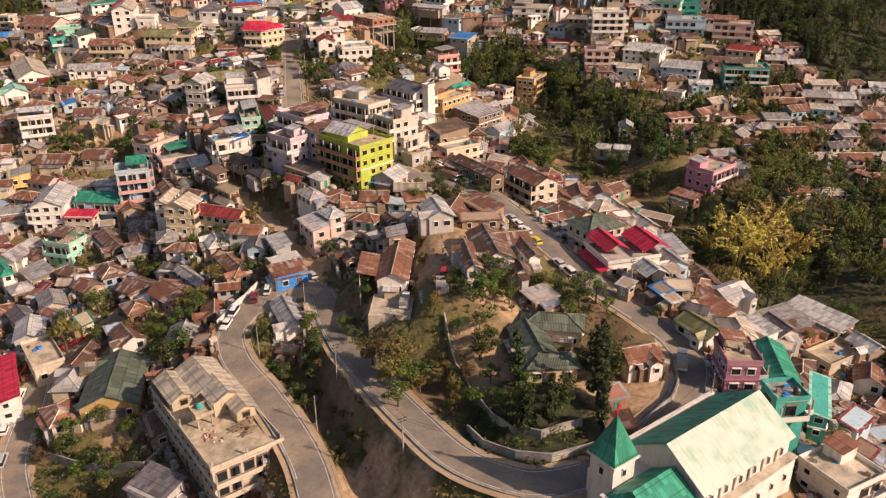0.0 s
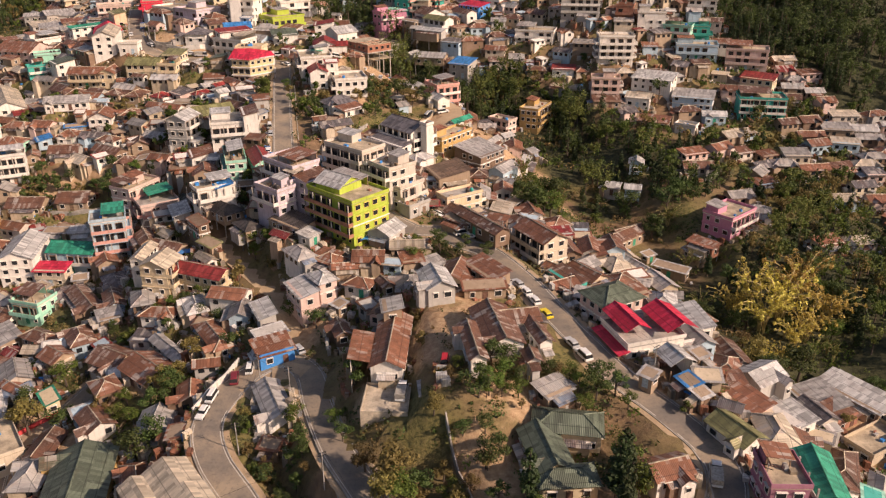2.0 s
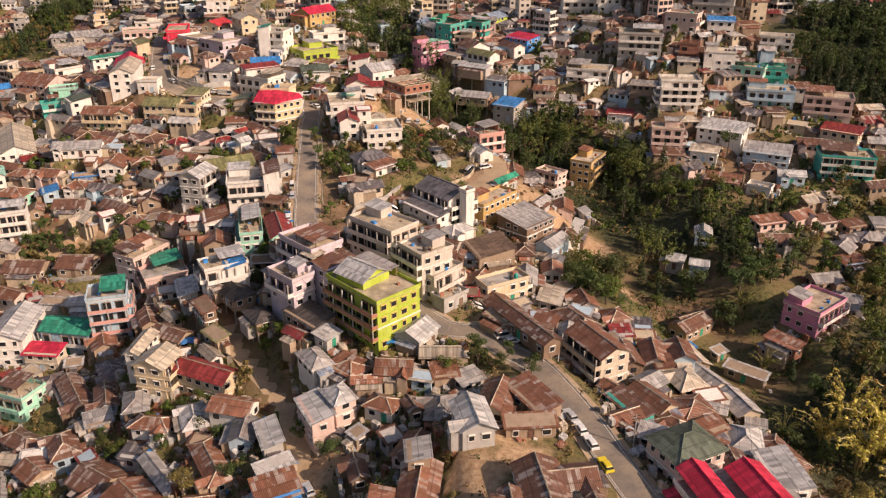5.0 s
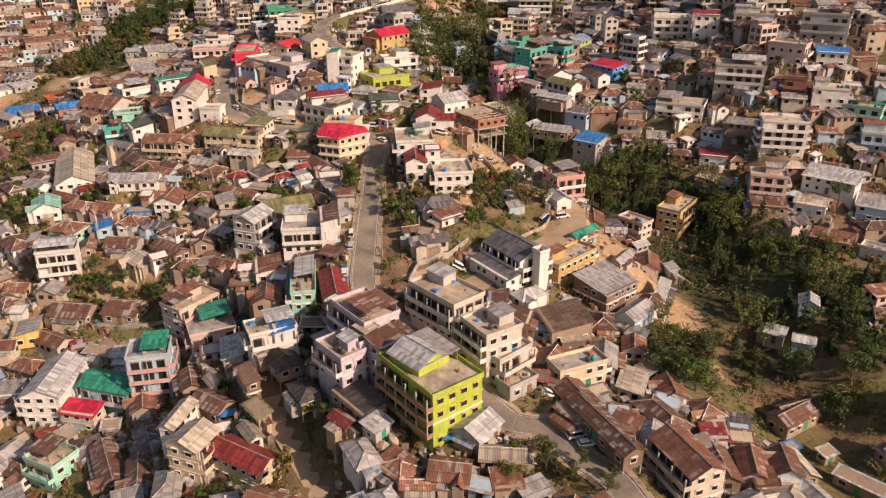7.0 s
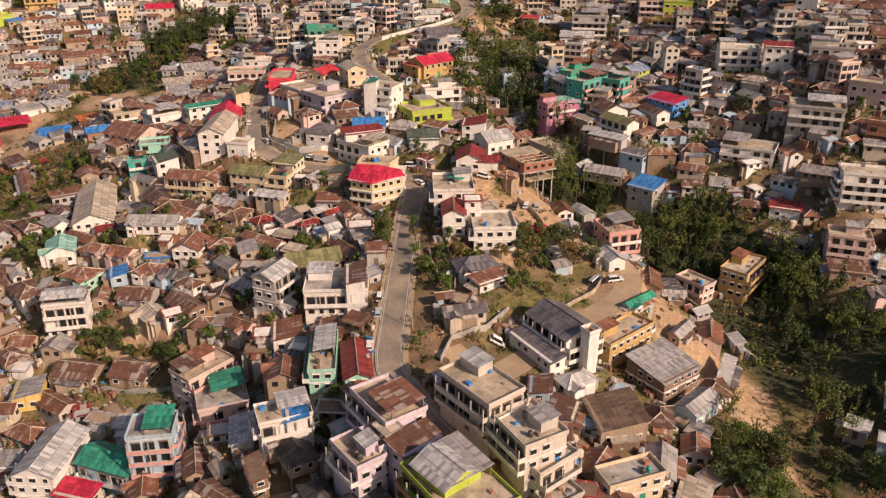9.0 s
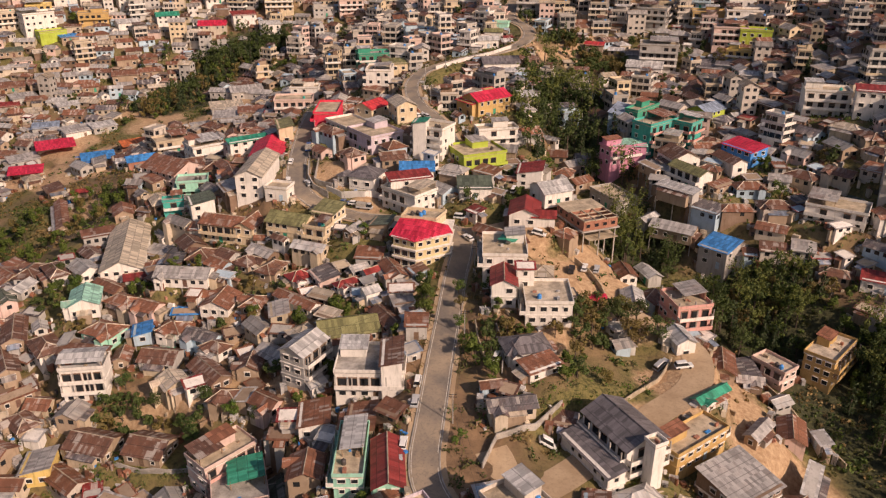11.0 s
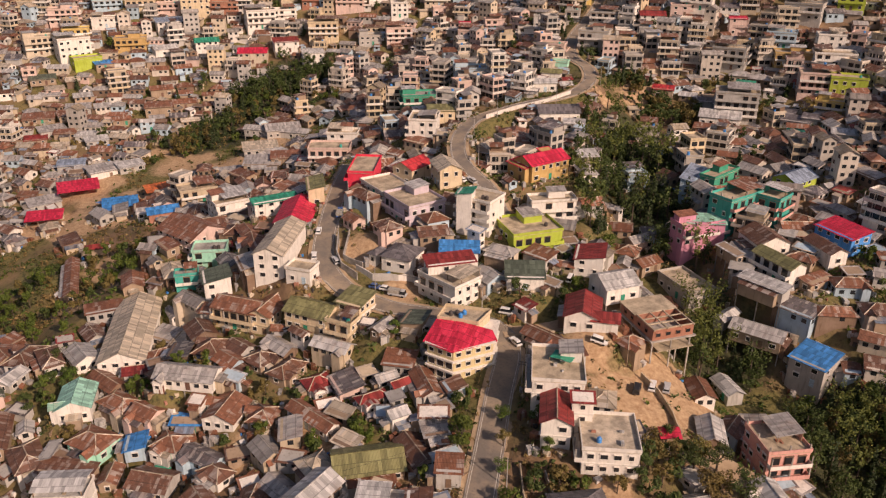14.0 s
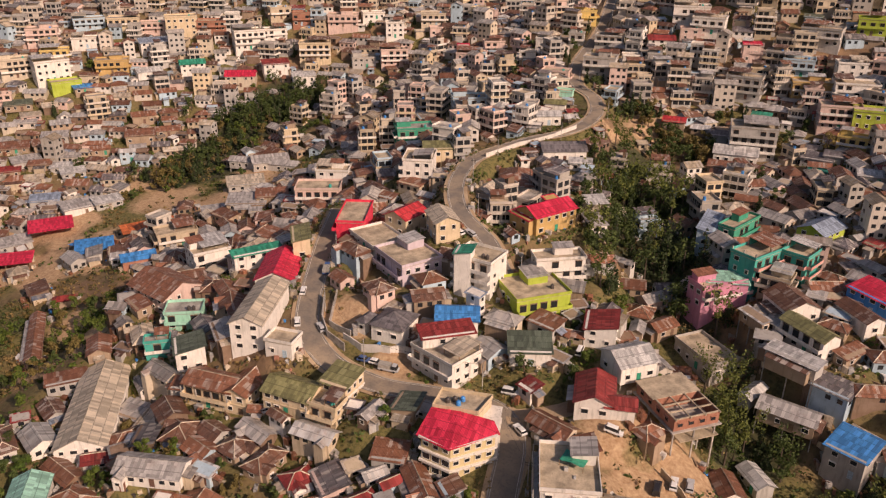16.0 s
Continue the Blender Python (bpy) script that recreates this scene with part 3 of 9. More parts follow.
plot(-102.2, 282.5, -75, 6.3, 5.3, 3.0, "g", "mud", "brown", base=16.1)
plot(-98.6, 272.8, -87, 5.4, 3.1, 3.4, "s", "mud", "silver", base=13.2)
plot(-157.4, 282.4, -69, 6.4, 2.4, 3.0, "s", "grey", "tin", base=13.5)
plot(-134.8, 240.4, -15, 9.3, 6.0, 3.0, "h", "mud", "rust", base=-2.8)
plot(-118.4, 246.2, -4, 6.9, 3.0, 3.0, "s", "mud", "tin", base=-1.1)
plot(-110.5, 245.9, 9, 6.5, 3.8, 3.0, "s", "grey", "silver", base=-0.8)
plot(-121.6, 231.8, -81, 16.7, 9.3, 8.0, "g", "white", "silver", more="b", base=-5.2)
plot(-217.1, 400.6, 47, 11.2, 6.5, 4.0, "g", "brick", "sky", base=20.9, fine=0)
plot(-182.1, 360.3, -30, 8.7, 4.2, 3.0, "s", "mud", "rust", base=30.0, fine=0)
plot(-165.4, 359.9, 27, 10.0, 7.1, 5.0, "f", "mint", "concrete", base=29.6, fine=0)
plot(-152.6, 344.6, -50, 8.7, 7.5, 6.0, "s", "white", "dusk", base=28.3, fine=0)
plot(-164.4, 346.2, 34, 6.5, 3.8, 5.0, "f", "teal", "concrete", base=27.1, fine=0)
plot(-228.9, 376.0, 39, 6.1, 3.4, 3.0, "h", "mud", "maroon", base=14.8, fine=0)
plot(-183.7, 344.5, -49, 9.1, 5.8, 3.0, "g", "mud", "rust", base=24.0, fine=0)
plot(-276.0, 398.9, 37, 13.2, 7.7, 3.5, "s", "buff", "crimson", more="o", base=10.5, fine=0)
plot(-137.2, 356.0, -76, 23.5, 8.5, 8.0, "g", "white", "buff", base=36.0, fine=0)
plot(-124.7, 346.4, 2, 7.4, 5.6, 4.0, "f", "white", "tan", base=37.1, fine=0)
plot(-159.3, 388.9, 49, 15.1, 3.9, 5.0, "s", "white", "green", base=36.4, fine=0)
plot(-109.0, 362.3, 78, 5.0, 2.4, 3.4, "h", "white", "slate", base=38.5, fine=0)
plot(-86.1, 360.1, 35, 13.3, 5.3, 9.0, "s", "white", "maroon", base=34.8, fine=0)
plot(-86.5, 369.7, 18, 10.7, 8.0, 6.2, "g", "white", "sky", base=37.6, fine=0)
plot(-83.9, 376.8, -21, 4.6, 2.4, 8.0, "s", "white", "bluegrey", fine=0)
plot(-122.3, 398.7, -37, 14.8, 11.2, 2.2, "f", "white", "tan", more="b", base=46.0, fine=0)
plot(-108.5, 389.6, -37, 15.5, 13.0, 6.6, "f", "lilac", "tan", more="b", base=42.0, fine=0)
plot(-89.6, 384.0, -85, 5.4, 4.5, 13.4, "s", "white", "green", more="n", fine=0)
plot(-67.1, 400.3, 29, 14.1, 6.1, 7.9, "f", "white", "tan", more="r", base=42.2, fine=0)
plot(-65.7, 364.4, 18, 10.1, 7.8, 4.0, "s", "white", "dusk", base=37.8, fine=0)
plot(-41.2, 351.6, 8, 6.4, 5.2, 3.4, "g", "white", "maroon", base=35.9, fine=0)
plot(-42.6, 392.9, -90, 5.4, 3.2, 4.0, "g", "mud", "tin", base=32.0, fine=0)
plot(-87.0, 337.1, -89, 6.9, 5.6, 3.5, "s", "mud", "dusk", base=33.8)
plot(-94.5, 332.9, 78, 6.4, 2.8, 3.0, "g", "timber", "tin", base=33.2)
plot(-2.6, 427.6, 64, 8.4, 7.6, 9.0, "f", "teal", "tan", more="bL", base=41.4, fine=0, rail_colour="pink")
plot(-23.2, 414.5, 40, 16.2, 6.7, 6.5, "f", "magenta", "tan", more="b", base=37.2, fine=0)
plot(-21.6, 415.4, 13, 11.2, 5.6, 8.7, "s", "magenta", "mint", more="n", fine=0)
plot(-13.4, 401.1, -49, 8.7, 2.4, 3.0, "s", "mud", "silver", base=38.3, fine=0)
plot(17.1, 416.6, -45, 12.9, 8.0, 5.0, "s", "sky", "crimson", base=41.1, fine=0)
plot(12.2, 407.1, -55, 11.3, 5.7, 4.0, "g", "white", "brown", base=40.3, fine=0)
plot(9.8, 393.5, 51, 9.3, 3.5, 3.0, "s", "mud", "rust", base=36.5, fine=0)
plot(-24.2, 394.8, -48, 15.2, 8.7, 4.0, "f", "concrete", "tan", base=27.9, fine=0)
plot(-37.0, 402.5, 52, 7.8, 5.4, 3.0, "g", "mud", "rust", base=30.0, fine=0)
plot(-12.0, 381.9, 62, 8.0, 3.1, 3.0, "g", "grey", "silver", base=27.0, fine=0)
plot(-3.5, 376.7, -17, 13.3, 6.7, 3.5, "g", "mud", "tin", base=26.2, fine=0)
plot(-9.6, 360.2, -56, 7.8, 4.4, 3.0, "g", "grey", "silver", base=17.8, fine=0)
plot(-299.3, 439.9, 36, 11.5, 6.7, 3.0, "s", "grey", "bluegrey", base=18.3, fine=0)
plot(-279.9, 439.2, 57, 14.0, 8.2, 3.2, "s", "white", "tin", base=18.2, fine=0)
plot(-287.1, 409.8, 57, 12.3, 7.2, 3.0, "s", "grey", "tin", base=12.2, fine=0)
plot(-271.6, 446.5, 58, 11.0, 6.4, 3.0, "s", "grey", "silver", base=19.2, fine=0)
plot(-239.0, 425.9, 52, 10.9, 6.4, 2.5, "s", "mud", "orange", more="o", base=19.6, fine=0)
plot(-231.3, 432.3, 45, 8.1, 4.6, 2.5, "s", "mud", "orange", more="o", base=21.1, fine=0)
plot(-248.8, 412.9, 42, 13.1, 7.7, 2.2, "s", "mud", "sky", more="o", base=16.5, fine=0)
plot(-213.5, 417.5, 48, 14.2, 8.8, 5.0, "f", "tan", "tan", base=23.6, fine=0)
plot(-212.8, 440.2, 45, 8.5, 4.9, 3.0, "s", "mud", "tin", base=25.7, fine=0)
plot(-311.6, 463.6, 34, 9.0, 5.2, 3.0, "s", "grey", "silver", base=24.4, fine=0)
plot(-303.2, 461.4, 51, 9.9, 5.7, 3.0, "s", "grey", "silver", base=23.5, fine=0)
plot(-331.2, 451.9, 43, 9.7, 5.6, 3.0, "s", "mud", "maroon", base=23.4, fine=0)
plot(-330.5, 461.8, 58, 12.1, 7.1, 3.0, "s", "grey", "tin", base=25.6, fine=0)
plot(-329.7, 475.3, 50, 12.9, 7.6, 3.0, "s", "mud", "rust", fine=0)
plot(-342.7, 466.6, 40, 14.4, 8.5, 2.4, "s", "mud", "rust", base=29.6, fine=0)
plot(-305.2, 482.0, 46, 8.4, 4.8, 3.0, "g", "mud", "rust", fine=0)
plot(-289.8, 482.5, 38, 6.8, 3.8, 5.0, "g", "blue", "silver", fine=0)
plot(-295.6, 499.5, 37, 13.4, 7.9, 4.0, "s", "mud", "rust", fine=0)
plot(-287.7, 510.4, 40, 11.3, 6.6, 3.0, "g", "mud", "rust", fine=0)
plot(-330.7, 481.2, 38, 11.6, 6.8, 3.0, "s", "grey", "tin", fine=0)
plot(-215.7, 467.9, 37, 14.9, 8.8, 3.0, "s", "grey", "buff", base=27.7, fine=0)
plot(-191.7, 450.0, 31, 11.9, 7.0, 3.0, "s", "mud", "rust", base=31.7, fine=0)
plot(-199.3, 444.1, 24, 14.6, 8.7, 3.0, "s", "mud", "tin", base=30.0, fine=0)
plot(-168.3, 458.2, 16, 12.3, 7.6, 5.0, "f", "white", "tan", more="r", base=40.2, fine=0)
plot(-102.9, 403.1, -53, 10.9, 7.3, 6.4, "g", "cream", "buff", base=49.6, fine=0)
plot(-147.1, 395.4, -58, 12.4, 5.2, 6.0, "s", "cream", "olive", base=40.5, fine=0)
plot(-126.2, 461.2, 24, 10.5, 6.1, 7.4, "s", "cream", "olive", base=50.8, fine=0)
plot(-147.8, 491.0, 32, 15.1, 9.4, 6.0, "f", "green", "concrete", fine=0)
plot(-185.4, 507.1, 13, 8.4, 4.8, 3.0, "s", "mud", "rust", fine=0)
plot(-179.2, 496.6, 25, 8.8, 5.0, 3.0, "s", "grey", "tin", fine=0)
plot(-80.8, 413.9, -38, 9.3, 3.9, 5.0, "s", "ochre", "crimson", base=50.5, fine=0)
plot(-75.8, 425.4, 49, 4.2, 2.4, 7.0, "s", "ochre", "crimson", base=50.5, fine=0)
plot(-74.9, 469.9, 9, 7.5, 4.2, 3.0, "s", "white", "silver", base=52.8, fine=0)
plot(-64.0, 440.0, 29, 6.4, 5.4, 5.0, "s", "buff", "silver", more="o", base=48.1, fine=0)
plot(-22.8, 516.5, -1, 15.9, 9.4, 4.0, "g", "white", "silver", fine=0)
plot(-27.5, 504.3, -2, 9.0, 5.2, 3.0, "s", "mud", "rust", fine=0)
plot(-31.6, 485.9, -12, 10.1, 5.8, 3.0, "s", "grey", "buff", fine=0)
plot(-22.1, 488.3, -4, 6.1, 3.4, 3.0, "g", "mud", "rust", fine=0)
plot(-17.4, 474.1, -3, 7.5, 4.3, 3.0, "g", "mud", "rust", fine=0)
plot(-28.0, 447.2, 82, 17.6, 4.9, 5.0, "s", "blue", "bluegrey", base=43.1, fine=0)
plot(-19.6, 448.4, 63, 16.0, 5.4, 6.0, "f", "green", "tan", more="b", base=43.2, fine=0)
plot(4.3, 450.5, 57, 12.5, 8.8, 5.0, "g", "lime", "bluegrey", base=45.1, fine=0)
plot(1.8, 526.0, -18, 9.0, 5.2, 3.0, "s", "grey", "slate", fine=0)
plot(6.4, 515.9, -13, 10.9, 6.3, 3.0, "s", "grey", "slate", fine=0)
plot(6.6, 508.3, 1, 7.5, 4.2, 3.0, "g", "teal", "rust", fine=0)
plot(13.0, 516.5, -10, 8.8, 5.0, 3.0, "s", "grey", "slate", fine=0)
plot(18.6, 527.4, -12, 10.6, 6.6, 5.0, "f", "yellow", "tan", fine=0)
plot(22.1, 494.4, -0, 8.8, 5.0, 3.0, "s", "grey", "silver", fine=0)
plot(-17.5, 522.9, 3, 17.0, 10.5, 12.0, "f", "grey", "tan", more="rb", fine=0)
plot(-30.8, 531.6, -2, 8.4, 4.8, 3.0, "s", "grey", "slate", fine=0)
plot(-384.2, 571.3, 46, 17.0, 10.5, 5.0, "f", "blue", "tan", fine=0)
plot(-364.2, 577.5, 35, 17.0, 10.5, 6.0, "f", "cream", "brown", fine=0)
plot(-346.9, 581.3, 30, 13.9, 8.6, 5.0, "f", "rose", "tan", fine=0)
plot(-330.3, 585.0, 39, 17.0, 10.5, 10.0, "f", "cream", "tan", fine=0)
plot(-315.7, 594.3, 28, 16.3, 10.1, 5.0, "f", "brick", "tan", fine=0)
plot(-370.7, 552.0, 33, 13.1, 8.1, 5.0, "f", "white", "tan", fine=0)
plot(-394.4, 546.2, 39, 16.1, 10.0, 8.0, "f", "rose", "tan", fine=0)
plot(-376.6, 535.1, 39, 13.9, 8.6, 5.0, "f", "yellow", "tan", fine=0)
plot(-365.6, 519.6, 58, 17.0, 10.5, 10.0, "f", "white", "tan", fine=0)
plot(-384.3, 514.3, 54, 15.3, 9.5, 9.0, "f", "buff", "tan", fine=0)
plot(-354.8, 516.6, 57, 14.7, 9.1, 4.0, "f", "lime", "tan", fine=0)
plot(-344.9, 518.6, 56, 9.5, 5.5, 3.0, "s", "mud", "sky", fine=0)
plot(-343.6, 540.8, 35, 16.5, 10.2, 6.0, "f", "ochre", "tan", fine=0)
plot(-307.1, 560.5, 43, 13.0, 7.6, 5.0, "g", "white", "green", fine=0)
plot(-335.8, 566.7, 48, 15.9, 9.4, 5.0, "s", "white", "bluegrey", fine=0)
plot(-324.6, 545.5, 54, 12.7, 7.4, 4.0, "g", "white", "silver", fine=0)
plot(-363.4, 493.0, 45, 12.4, 7.3, 3.0, "s", "mud", "dusk", fine=0)
plot(-372.3, 493.3, 44, 7.0, 4.5, 5.0, "f", "rose", "tan", fine=0)
plot(-304.7, 513.9, 44, 11.1, 6.5, 4.0, "g", "mud", "rust", fine=0)
plot(-288.0, 588.4, 43, 17.0, 10.5, 10.0, "f", "white", "tan", more="b", fine=0)
plot(-278.7, 599.2, 44, 14.2, 8.8, 5.0, "f", "white", "tan", fine=0)
plot(-248.3, 592.8, 26, 17.0, 10.5, 9.0, "f", "cream", "tan", fine=0)
plot(-264.6, 576.5, 41, 13.8, 8.2, 6.0, "s", "white", "maroon", fine=0)
plot(-277.4, 562.0, 26, 15.8, 9.4, 6.0, "g", "buff", "crimson", fine=0)
plot(-244.2, 571.1, 38, 11.9, 7.0, 7.0, "s", "white", "silver", fine=0)
plot(-281.9, 613.1, 45, 12.3, 7.6, 6.0, "f", "tan", "tan", fine=0)
plot(-266.8, 612.4, 25, 10.2, 6.3, 7.0, "f", "brick", "tan", fine=0)
plot(-258.2, 615.2, 20, 7.0, 4.5, 8.0, "f", "blue", "tan", fine=0)
plot(-243.1, 618.3, 23, 17.0, 10.5, 6.0, "f", "rose", "tan", fine=0)
plot(-228.3, 626.8, 34, 12.6, 7.8, 3.2, "f", "white", "tan", fine=0)
plot(-210.8, 617.6, 27, 10.0, 6.2, 8.0, "f", "white", "tan", fine=0)
plot(-203.0, 598.0, 29, 14.6, 9.0, 8.0, "f", "rose", "tan", more="b", fine=0)
plot(-219.4, 594.0, 30, 12.7, 7.8, 5.0, "f", "grey", "tan", fine=0)
plot(-191.8, 629.3, 19, 13.8, 8.5, 6.3, "f", "buff", "tan", fine=0)
plot(-187.5, 622.3, 28, 7.5, 4.7, 4.0, "f", "rose", "tan", fine=0)
plot(-192.8, 594.4, 25, 5.5, 3.4, 3.0, "g", "mud", "brown", fine=0)
plot(-215.1, 579.3, 25, 9.5, 5.5, 3.0, "g", "mud", "brown", fine=0)
plot(-134.9, 522.9, 26, 14.8, 9.2, 6.0, "f", "blue", "tan", fine=0)
plot(-157.2, 594.1, 10, 15.0, 9.3, 6.0, "f", "rose", "tan", fine=0)
plot(-163.9, 599.9, 20, 5.7, 3.4, 8.0, "s", "rose", "crimson", fine=0)
plot(-149.3, 606.9, 27, 10.8, 6.7, 5.0, "f", "rose", "tan", fine=0)
plot(-125.7, 588.1, 6, 8.1, 5.0, 5.0, "f", "white", "tan", fine=0)
plot(-118.7, 600.0, -1, 11.0, 6.8, 6.0, "f", "white", "tan", fine=0)
plot(-103.9, 555.3, 0, 12.2, 7.6, 5.0, "f", "rose", "tan", fine=0)
plot(-85.6, 562.9, 1, 14.1, 8.7, 10.0, "f", "grey", "tan", more="b", fine=0)
plot(-87.6, 599.1, 2, 13.5, 8.4, 5.0, "f", "grey", "tan", fine=0)
plot(-104.3, 600.4, 5, 7.4, 4.6, 6.0, "f", "grey", "tan", fine=0)
plot(-106.3, 627.8, 21, 11.6, 7.2, 6.0, "f", "yellow", "tan", fine=0)
plot(-62.9, 595.0, 13, 12.2, 7.1, 5.0, "g", "white", "maroon", fine=0)
plot(-95.7, 534.0, 1, 8.1, 5.0, 4.0, "f", "mint", "tan", fine=0)
plot(-96.1, 520.9, 7, 8.5, 4.8, 4.0, "g", "white", "olive", fine=0)
plot(-95.9, 506.8, 24, 9.6, 5.5, 4.0, "g", "white", "silver", fine=0)
plot(-43.3, 585.0, -4, 9.5, 5.9, 9.0, "f", "white", "tan", more="b", fine=0)
plot(-50.4, 602.5, 8, 9.4, 5.8, 5.0, "f", "rose", "tan", fine=0)
plot(-42.3, 607.6, -5, 15.0, 9.3, 7.0, "f", "white", "tan", fine=0)
plot(-51.9, 616.8, 5, 17.0, 10.5, 7.0, "f", "white", "tan", fine=0)
plot(-21.6, 591.3, -2, 9.2, 5.7, 6.0, "f", "rose", "tan", fine=0)
plot(-22.1, 589.5, 9, 7.5, 4.2, 8.0, "s", "rose", "crimson", fine=0)
plot(-22.9, 566.3, -9, 14.8, 9.2, 9.0, "f", "grey", "tan", more="c", fine=0)
plot(7.3, 604.1, -13, 17.0, 10.5, 7.0, "f", "grey", "tan", more="c", fine=0)
plot(28.1, 614.4, -4, 12.0, 7.4, 7.0, "f", "lime", "tan", fine=0)
plot(-1.7, 582.8, -3, 12.9, 8.0, 7.0, "f", "blue", "tan", fine=0)
plot(4.0, 569.8, 5, 16.3, 10.1, 6.0, "f", "ochre", "tan", fine=0)
plot(18.9, 579.8, 6, 11.6, 7.2, 8.0, "f", "white", "bluegrey", fine=0)
plot(20.3, 565.3, 4, 17.0, 10.5, 8.0, "f", "white", "tan", more="b", fine=0)
plot(14.1, 547.4, 3, 15.4, 9.5, 9.0, "f", "rose", "tan", more="b", fine=0)
plot(25.7, 544.6, -1, 14.2, 8.8, 7.0, "f", "lime", "tan", fine=0)
plot(-14.6, 547.1, -6, 7.2, 4.0, 5.0, "s", "mud", "green", fine=0)
plot(-48.4, 534.0, -0, 8.7, 5.0, 4.0, "s", "mud", "red", fine=0)
plot(-14.0, 208.1, 61, 7.5, 6.5, 3.6, "g", "grey", "silver", base=14.5)
plot(-7.3, 196.7, 15, 5.0, 4.5, 3.0, "s", "mud", "rust", base=12.1)
plot(5.4, 233.3, 32, 11.9, 5.5, 5.5, "f", "cream", "bluegrey", base=12.6)
plot(4.6, 214.4, -45, 8.0, 2.6, 3.0, "s", "mud", "brown", base=14.9)
plot(2.3, 250.9, -69, 11.3, 9.9, 4.0, "s", "mud", "timber", base=14.9)
plot(-28.4, 198.7, -34, 5.8, 5.2, 3.0, "s", "mud", "rust", base=11.6)
plot(-38.8, 213.1, -42, 11.3, 5.9, 3.0, "s", "mud", "dark", base=15.4)
plot(-33.4, 206.0, 59, 4.5, 3.6, 3.0, "s", "grey", "silver", base=14.9)
plot(-52.1, 218.5, -51, 7.3, 4.6, 3.0, "h", "mud", "dark", base=12.2)
plot(-67.2, 224.1, -52, 7.8, 3.0, 4.9, "s", "timber", "rust", base=9.1)
plot(-75.2, 221.6, -24, 8.8, 5.2, 3.5, "g", "mud", "brown", base=4.2)
plot(-62.3, 216.2, -42, 6.7, 3.1, 3.0, "s", "mud", "olive", base=7.9)
plot(-61.2, 229.9, -47, 10.2, 6.0, 3.0, "h", "mud", "dark", base=12.6)
plot(125.0, 324.4, -11, 17.0, 10.5, 8.0, "f", "teal", "tan", more="b", base=15.1)
plot(129.7, 341.3, -35, 12.7, 7.4, 6.0, "s", "cream", "maroon", base=21.0, fine=0)
plot(129.3, 356.8, -19, 16.6, 10.3, 8.0, "f", "rose", "tan", more="b", base=27.4, fine=0)
plot(109.7, 363.2, -13, 16.8, 10.4, 6.0, "f", "blue", "tan", more="b", base=30.4, fine=0)
plot(104.5, 374.6, -26, 11.7, 7.3, 8.4, "f", "mint", "tan", base=34.0, fine=0)
plot(114.3, 376.7, -14, 8.8, 5.5, 7.0, "f", "teal", "tan", base=35.0, fine=0)
plot(93.3, 378.8, -11, 11.7, 7.3, 8.0, "f", "white", "tan", base=39.5, fine=0)
plot(121.0, 397.1, -19, 12.6, 7.8, 5.0, "f", "white", "tan", base=45.5, fine=0)
plot(73.8, 358.5, -3, 14.3, 8.9, 11.0, "f", "white", "buff", more="c", base=29.8, fine=0)
plot(82.7, 384.0, -19, 7.6, 4.7, 7.0, "f", "brick", "tan", more="c", base=42.8, fine=0)
plot(67.2, 340.3, -8, 11.1, 6.9, 8.0, "f", "rose", "tan", more="r", base=19.4, fine=0)
plot(87.3, 341.4, -30, 15.9, 9.4, 5.0, "s", "white", "silver", base=22.4, fine=0)
plot(78.8, 330.7, -21, 9.2, 5.3, 4.0, "s", "white", "buff", base=18.1)
plot(100.3, 329.6, -22, 15.0, 8.9, 5.0, "s", "blue", "tin", base=17.6)
plot(105.0, 317.7, -7, 8.5, 4.8, 3.3, "g", "blue", "silver", base=14.8)
plot(66.3, 331.3, -3, 10.4, 6.0, 3.0, "s", "mud", "brown", base=17.7)
plot(82.1, 316.2, -25, 10.8, 6.3, 3.0, "s", "mud", "rust", base=13.5)
plot(92.8, 310.4, -32, 7.5, 4.6, 3.0, "f", "white", "buff", base=13.0)
plot(43.8, 443.4, 1, 15.2, 9.4, 9.0, "f", "white", "tan", more="b", base=52.6, fine=0)
plot(56.7, 433.7, -4, 10.0, 5.8, 10.0, "s", "white", "maroon", base=54.7, fine=0)
plot(73.7, 427.5, -9, 14.8, 9.1, 6.0, "f", "grey", "tan", base=59.9, fine=0)
plot(100.1, 420.8, -19, 17.0, 10.5, 10.0, "f", "grey", "tan", more="b", base=57.3, fine=0)
plot(83.1, 402.3, -28, 13.2, 8.2, 7.0, "f", "rose", "tan", base=51.6, fine=0)
plot(64.0, 391.2, -10, 17.0, 10.5, 9.0, "f", "grey", "tan", more="b", base=43.6, fine=0)
plot(98.9, 402.5, -13, 10.5, 6.1, 6.0, "s", "white", "sky", base=50.2, fine=0)
plot(43.6, 384.7, -16, 17.0, 10.5, 5.0, "f", "white", "tan", base=34.2, fine=0)
plot(53.0, 359.8, -12, 9.0, 5.2, 3.5, "s", "white", "maroon", base=24.0, fine=0)
plot(91.4, 167.8, -56, 13.4, 5.5, 3.0, "s", "white", "silver", base=-7.4)
plot(69.5, 153.5, -69, 12.0, 4.0, 3.0, "s", "white", "silver", base=-1.5)
plot(97.5, 154.9, -70, 6.5, 4.9, 3.0, "g", "mud", "silver", base=-8.3)
plot(84.0, 160.0, 29, 7.0, 5.6, 2.8, "s", "brick", "brown", base=-7.4)
plot(-220.0, 490.0, 7, 32.0, 5.5, 3.4, "g", "grey", "tin", fine=0)

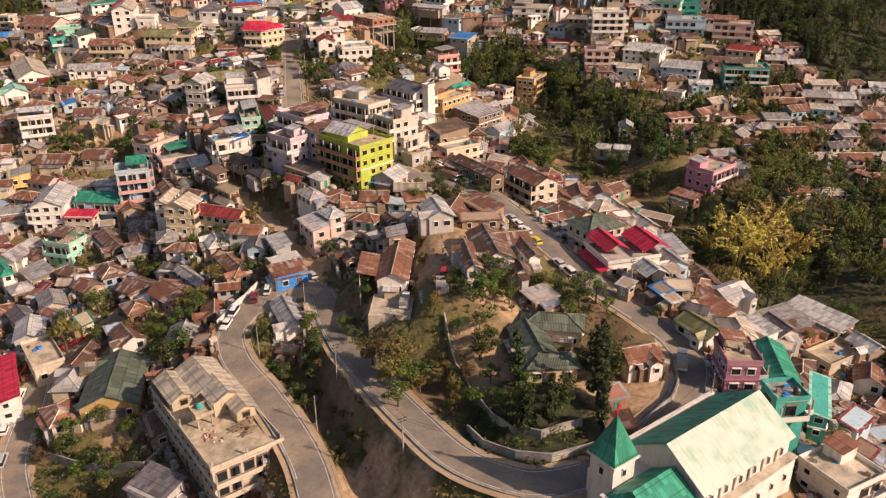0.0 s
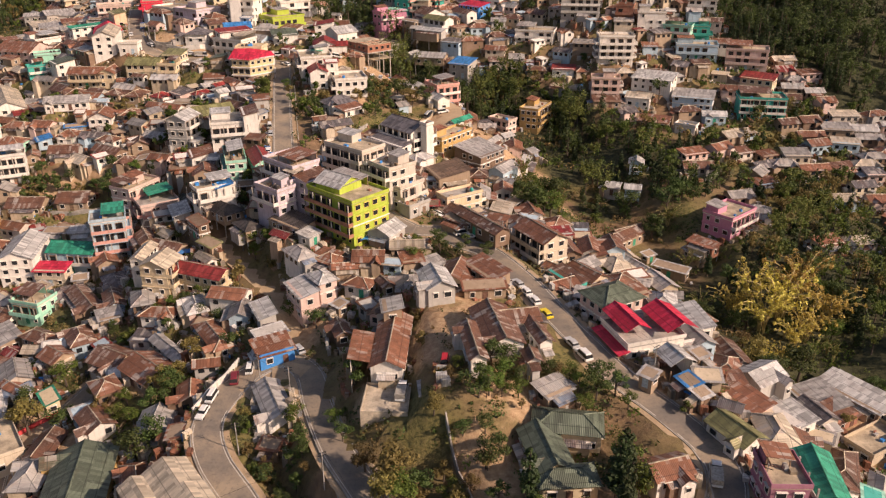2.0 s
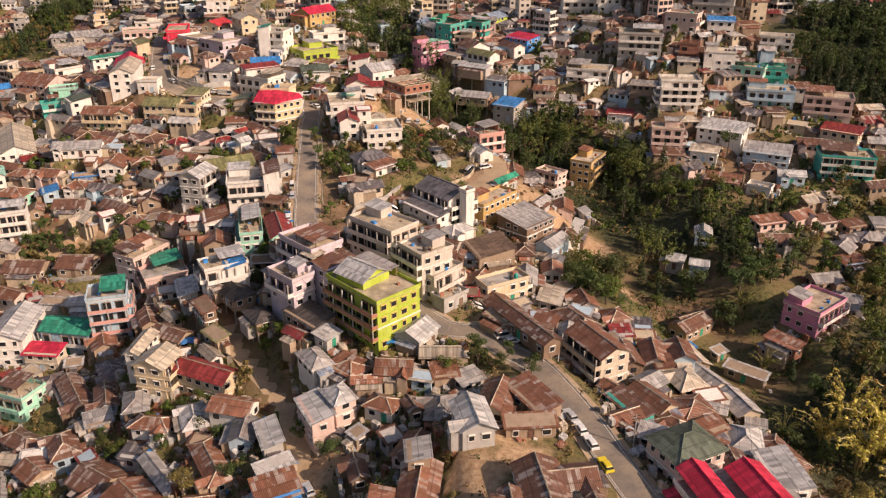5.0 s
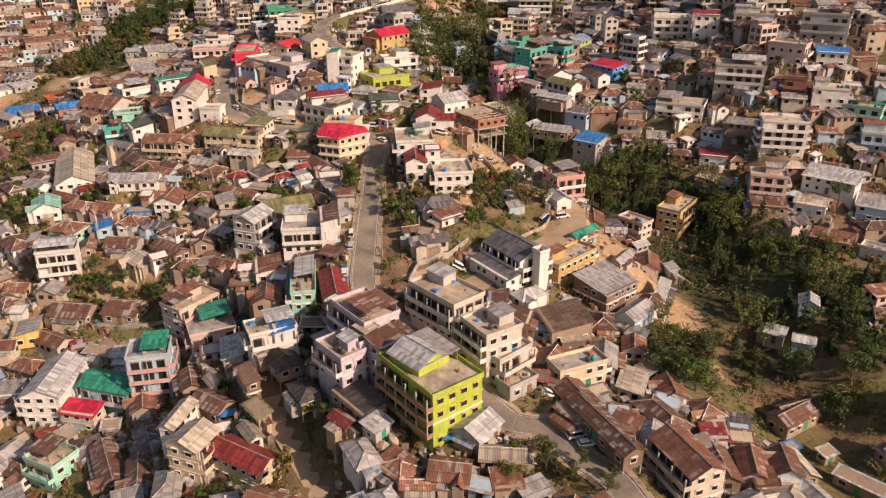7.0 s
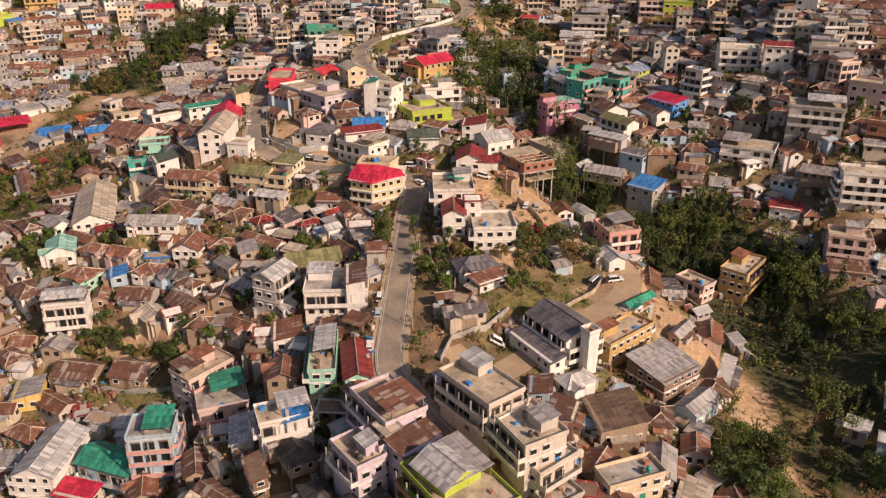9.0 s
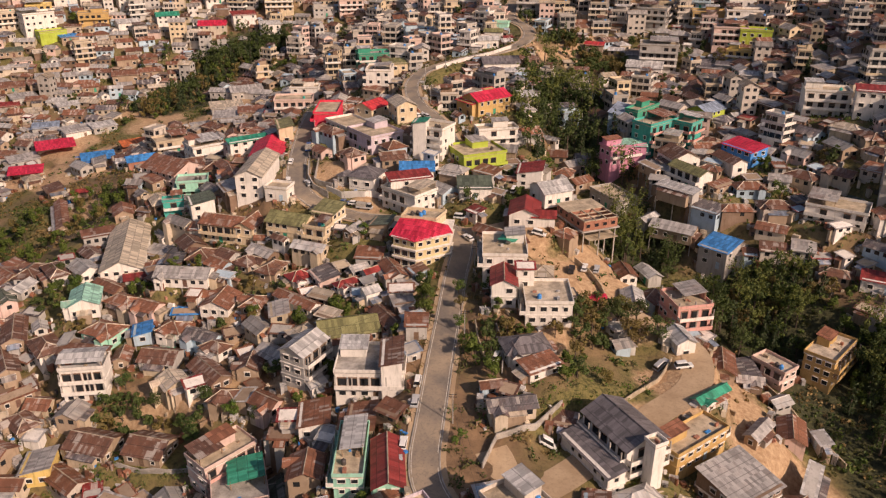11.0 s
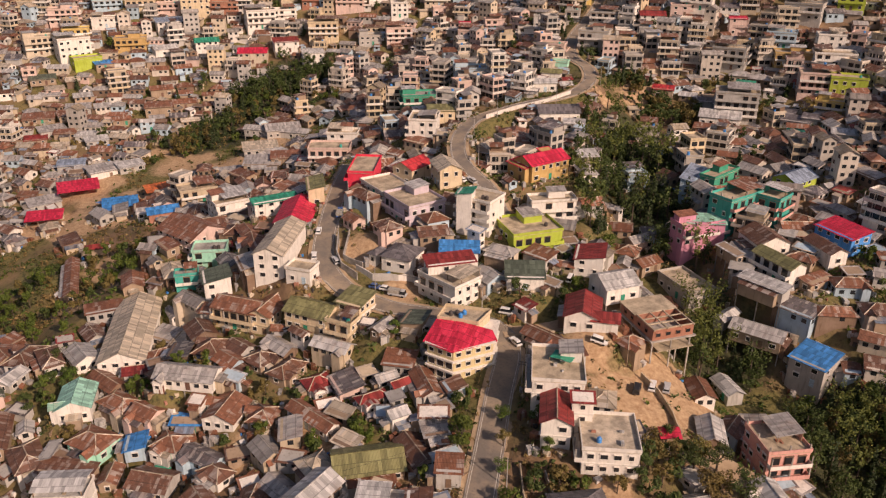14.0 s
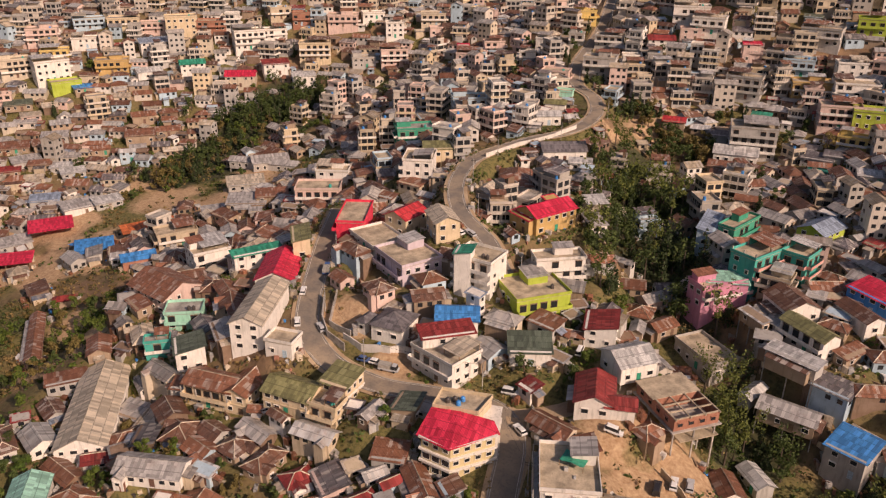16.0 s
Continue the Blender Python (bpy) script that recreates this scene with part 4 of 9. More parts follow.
# ---- the lie of the land ----
PADS = [(p["x"], p["y"], 0.32 * (p["w"] + p["d"]), p["base"]) for p in PLAN if p.get("base") is not None and "u" not in p["more"]]
# Control heights of a smooth sheet, every 90 m (rows run east, columns north).
LAND_X, LAND_Y, LAND_STEP = -560.0, 0.0, 90.0
LAND = np.array([
    [-72, -52, -32, -12, 9, 30, 47, 59, 68, 72],
    [-64, -47, -31, -15, 1, 19, 41, 63, 76, 82],
    [-55, -42, -29, -17, -6, 8, 35, 67, 79, 95],
    [-46, -39, -30, -16, -9, -2, 28, 70, 83, 125],
    [-36, -38, -33, -18, -11, -4, 19, 29, 88, 167],
    [-26, -35, -33, -18, 6, 19, 27, 24, 60, 160],
    [-26, -26, -30, -31, 5, 53, 63, 79, 67, 123],
    [-54, -14, 0, 24, 39, 21, 40, 27, 112, 148],
    [-126, -59, 34, 10, -26, 4, 71, 67, 76, 115],
    [-208, -175, -133, -74, 52, 115, 125, 127, 105, 82],
], dtype=float)

# Finer swells over the middle of the town, every 50 m.
FINE_X, FINE_Y, FINE_STEP = -200.0, 90.0, 50.0
FINE = np.array([
    [-0.0, -0.1, -1.1, -0.5, 0.1, 0.0, 0.5, 0.1, 0.1, -0.0],
    [-0.0, -0.6, -4.4, -1.0, 7.3, 11.9, 7.2, -5.0, -5.9, 0.1],
    [-0.0, -0.9, -1.7, 7.7, 1.9, 2.2, -2.9, 5.9, -6.8, -3.1],
    [0.1, 1.5, 12.1, 3.3, -13.2, 4.9, -13.2, 9.0, -13.1, -10.1],
    [-1.3, -11.2, -4.9, -1.4, 11.1, 1.3, 6.5, -1.0, 11.3, -1.9],
    [-1.4, -11.2, -8.0, -3.7, -9.4, 7.8, -9.7, 14.6, -7.0, -2.0],
    [1.1, 22.7, 17.1, -1.3, 5.1, -6.2, -2.6, 3.0, -1.7, -0.4],
    [0.5, -11.0, -32.5, 0.9, 1.1, 9.6, -0.1, 9.2, 0.5, -0.0],
    [-0.0, -6.6, -14.6, -2.2, -1.6, -0.2, -0.5, 0.2, 0.0, 0.0],
], dtype=float)

# Roads, the ravine and the knoll shape the sheet: half width, falloff, then x, y, z along the line.
RAVINE = (4, 19, [(88, 190, -6), (70, 215, -7), (58, 255, -5), (46, 285, 0), (40, 320, 6), (18, 345, 12), (-6, 360, 17),
                  (-24, 378, 24), (-34, 400, 29), (-43, 437, 37), (-50, 470, 41), (-44, 515, 45)])
KNOLL = (9, 14, [(0, 158, 16), (6, 146, 16.3), (18, 139, 13), (21, 128, 9.7), (22, 118, 9.5), (21, 109, 9.2)])
GULLY = (1.3, 3.0, [(0.6, 129, 6.4), (1.4, 124, 5.2), (3, 118.5, 4.6), (6, 110, 5.0), (9, 104.5, 6.2), (13, 101.5, 7.4)])
MAIN_ROAD = (3.0, 9, [(41.5, 112.5, 10.3), (45, 120, 10.9), (45, 128, 11.3), (40, 137, 12.4), (33.3, 147, 13.4), (28.8, 158, 13.8), (24.6, 169, 14.2),
                      (20.6, 181, 14.5), (15.6, 193, 14.6), (11.6, 200.7, 14.6), (5.5, 206, 14.7), (-1.3, 213.2, 15.1), (-7, 212.8, 15.4), (-18.3, 222.3, 17.4),
                      (-32.6, 235, 20.2), (-40.5, 243.5, 21.4), (-45.6, 249.5, 22.2), (-48.2, 256, 23), (-49.8, 264, 23.9), (-51.6, 274, 25.2), (-54, 287, 26.7),
                      (-57, 305, 28.9), (-60, 322, 30.5), (-62, 336, 32.4), (-65.5, 343.5, 33.2), (-72, 347.3, 33.7), (-85.8, 346, 34.2), (-97, 344.6, 34.5),
                      (-109.5, 347, 35.2), (-117.1, 350.8, 36.5), (-123.6, 357, 37.8), (-128.6, 366, 39.2), (-134.4, 381.5, 41), (-141.3, 401, 42.6), (-148, 424, 44)])
UPPER_ROAD = (2.5, 9, [(-76, 385, 43), (-88, 402, 50), (-100, 412, 54), (-107, 426, 56), (-111, 445, 56), (-110, 463, 56),
                       (-97, 482, 58), (-84, 493, 60), (-78, 512, 62), (-82, 532, 64), (-93, 548, 66), (-98, 575, 70), (-96, 620, 78), (-100, 680, 88)])
HAIRPIN = (2.9, 7, [(44, 117, 10.6), (40.5, 110.8, 10.2), (34, 104, 9.6), (25, 96, 8.9), (15, 93.2, 8.4), (8, 95.6, 8), (1.8, 100.6, 7.6), (-3.8, 108.8, 7.2),
                    (-9.1, 117.5, 6.8), (-14, 126.2, 6.4), (-19.2, 136.3, 5.8), (-24.4, 150.3, 5), (-28, 162, 4.7), (-34, 168, 4.3), (-40.5, 164, 3.7), (-44.4, 156.5, 2.9),
                    (-45.9, 148, 2), (-42.4, 138.4, 1.6), (-34.8, 127.6, 1.2), (-27.3, 116, 0.4), (-22, 105, -0.5), (-19, 92, -1.5), (-20, 70, -3)])
TERRACE = (5.4, 2.2, [(-10.6, 168, 11.2), (-10.2, 139.5, 11.0)])
APRON = (4.6, 5, [(-42, 158.5, 3.2), (-36, 162.5, 4.0), (-29.5, 160.5, 4.6)])
LOW_ROAD = (2.5, 8, [(-70, 92, -18), (-77, 110, -16), (-86, 126, -14.5), (-90, 143, -13), (-92, 156, -11.5), (-84, 170, -9.5), (-78, 184, -7)])
FOOT_ROAD = (2.4, 6, [(-34, 170, 4.4), (-36, 184, 5), (-43, 198, 5.5), (-56, 214, 7), (-62, 224, 8.5)])
SIDE_LANE = (3.6, 6, [(-36, 262, 23), (-26, 254, 21), (-6, 284, 21), (4, 300, 22), (2, 315, 23), (-14, 322, 26)])
TOP_LANE = (2.6, 6, [(-66, 345, 33.3), (-54, 351, 34), (-44, 362, 35), (-40, 376, 36)])


def swells(x, y, grid, x0, y0, step):
    """A smooth sheet over a lattice of control heights."""
    u = np.clip((x - x0) / step, 0, grid.shape[0] - 3 - 1e-6)
    v = np.clip((y - y0) / step, 0, grid.shape[1] - 3 - 1e-6)
    i, j = u.astype(int), v.astype(int)
    u, v = u - i, v - j

    def basis(s):
        return ((1 - s) ** 3 / 6, (3 * s ** 3 - 6 * s * s + 4) / 6, (-3 * s ** 3 + 3 * s * s + 3 * s + 1) / 6, s ** 3 / 6)

    bu, bv = basis(u), basis(v)
    return sum(bu[a] * bv[b] * grid[i + a, j + b] for a in range(4) for b in range(4))


def fine_share(x, y):
    """How far the finer swells count: fully in the town's middle, fading out round it."""
    wide = FINE_STEP * (FINE.shape[0] - 3)
    long = FINE_STEP * (FINE.shape[1] - 3)
    side = np.minimum(np.minimum(x - FINE_X, FINE_X + wide - x), np.minimum(y - FINE_Y, FINE_Y + long - y))
    return np.clip(side / 30 + 0.5, 0, 1)


def base_height(x, y):
    return swells(x, y, LAND, LAND_X, LAND_Y, LAND_STEP) + fine_share(x, y) * swells(x, y, FINE, FINE_X, FINE_Y, FINE_STEP)


def along(x, y, line):
    """The distance from a line of x, y, z, and the line's height at the nearest place."""
    best, level = np.full(x.shape, 1e9), np.zeros(x.shape)
    for (ax, ay, az), (bx, by, bz) in zip(line, line[1:]):
        s = np.clip(((x - ax) * (bx - ax) + (y - ay) * (by - ay)) / ((bx - ax) ** 2 + (by - ay) ** 2), 0, 1)
        d = np.hypot(x - ax - s * (bx - ax), y - ay - s * (by - ay))
        near = d < best
        best, level = np.where(near, d, best), np.where(near, az + s * (bz - az), level)
    return best, level


def heights(x, y):
    x, y = np.atleast_1d(np.asarray(x, float)), np.atleast_1d(np.asarray(y, float))
    z = base_height(x, y)
    for px, py, r, level in PADS:  # levelled plots under houses
        near = (np.abs(x - px) < r + 8) & (np.abs(y - py) < r + 8)
        if near.any():
            s = np.clip(1 - (np.hypot(x[near] - px, y[near] - py) - r) / 7, 0, 1)
            z[near] += s * s * (3 - 2 * s) * (level - z[near])
    for half, fall, line in (RAVINE, KNOLL, GULLY, TERRACE, APRON, LOW_ROAD, FOOT_ROAD, SIDE_LANE, TOP_LANE, UPPER_ROAD, HAIRPIN, MAIN_ROAD):
        d, level = along(x, y, line)
        s = np.clip(1 - (d - half) / fall, 0, 1)
        s = s * s * (3 - 2 * s)
        z = z + s * (level - z)
    return z


GRID_STEP, GRID_X, GRID_Y = 2.5, -560.0, 50.0
GRID = heights(*[g.ravel() for g in np.meshgrid(GRID_X + GRID_STEP * np.arange(340), GRID_Y + GRID_STEP * np.arange(330), indexing="ij")]).reshape(340, 330)


def ground_at(x, y):
    """The ground's height, read off a 2.5 m grid."""
    u, v = min(max((x - GRID_X) / GRID_STEP, 0), 338.9), min(max((y - GRID_Y) / GRID_STEP, 0), 328.9)
    i, j = int(u), int(v)
    u, v = u - i, v - j
    return float((GRID[i, j] * (1 - u) + GRID[i + 1, j] * u) * (1 - v) + (GRID[i, j + 1] * (1 - u) + GRID[i + 1, j + 1] * u) * v)


# ---- building helpers ----
class Shape:
    """Collects boxes and faces for one mesh, each face with the number of its material."""

    def __init__(self):
        self.v, self.f, self.m, self.local = [], [], [], None

    def face(self, points, m=0):
        n = len(self.v)
        self.v += [tuple(p) for p in points]
        self.f.append(tuple(range(n, n + len(points))))
        self.m.append(m)

    def box(self, x0, x1, y0, y1, z0, z1, m=0, bottom=True):
        n = len(self.v)
        self.v += [(x, y, z) for z in (z0, z1) for x, y in ((x0, y0), (x1, y0), (x1, y1), (x0, y1))]
        faces = [(4, 5, 6, 7), (0, 1, 5, 4), (1, 2, 6, 5), (2, 3, 7, 6), (3, 0, 4, 7)] + ([(3, 2, 1, 0)] if bottom else [])
        self.f += [tuple(n + i for i in f) for f in faces]
        self.m += [m] * len(faces)

    def ring(self, x0, x1, y0, y1, z0, z1, t, m=0):
        """Four walls of thickness t, inside the rectangle."""
        self.box(x0, x1, y0, y0 + t, z0, z1, m)
        self.box(x0, x1, y1 - t, y1, z0, z1, m)
        self.box(x0, x0 + t, y0 + t, y1 - t, z0, z1, m)
        self.box(x1 - t, x1, y0 + t, y1 - t, z0, z1, m)

    def beam(self, a, b, r, m=0, sides=6, r2=None):
        """A round bar from a to b."""
        a, b = Vector(a), Vector(b)
        q = (b - a).to_track_quat("Z", "Y")
        n = len(self.v)
        for p, s in ((a, r), (b, r if r2 is None else r2)):
            self.v += [tuple(p + q @ Vector((s * math.cos(k * 2 * math.pi / sides), s * math.sin(k * 2 * math.pi / sides), 0))) for k in range(sides)]
        for k in range(sides):
            self.f.append((n + k, n + (k + 1) % sides, n + sides + (k + 1) % sides, n + sides + k))
        self.f += [tuple(n + sides + k for k in range(sides)), tuple(n + k for k in reversed(range(sides)))]
        self.m += [m] * (sides + 2)

    def sheet(self, points, thick=0.07, m=0):
        """A flat plate of that thickness under the points."""
        p = [Vector(q) for q in points]
        n = (p[1] - p[0]).cross(p[2] - p[0]).normalized()
        low = [q - n * thick for q in p]
        self.face(p, m)
        self.face(list(reversed(low)), m)
        for k in range(len(p)):
            self.face([low[k], low[(k + 1) % len(p)], p[(k + 1) % len(p)], p[k]], m)

    def mesh(self, name, *materials):
        me = bpy.data.meshes.new(name)
        me.from_pydata(self.v, [], self.f)
        for mat in materials:
            me.materials.append(mat)
        if any(self.m):
            me.polygons.foreach_set("material_index", self.m)
        me.attributes.new("local", "FLOAT_VECTOR", "POINT").data.foreach_set("vector", np.array(self.local or self.v, float).ravel())
        me.update()
        return me


def lofted(rings):
    """A closed skin over rings of points."""
    s, n = Shape(), len(rings[0])
    s.v = [p for ring in rings for p in ring]
    for r in range(len(rings) - 1):
        s.f += [(r * n + k, r * n + (k + 1) % n, (r + 1) * n + (k + 1) % n, (r + 1) * n + k) for k in range(n)]
    s.f += [tuple(reversed(range(n))), tuple((len(rings) - 1) * n + k for k in range(n))]
    s.m = [0] * len(s.f)
    return s


def thing(name, m, label, category, group=""):
    """An empty at a thing's base, which holds its parts."""
    ob = new(name)
    ob.empty_display_size = 0.3
    ob.matrix_basis = m
    return tagged(ob, label, category, group)


def part(name, shape, mats, parent, label="", place=None):
    me = shape if isinstance(shape, bpy.types.Mesh) else shape.mesh(name, *(mats if isinstance(mats, (tuple, list)) else (mats,)))
    ob = new(name, me)
    ob.parent = parent
    if place is not None:
        ob.matrix_basis = place
    if label:
        ob["label"] = label
    return ob


SHARED = {}
PLACED = []


def window_mesh(wide, high, frame_colour):
    """A frame with a set-back pane and a thin sunshade, all of one piece."""
    key = ("window", wide, high, frame_colour)
    if key not in SHARED:
        s, w, t = Shape(), wide / 2, 0.1
        rings = [[(-w, 0.02, 0), (w, 0.02, 0), (w, 0.02, high), (-w, 0.02, high)], [(-w, -0.09, 0), (w, -0.09, 0), (w, -0.09, high), (-w, -0.09, high)],
                 [(-w + t, -0.09, t), (w - t, -0.09, t), (w - t, -0.09, high - t), (-w + t, -0.09, high - t)],
                 [(-w + t, -0.01, t), (w - t, -0.01, t), (w - t, -0.01, high - t), (-w + t, -0.01, high - t)]]
        s.v = [p for ring in rings for p in ring]
        for r in range(3):
            for k in range(4):
                if r == 0 and k == 2:
                    continue
                s.f.append((4 * r + k, 4 * r + (k + 1) % 4, 4 * r + 4 + (k + 1) % 4, 4 * r + 4 + k))
        s.m = [0] * len(s.f)
        s.f.append((12, 13, 14, 15))
        s.m.append(1)
        n = len(s.v)
        s.v += [(-w, -0.42, high), (w, -0.42, high), (-w, -0.42, high + 0.07), (w, -0.42, high + 0.07), (-w, 0.02, high + 0.1), (w, 0.02, high + 0.1)]
        s.f += [(7, 6, n + 1, n), (n, n + 1, n + 3, n + 2), (n + 2, n + 3, n + 5, n + 4), (3, 7, n, n + 2, n + 4), (6, 2, n + 5, n + 3, n + 1)]
        s.m += [0] * 5
        SHARED[key] = s.mesh("window", wall_paint(frame_colour), glass())
    return SHARED[key]


def door_mesh(colour):
    key = ("door", colour)
    if key not in SHARED:
        s = Shape()
        s.v = [(a * q, y, z) for q, y, z in ((0.58, 0.02, 2.15), (0.58, -0.09, 2.15), (0.5, -0.09, 2.06), (0.5, -0.04, 2.06)) for a, z in ((-1, 0), (1, 0), (1, z), (-1, z))]
        s.f = [(4 * r + k, 4 * r + (k + 1) % 4, 4 * r + 4 + (k + 1) % 4, 4 * r + 4 + k) for r in range(3) for k in range(1, 4)] + [(12, 13, 14, 15)]
        s.m = [0] * len(s.f)
        SHARED[key] = s.mesh("door", plain("door_" + colour, COLOURS[colour], 0.6))
    return SHARED[key]


def tank_mesh(colour):
    key = ("tank", colour)
    if key not in SHARED:
        s = Shape()
        for z0, z1, r0, r1 in ((0, 0.12, 0.5, 0.56), (0.12, 0.95, 0.56, 0.56), (0.95, 1.2, 0.56, 0.3), (1.2, 1.32, 0.2, 0.2)):
            s.beam((0, 0, z0), (0, 0, z1), r0, 0, 12, r1)
        SHARED[key] = s.mesh("water_tank", plain("plastic_tank_" + colour, COLOURS[colour], 0.4))
    return SHARED[key]


def tarpaulin(x, y, w, d, turn, colour, z=None, high=2.0):
    """A sagging sheet tied over four sticks."""
    z = ground_at(x, y) if z is None else z
    root = thing("tarpaulin", pose(x, y, z, 0, 0, turn), "%s plastic tarpaulin stretched over timber sticks" % ("bright blue" if colour == "sky" else colour), "tarpaulin", "tarpaulins")
    rng, v, n = random.Random(int(x * 7 + y)), [], 7
    for i in range(n):
        for j in range(n):
            u, q = i / (n - 1), j / (n - 1)
            v.append(((u - 0.5) * w, (q - 0.5) * d, high - 1.1 * (u * (1 - u) + q * (1 - q)) * 0.5 + 0.7 * (0.5 - abs(u - 0.5)) + rng.uniform(-0.08, 0.08)))
    part("sheet", thickened(v, [(i * n + j, (i + 1) * n + j, (i + 1) * n + j + 1, i * n + j + 1) for i in range(n - 1) for j in range(n - 1)], 0.02), plain("tarp_" + colour, COLOURS[colour], 0.45), root)
    for a in (-1, 1):
        for b in (-1, 1):
            part("stick", post_mesh(high + 0.6, 0.05), None, root, place=pose(a * w / 2 * 0.98, b * d / 2 * 0.98, -0.6))


def wall_side(k, w, d):
    """The place of a wall's middle and how it is turned: 0 front, 1 right, 2 back, 3 left."""
    return ((0, -d / 2, 0), (w / 2, 0, 90), (0, d / 2, 180), (-w / 2, 0, 270))[k], (w, d, w, d)[k]


BALCONY = ("b", "B", "*", "L")
ROOF_WORDS = {"g": "gabled", "h": "hipped", "s": "single-pitch", "f": "flat", "p": "pyramid"}


def wall_shape(kind, w, d, low, h):
    """The outer walls in one piece, up to the roof's slopes."""
    s = Shape()
    x, y = w / 2, d / 2
    rise = 0.22 * min(w, d) + 0.25
    back = h + rise * 0.6 if kind == "s" else h
    s.v = [(-x, -y, low), (x, -y, low), (x, y, low), (-x, y, low), (-x, -y, h), (x, -y, h), (x, y, back), (-x, y, back)]
    s.f = [(0, 1, 5, 4), (2, 3, 7, 6)]
    if kind == "g" and d > w:
        s.v += [(0, -y, h + rise - 0.12), (0, y, h + rise - 0.12)]
        s.f = [(0, 1, 5, 8, 4), (2, 3, 7, 9, 6), (1, 2, 6, 5), (3, 0, 4, 7), (4, 8, 9, 7), (5, 6, 9, 8)]
    elif kind == "g":
        s.v += [(-x, 0, h + rise - 0.12), (x, 0, h + rise - 0.12)]
        s.f += [(1, 2, 6, 9, 5), (3, 0, 4, 8, 7), (4, 5, 9, 8), (7, 8, 9, 6)]
    else:
        s.f += [(1, 2, 6, 5), (3, 0, 4, 7), (4, 5, 6, 7)]
    s.m = [0] * len(s.f)
    return s


def roof_faces(kind, w, d, h, over=0.55, rise=None):
    """The corners and slopes of a pitched roof's upper side."""
    x, y = w / 2 + over, d / 2 + over
    rise = rise if rise is not None else 0.22 * min(w, d) + 0.25
    e, t = h - 0.6 * over * rise / (min(w, d) / 2), h + rise
    turned = d > w and kind in "gh"
    if turned:
        x, y = y, x
    k = x if kind == "g" else max(0.02, x - y)
    if kind == "s":
        v, f = [(-x, -y, h - 0.1), (x, -y, h - 0.1), (x, y, h + rise * 0.7), (-x, y, h + rise * 0.7)], [(0, 1, 2, 3)]
    else:
        v = [(-x, -y, e), (x, -y, e), (x, y, e), (-x, y, e), (-k, 0, t), (k, 0, t)]
        f = [(0, 1, 5, 4), (2, 3, 4, 5)] + ([(1, 2, 5), (3, 0, 4)] if kind == "h" else [])
    return ([(-b, a, c) for a, b, c in v] if turned else v), f


def thickened(v, f, thick=0.08, swap=False):
    """A shape of one piece: the faces, the same again below, and the rims."""
    s, n = Shape(), len(v)
    s.v = list(v) + [(a, b, c - thick) for a, b, c in v]
    edges = {(q[k], q[(k + 1) % len(q)]) for q in f for k in range(len(q))}
    s.f = list(f) + [tuple(n + i for i in reversed(q)) for q in f] + [(b, a, n + a, n + b) for a, b in edges if (b, a) not in edges]
    s.m = [0] * len(s.f)
    if swap:  # the ridge runs the other way
        s.local = [(b, a, c) for a, b, c in s.v]
    return s


def roof_part(root, kind, w, d, h, colour, rust, fine=1):
    v, f = roof_faces(kind, w, d, h)
    roof = part("roof", thickened(v, f, swap=d > w and kind in "gh"), tin(colour, rust), root)
    if fine and kind in "gh":
        pale = tin("buff", 0.3) if colour in ("rust", "brown", "maroon") else tin(colour, rust)
        ends = [(4, 5)] + ([(0, 4), (3, 4), (1, 5), (2, 5)] if kind == "h" else [])
        for i, j in ends:
            a, b = Vector(v[i]) + Vector((0, 0, 0.03)), Vector(v[j]) + Vector((0, 0, 0.03))
            if (b - a).length > 1:
                cap = Shape()
                cap.beam(a, b, 0.14, 0, 5)
                part("ridge_cap", cap, pale, roof)
    return roof


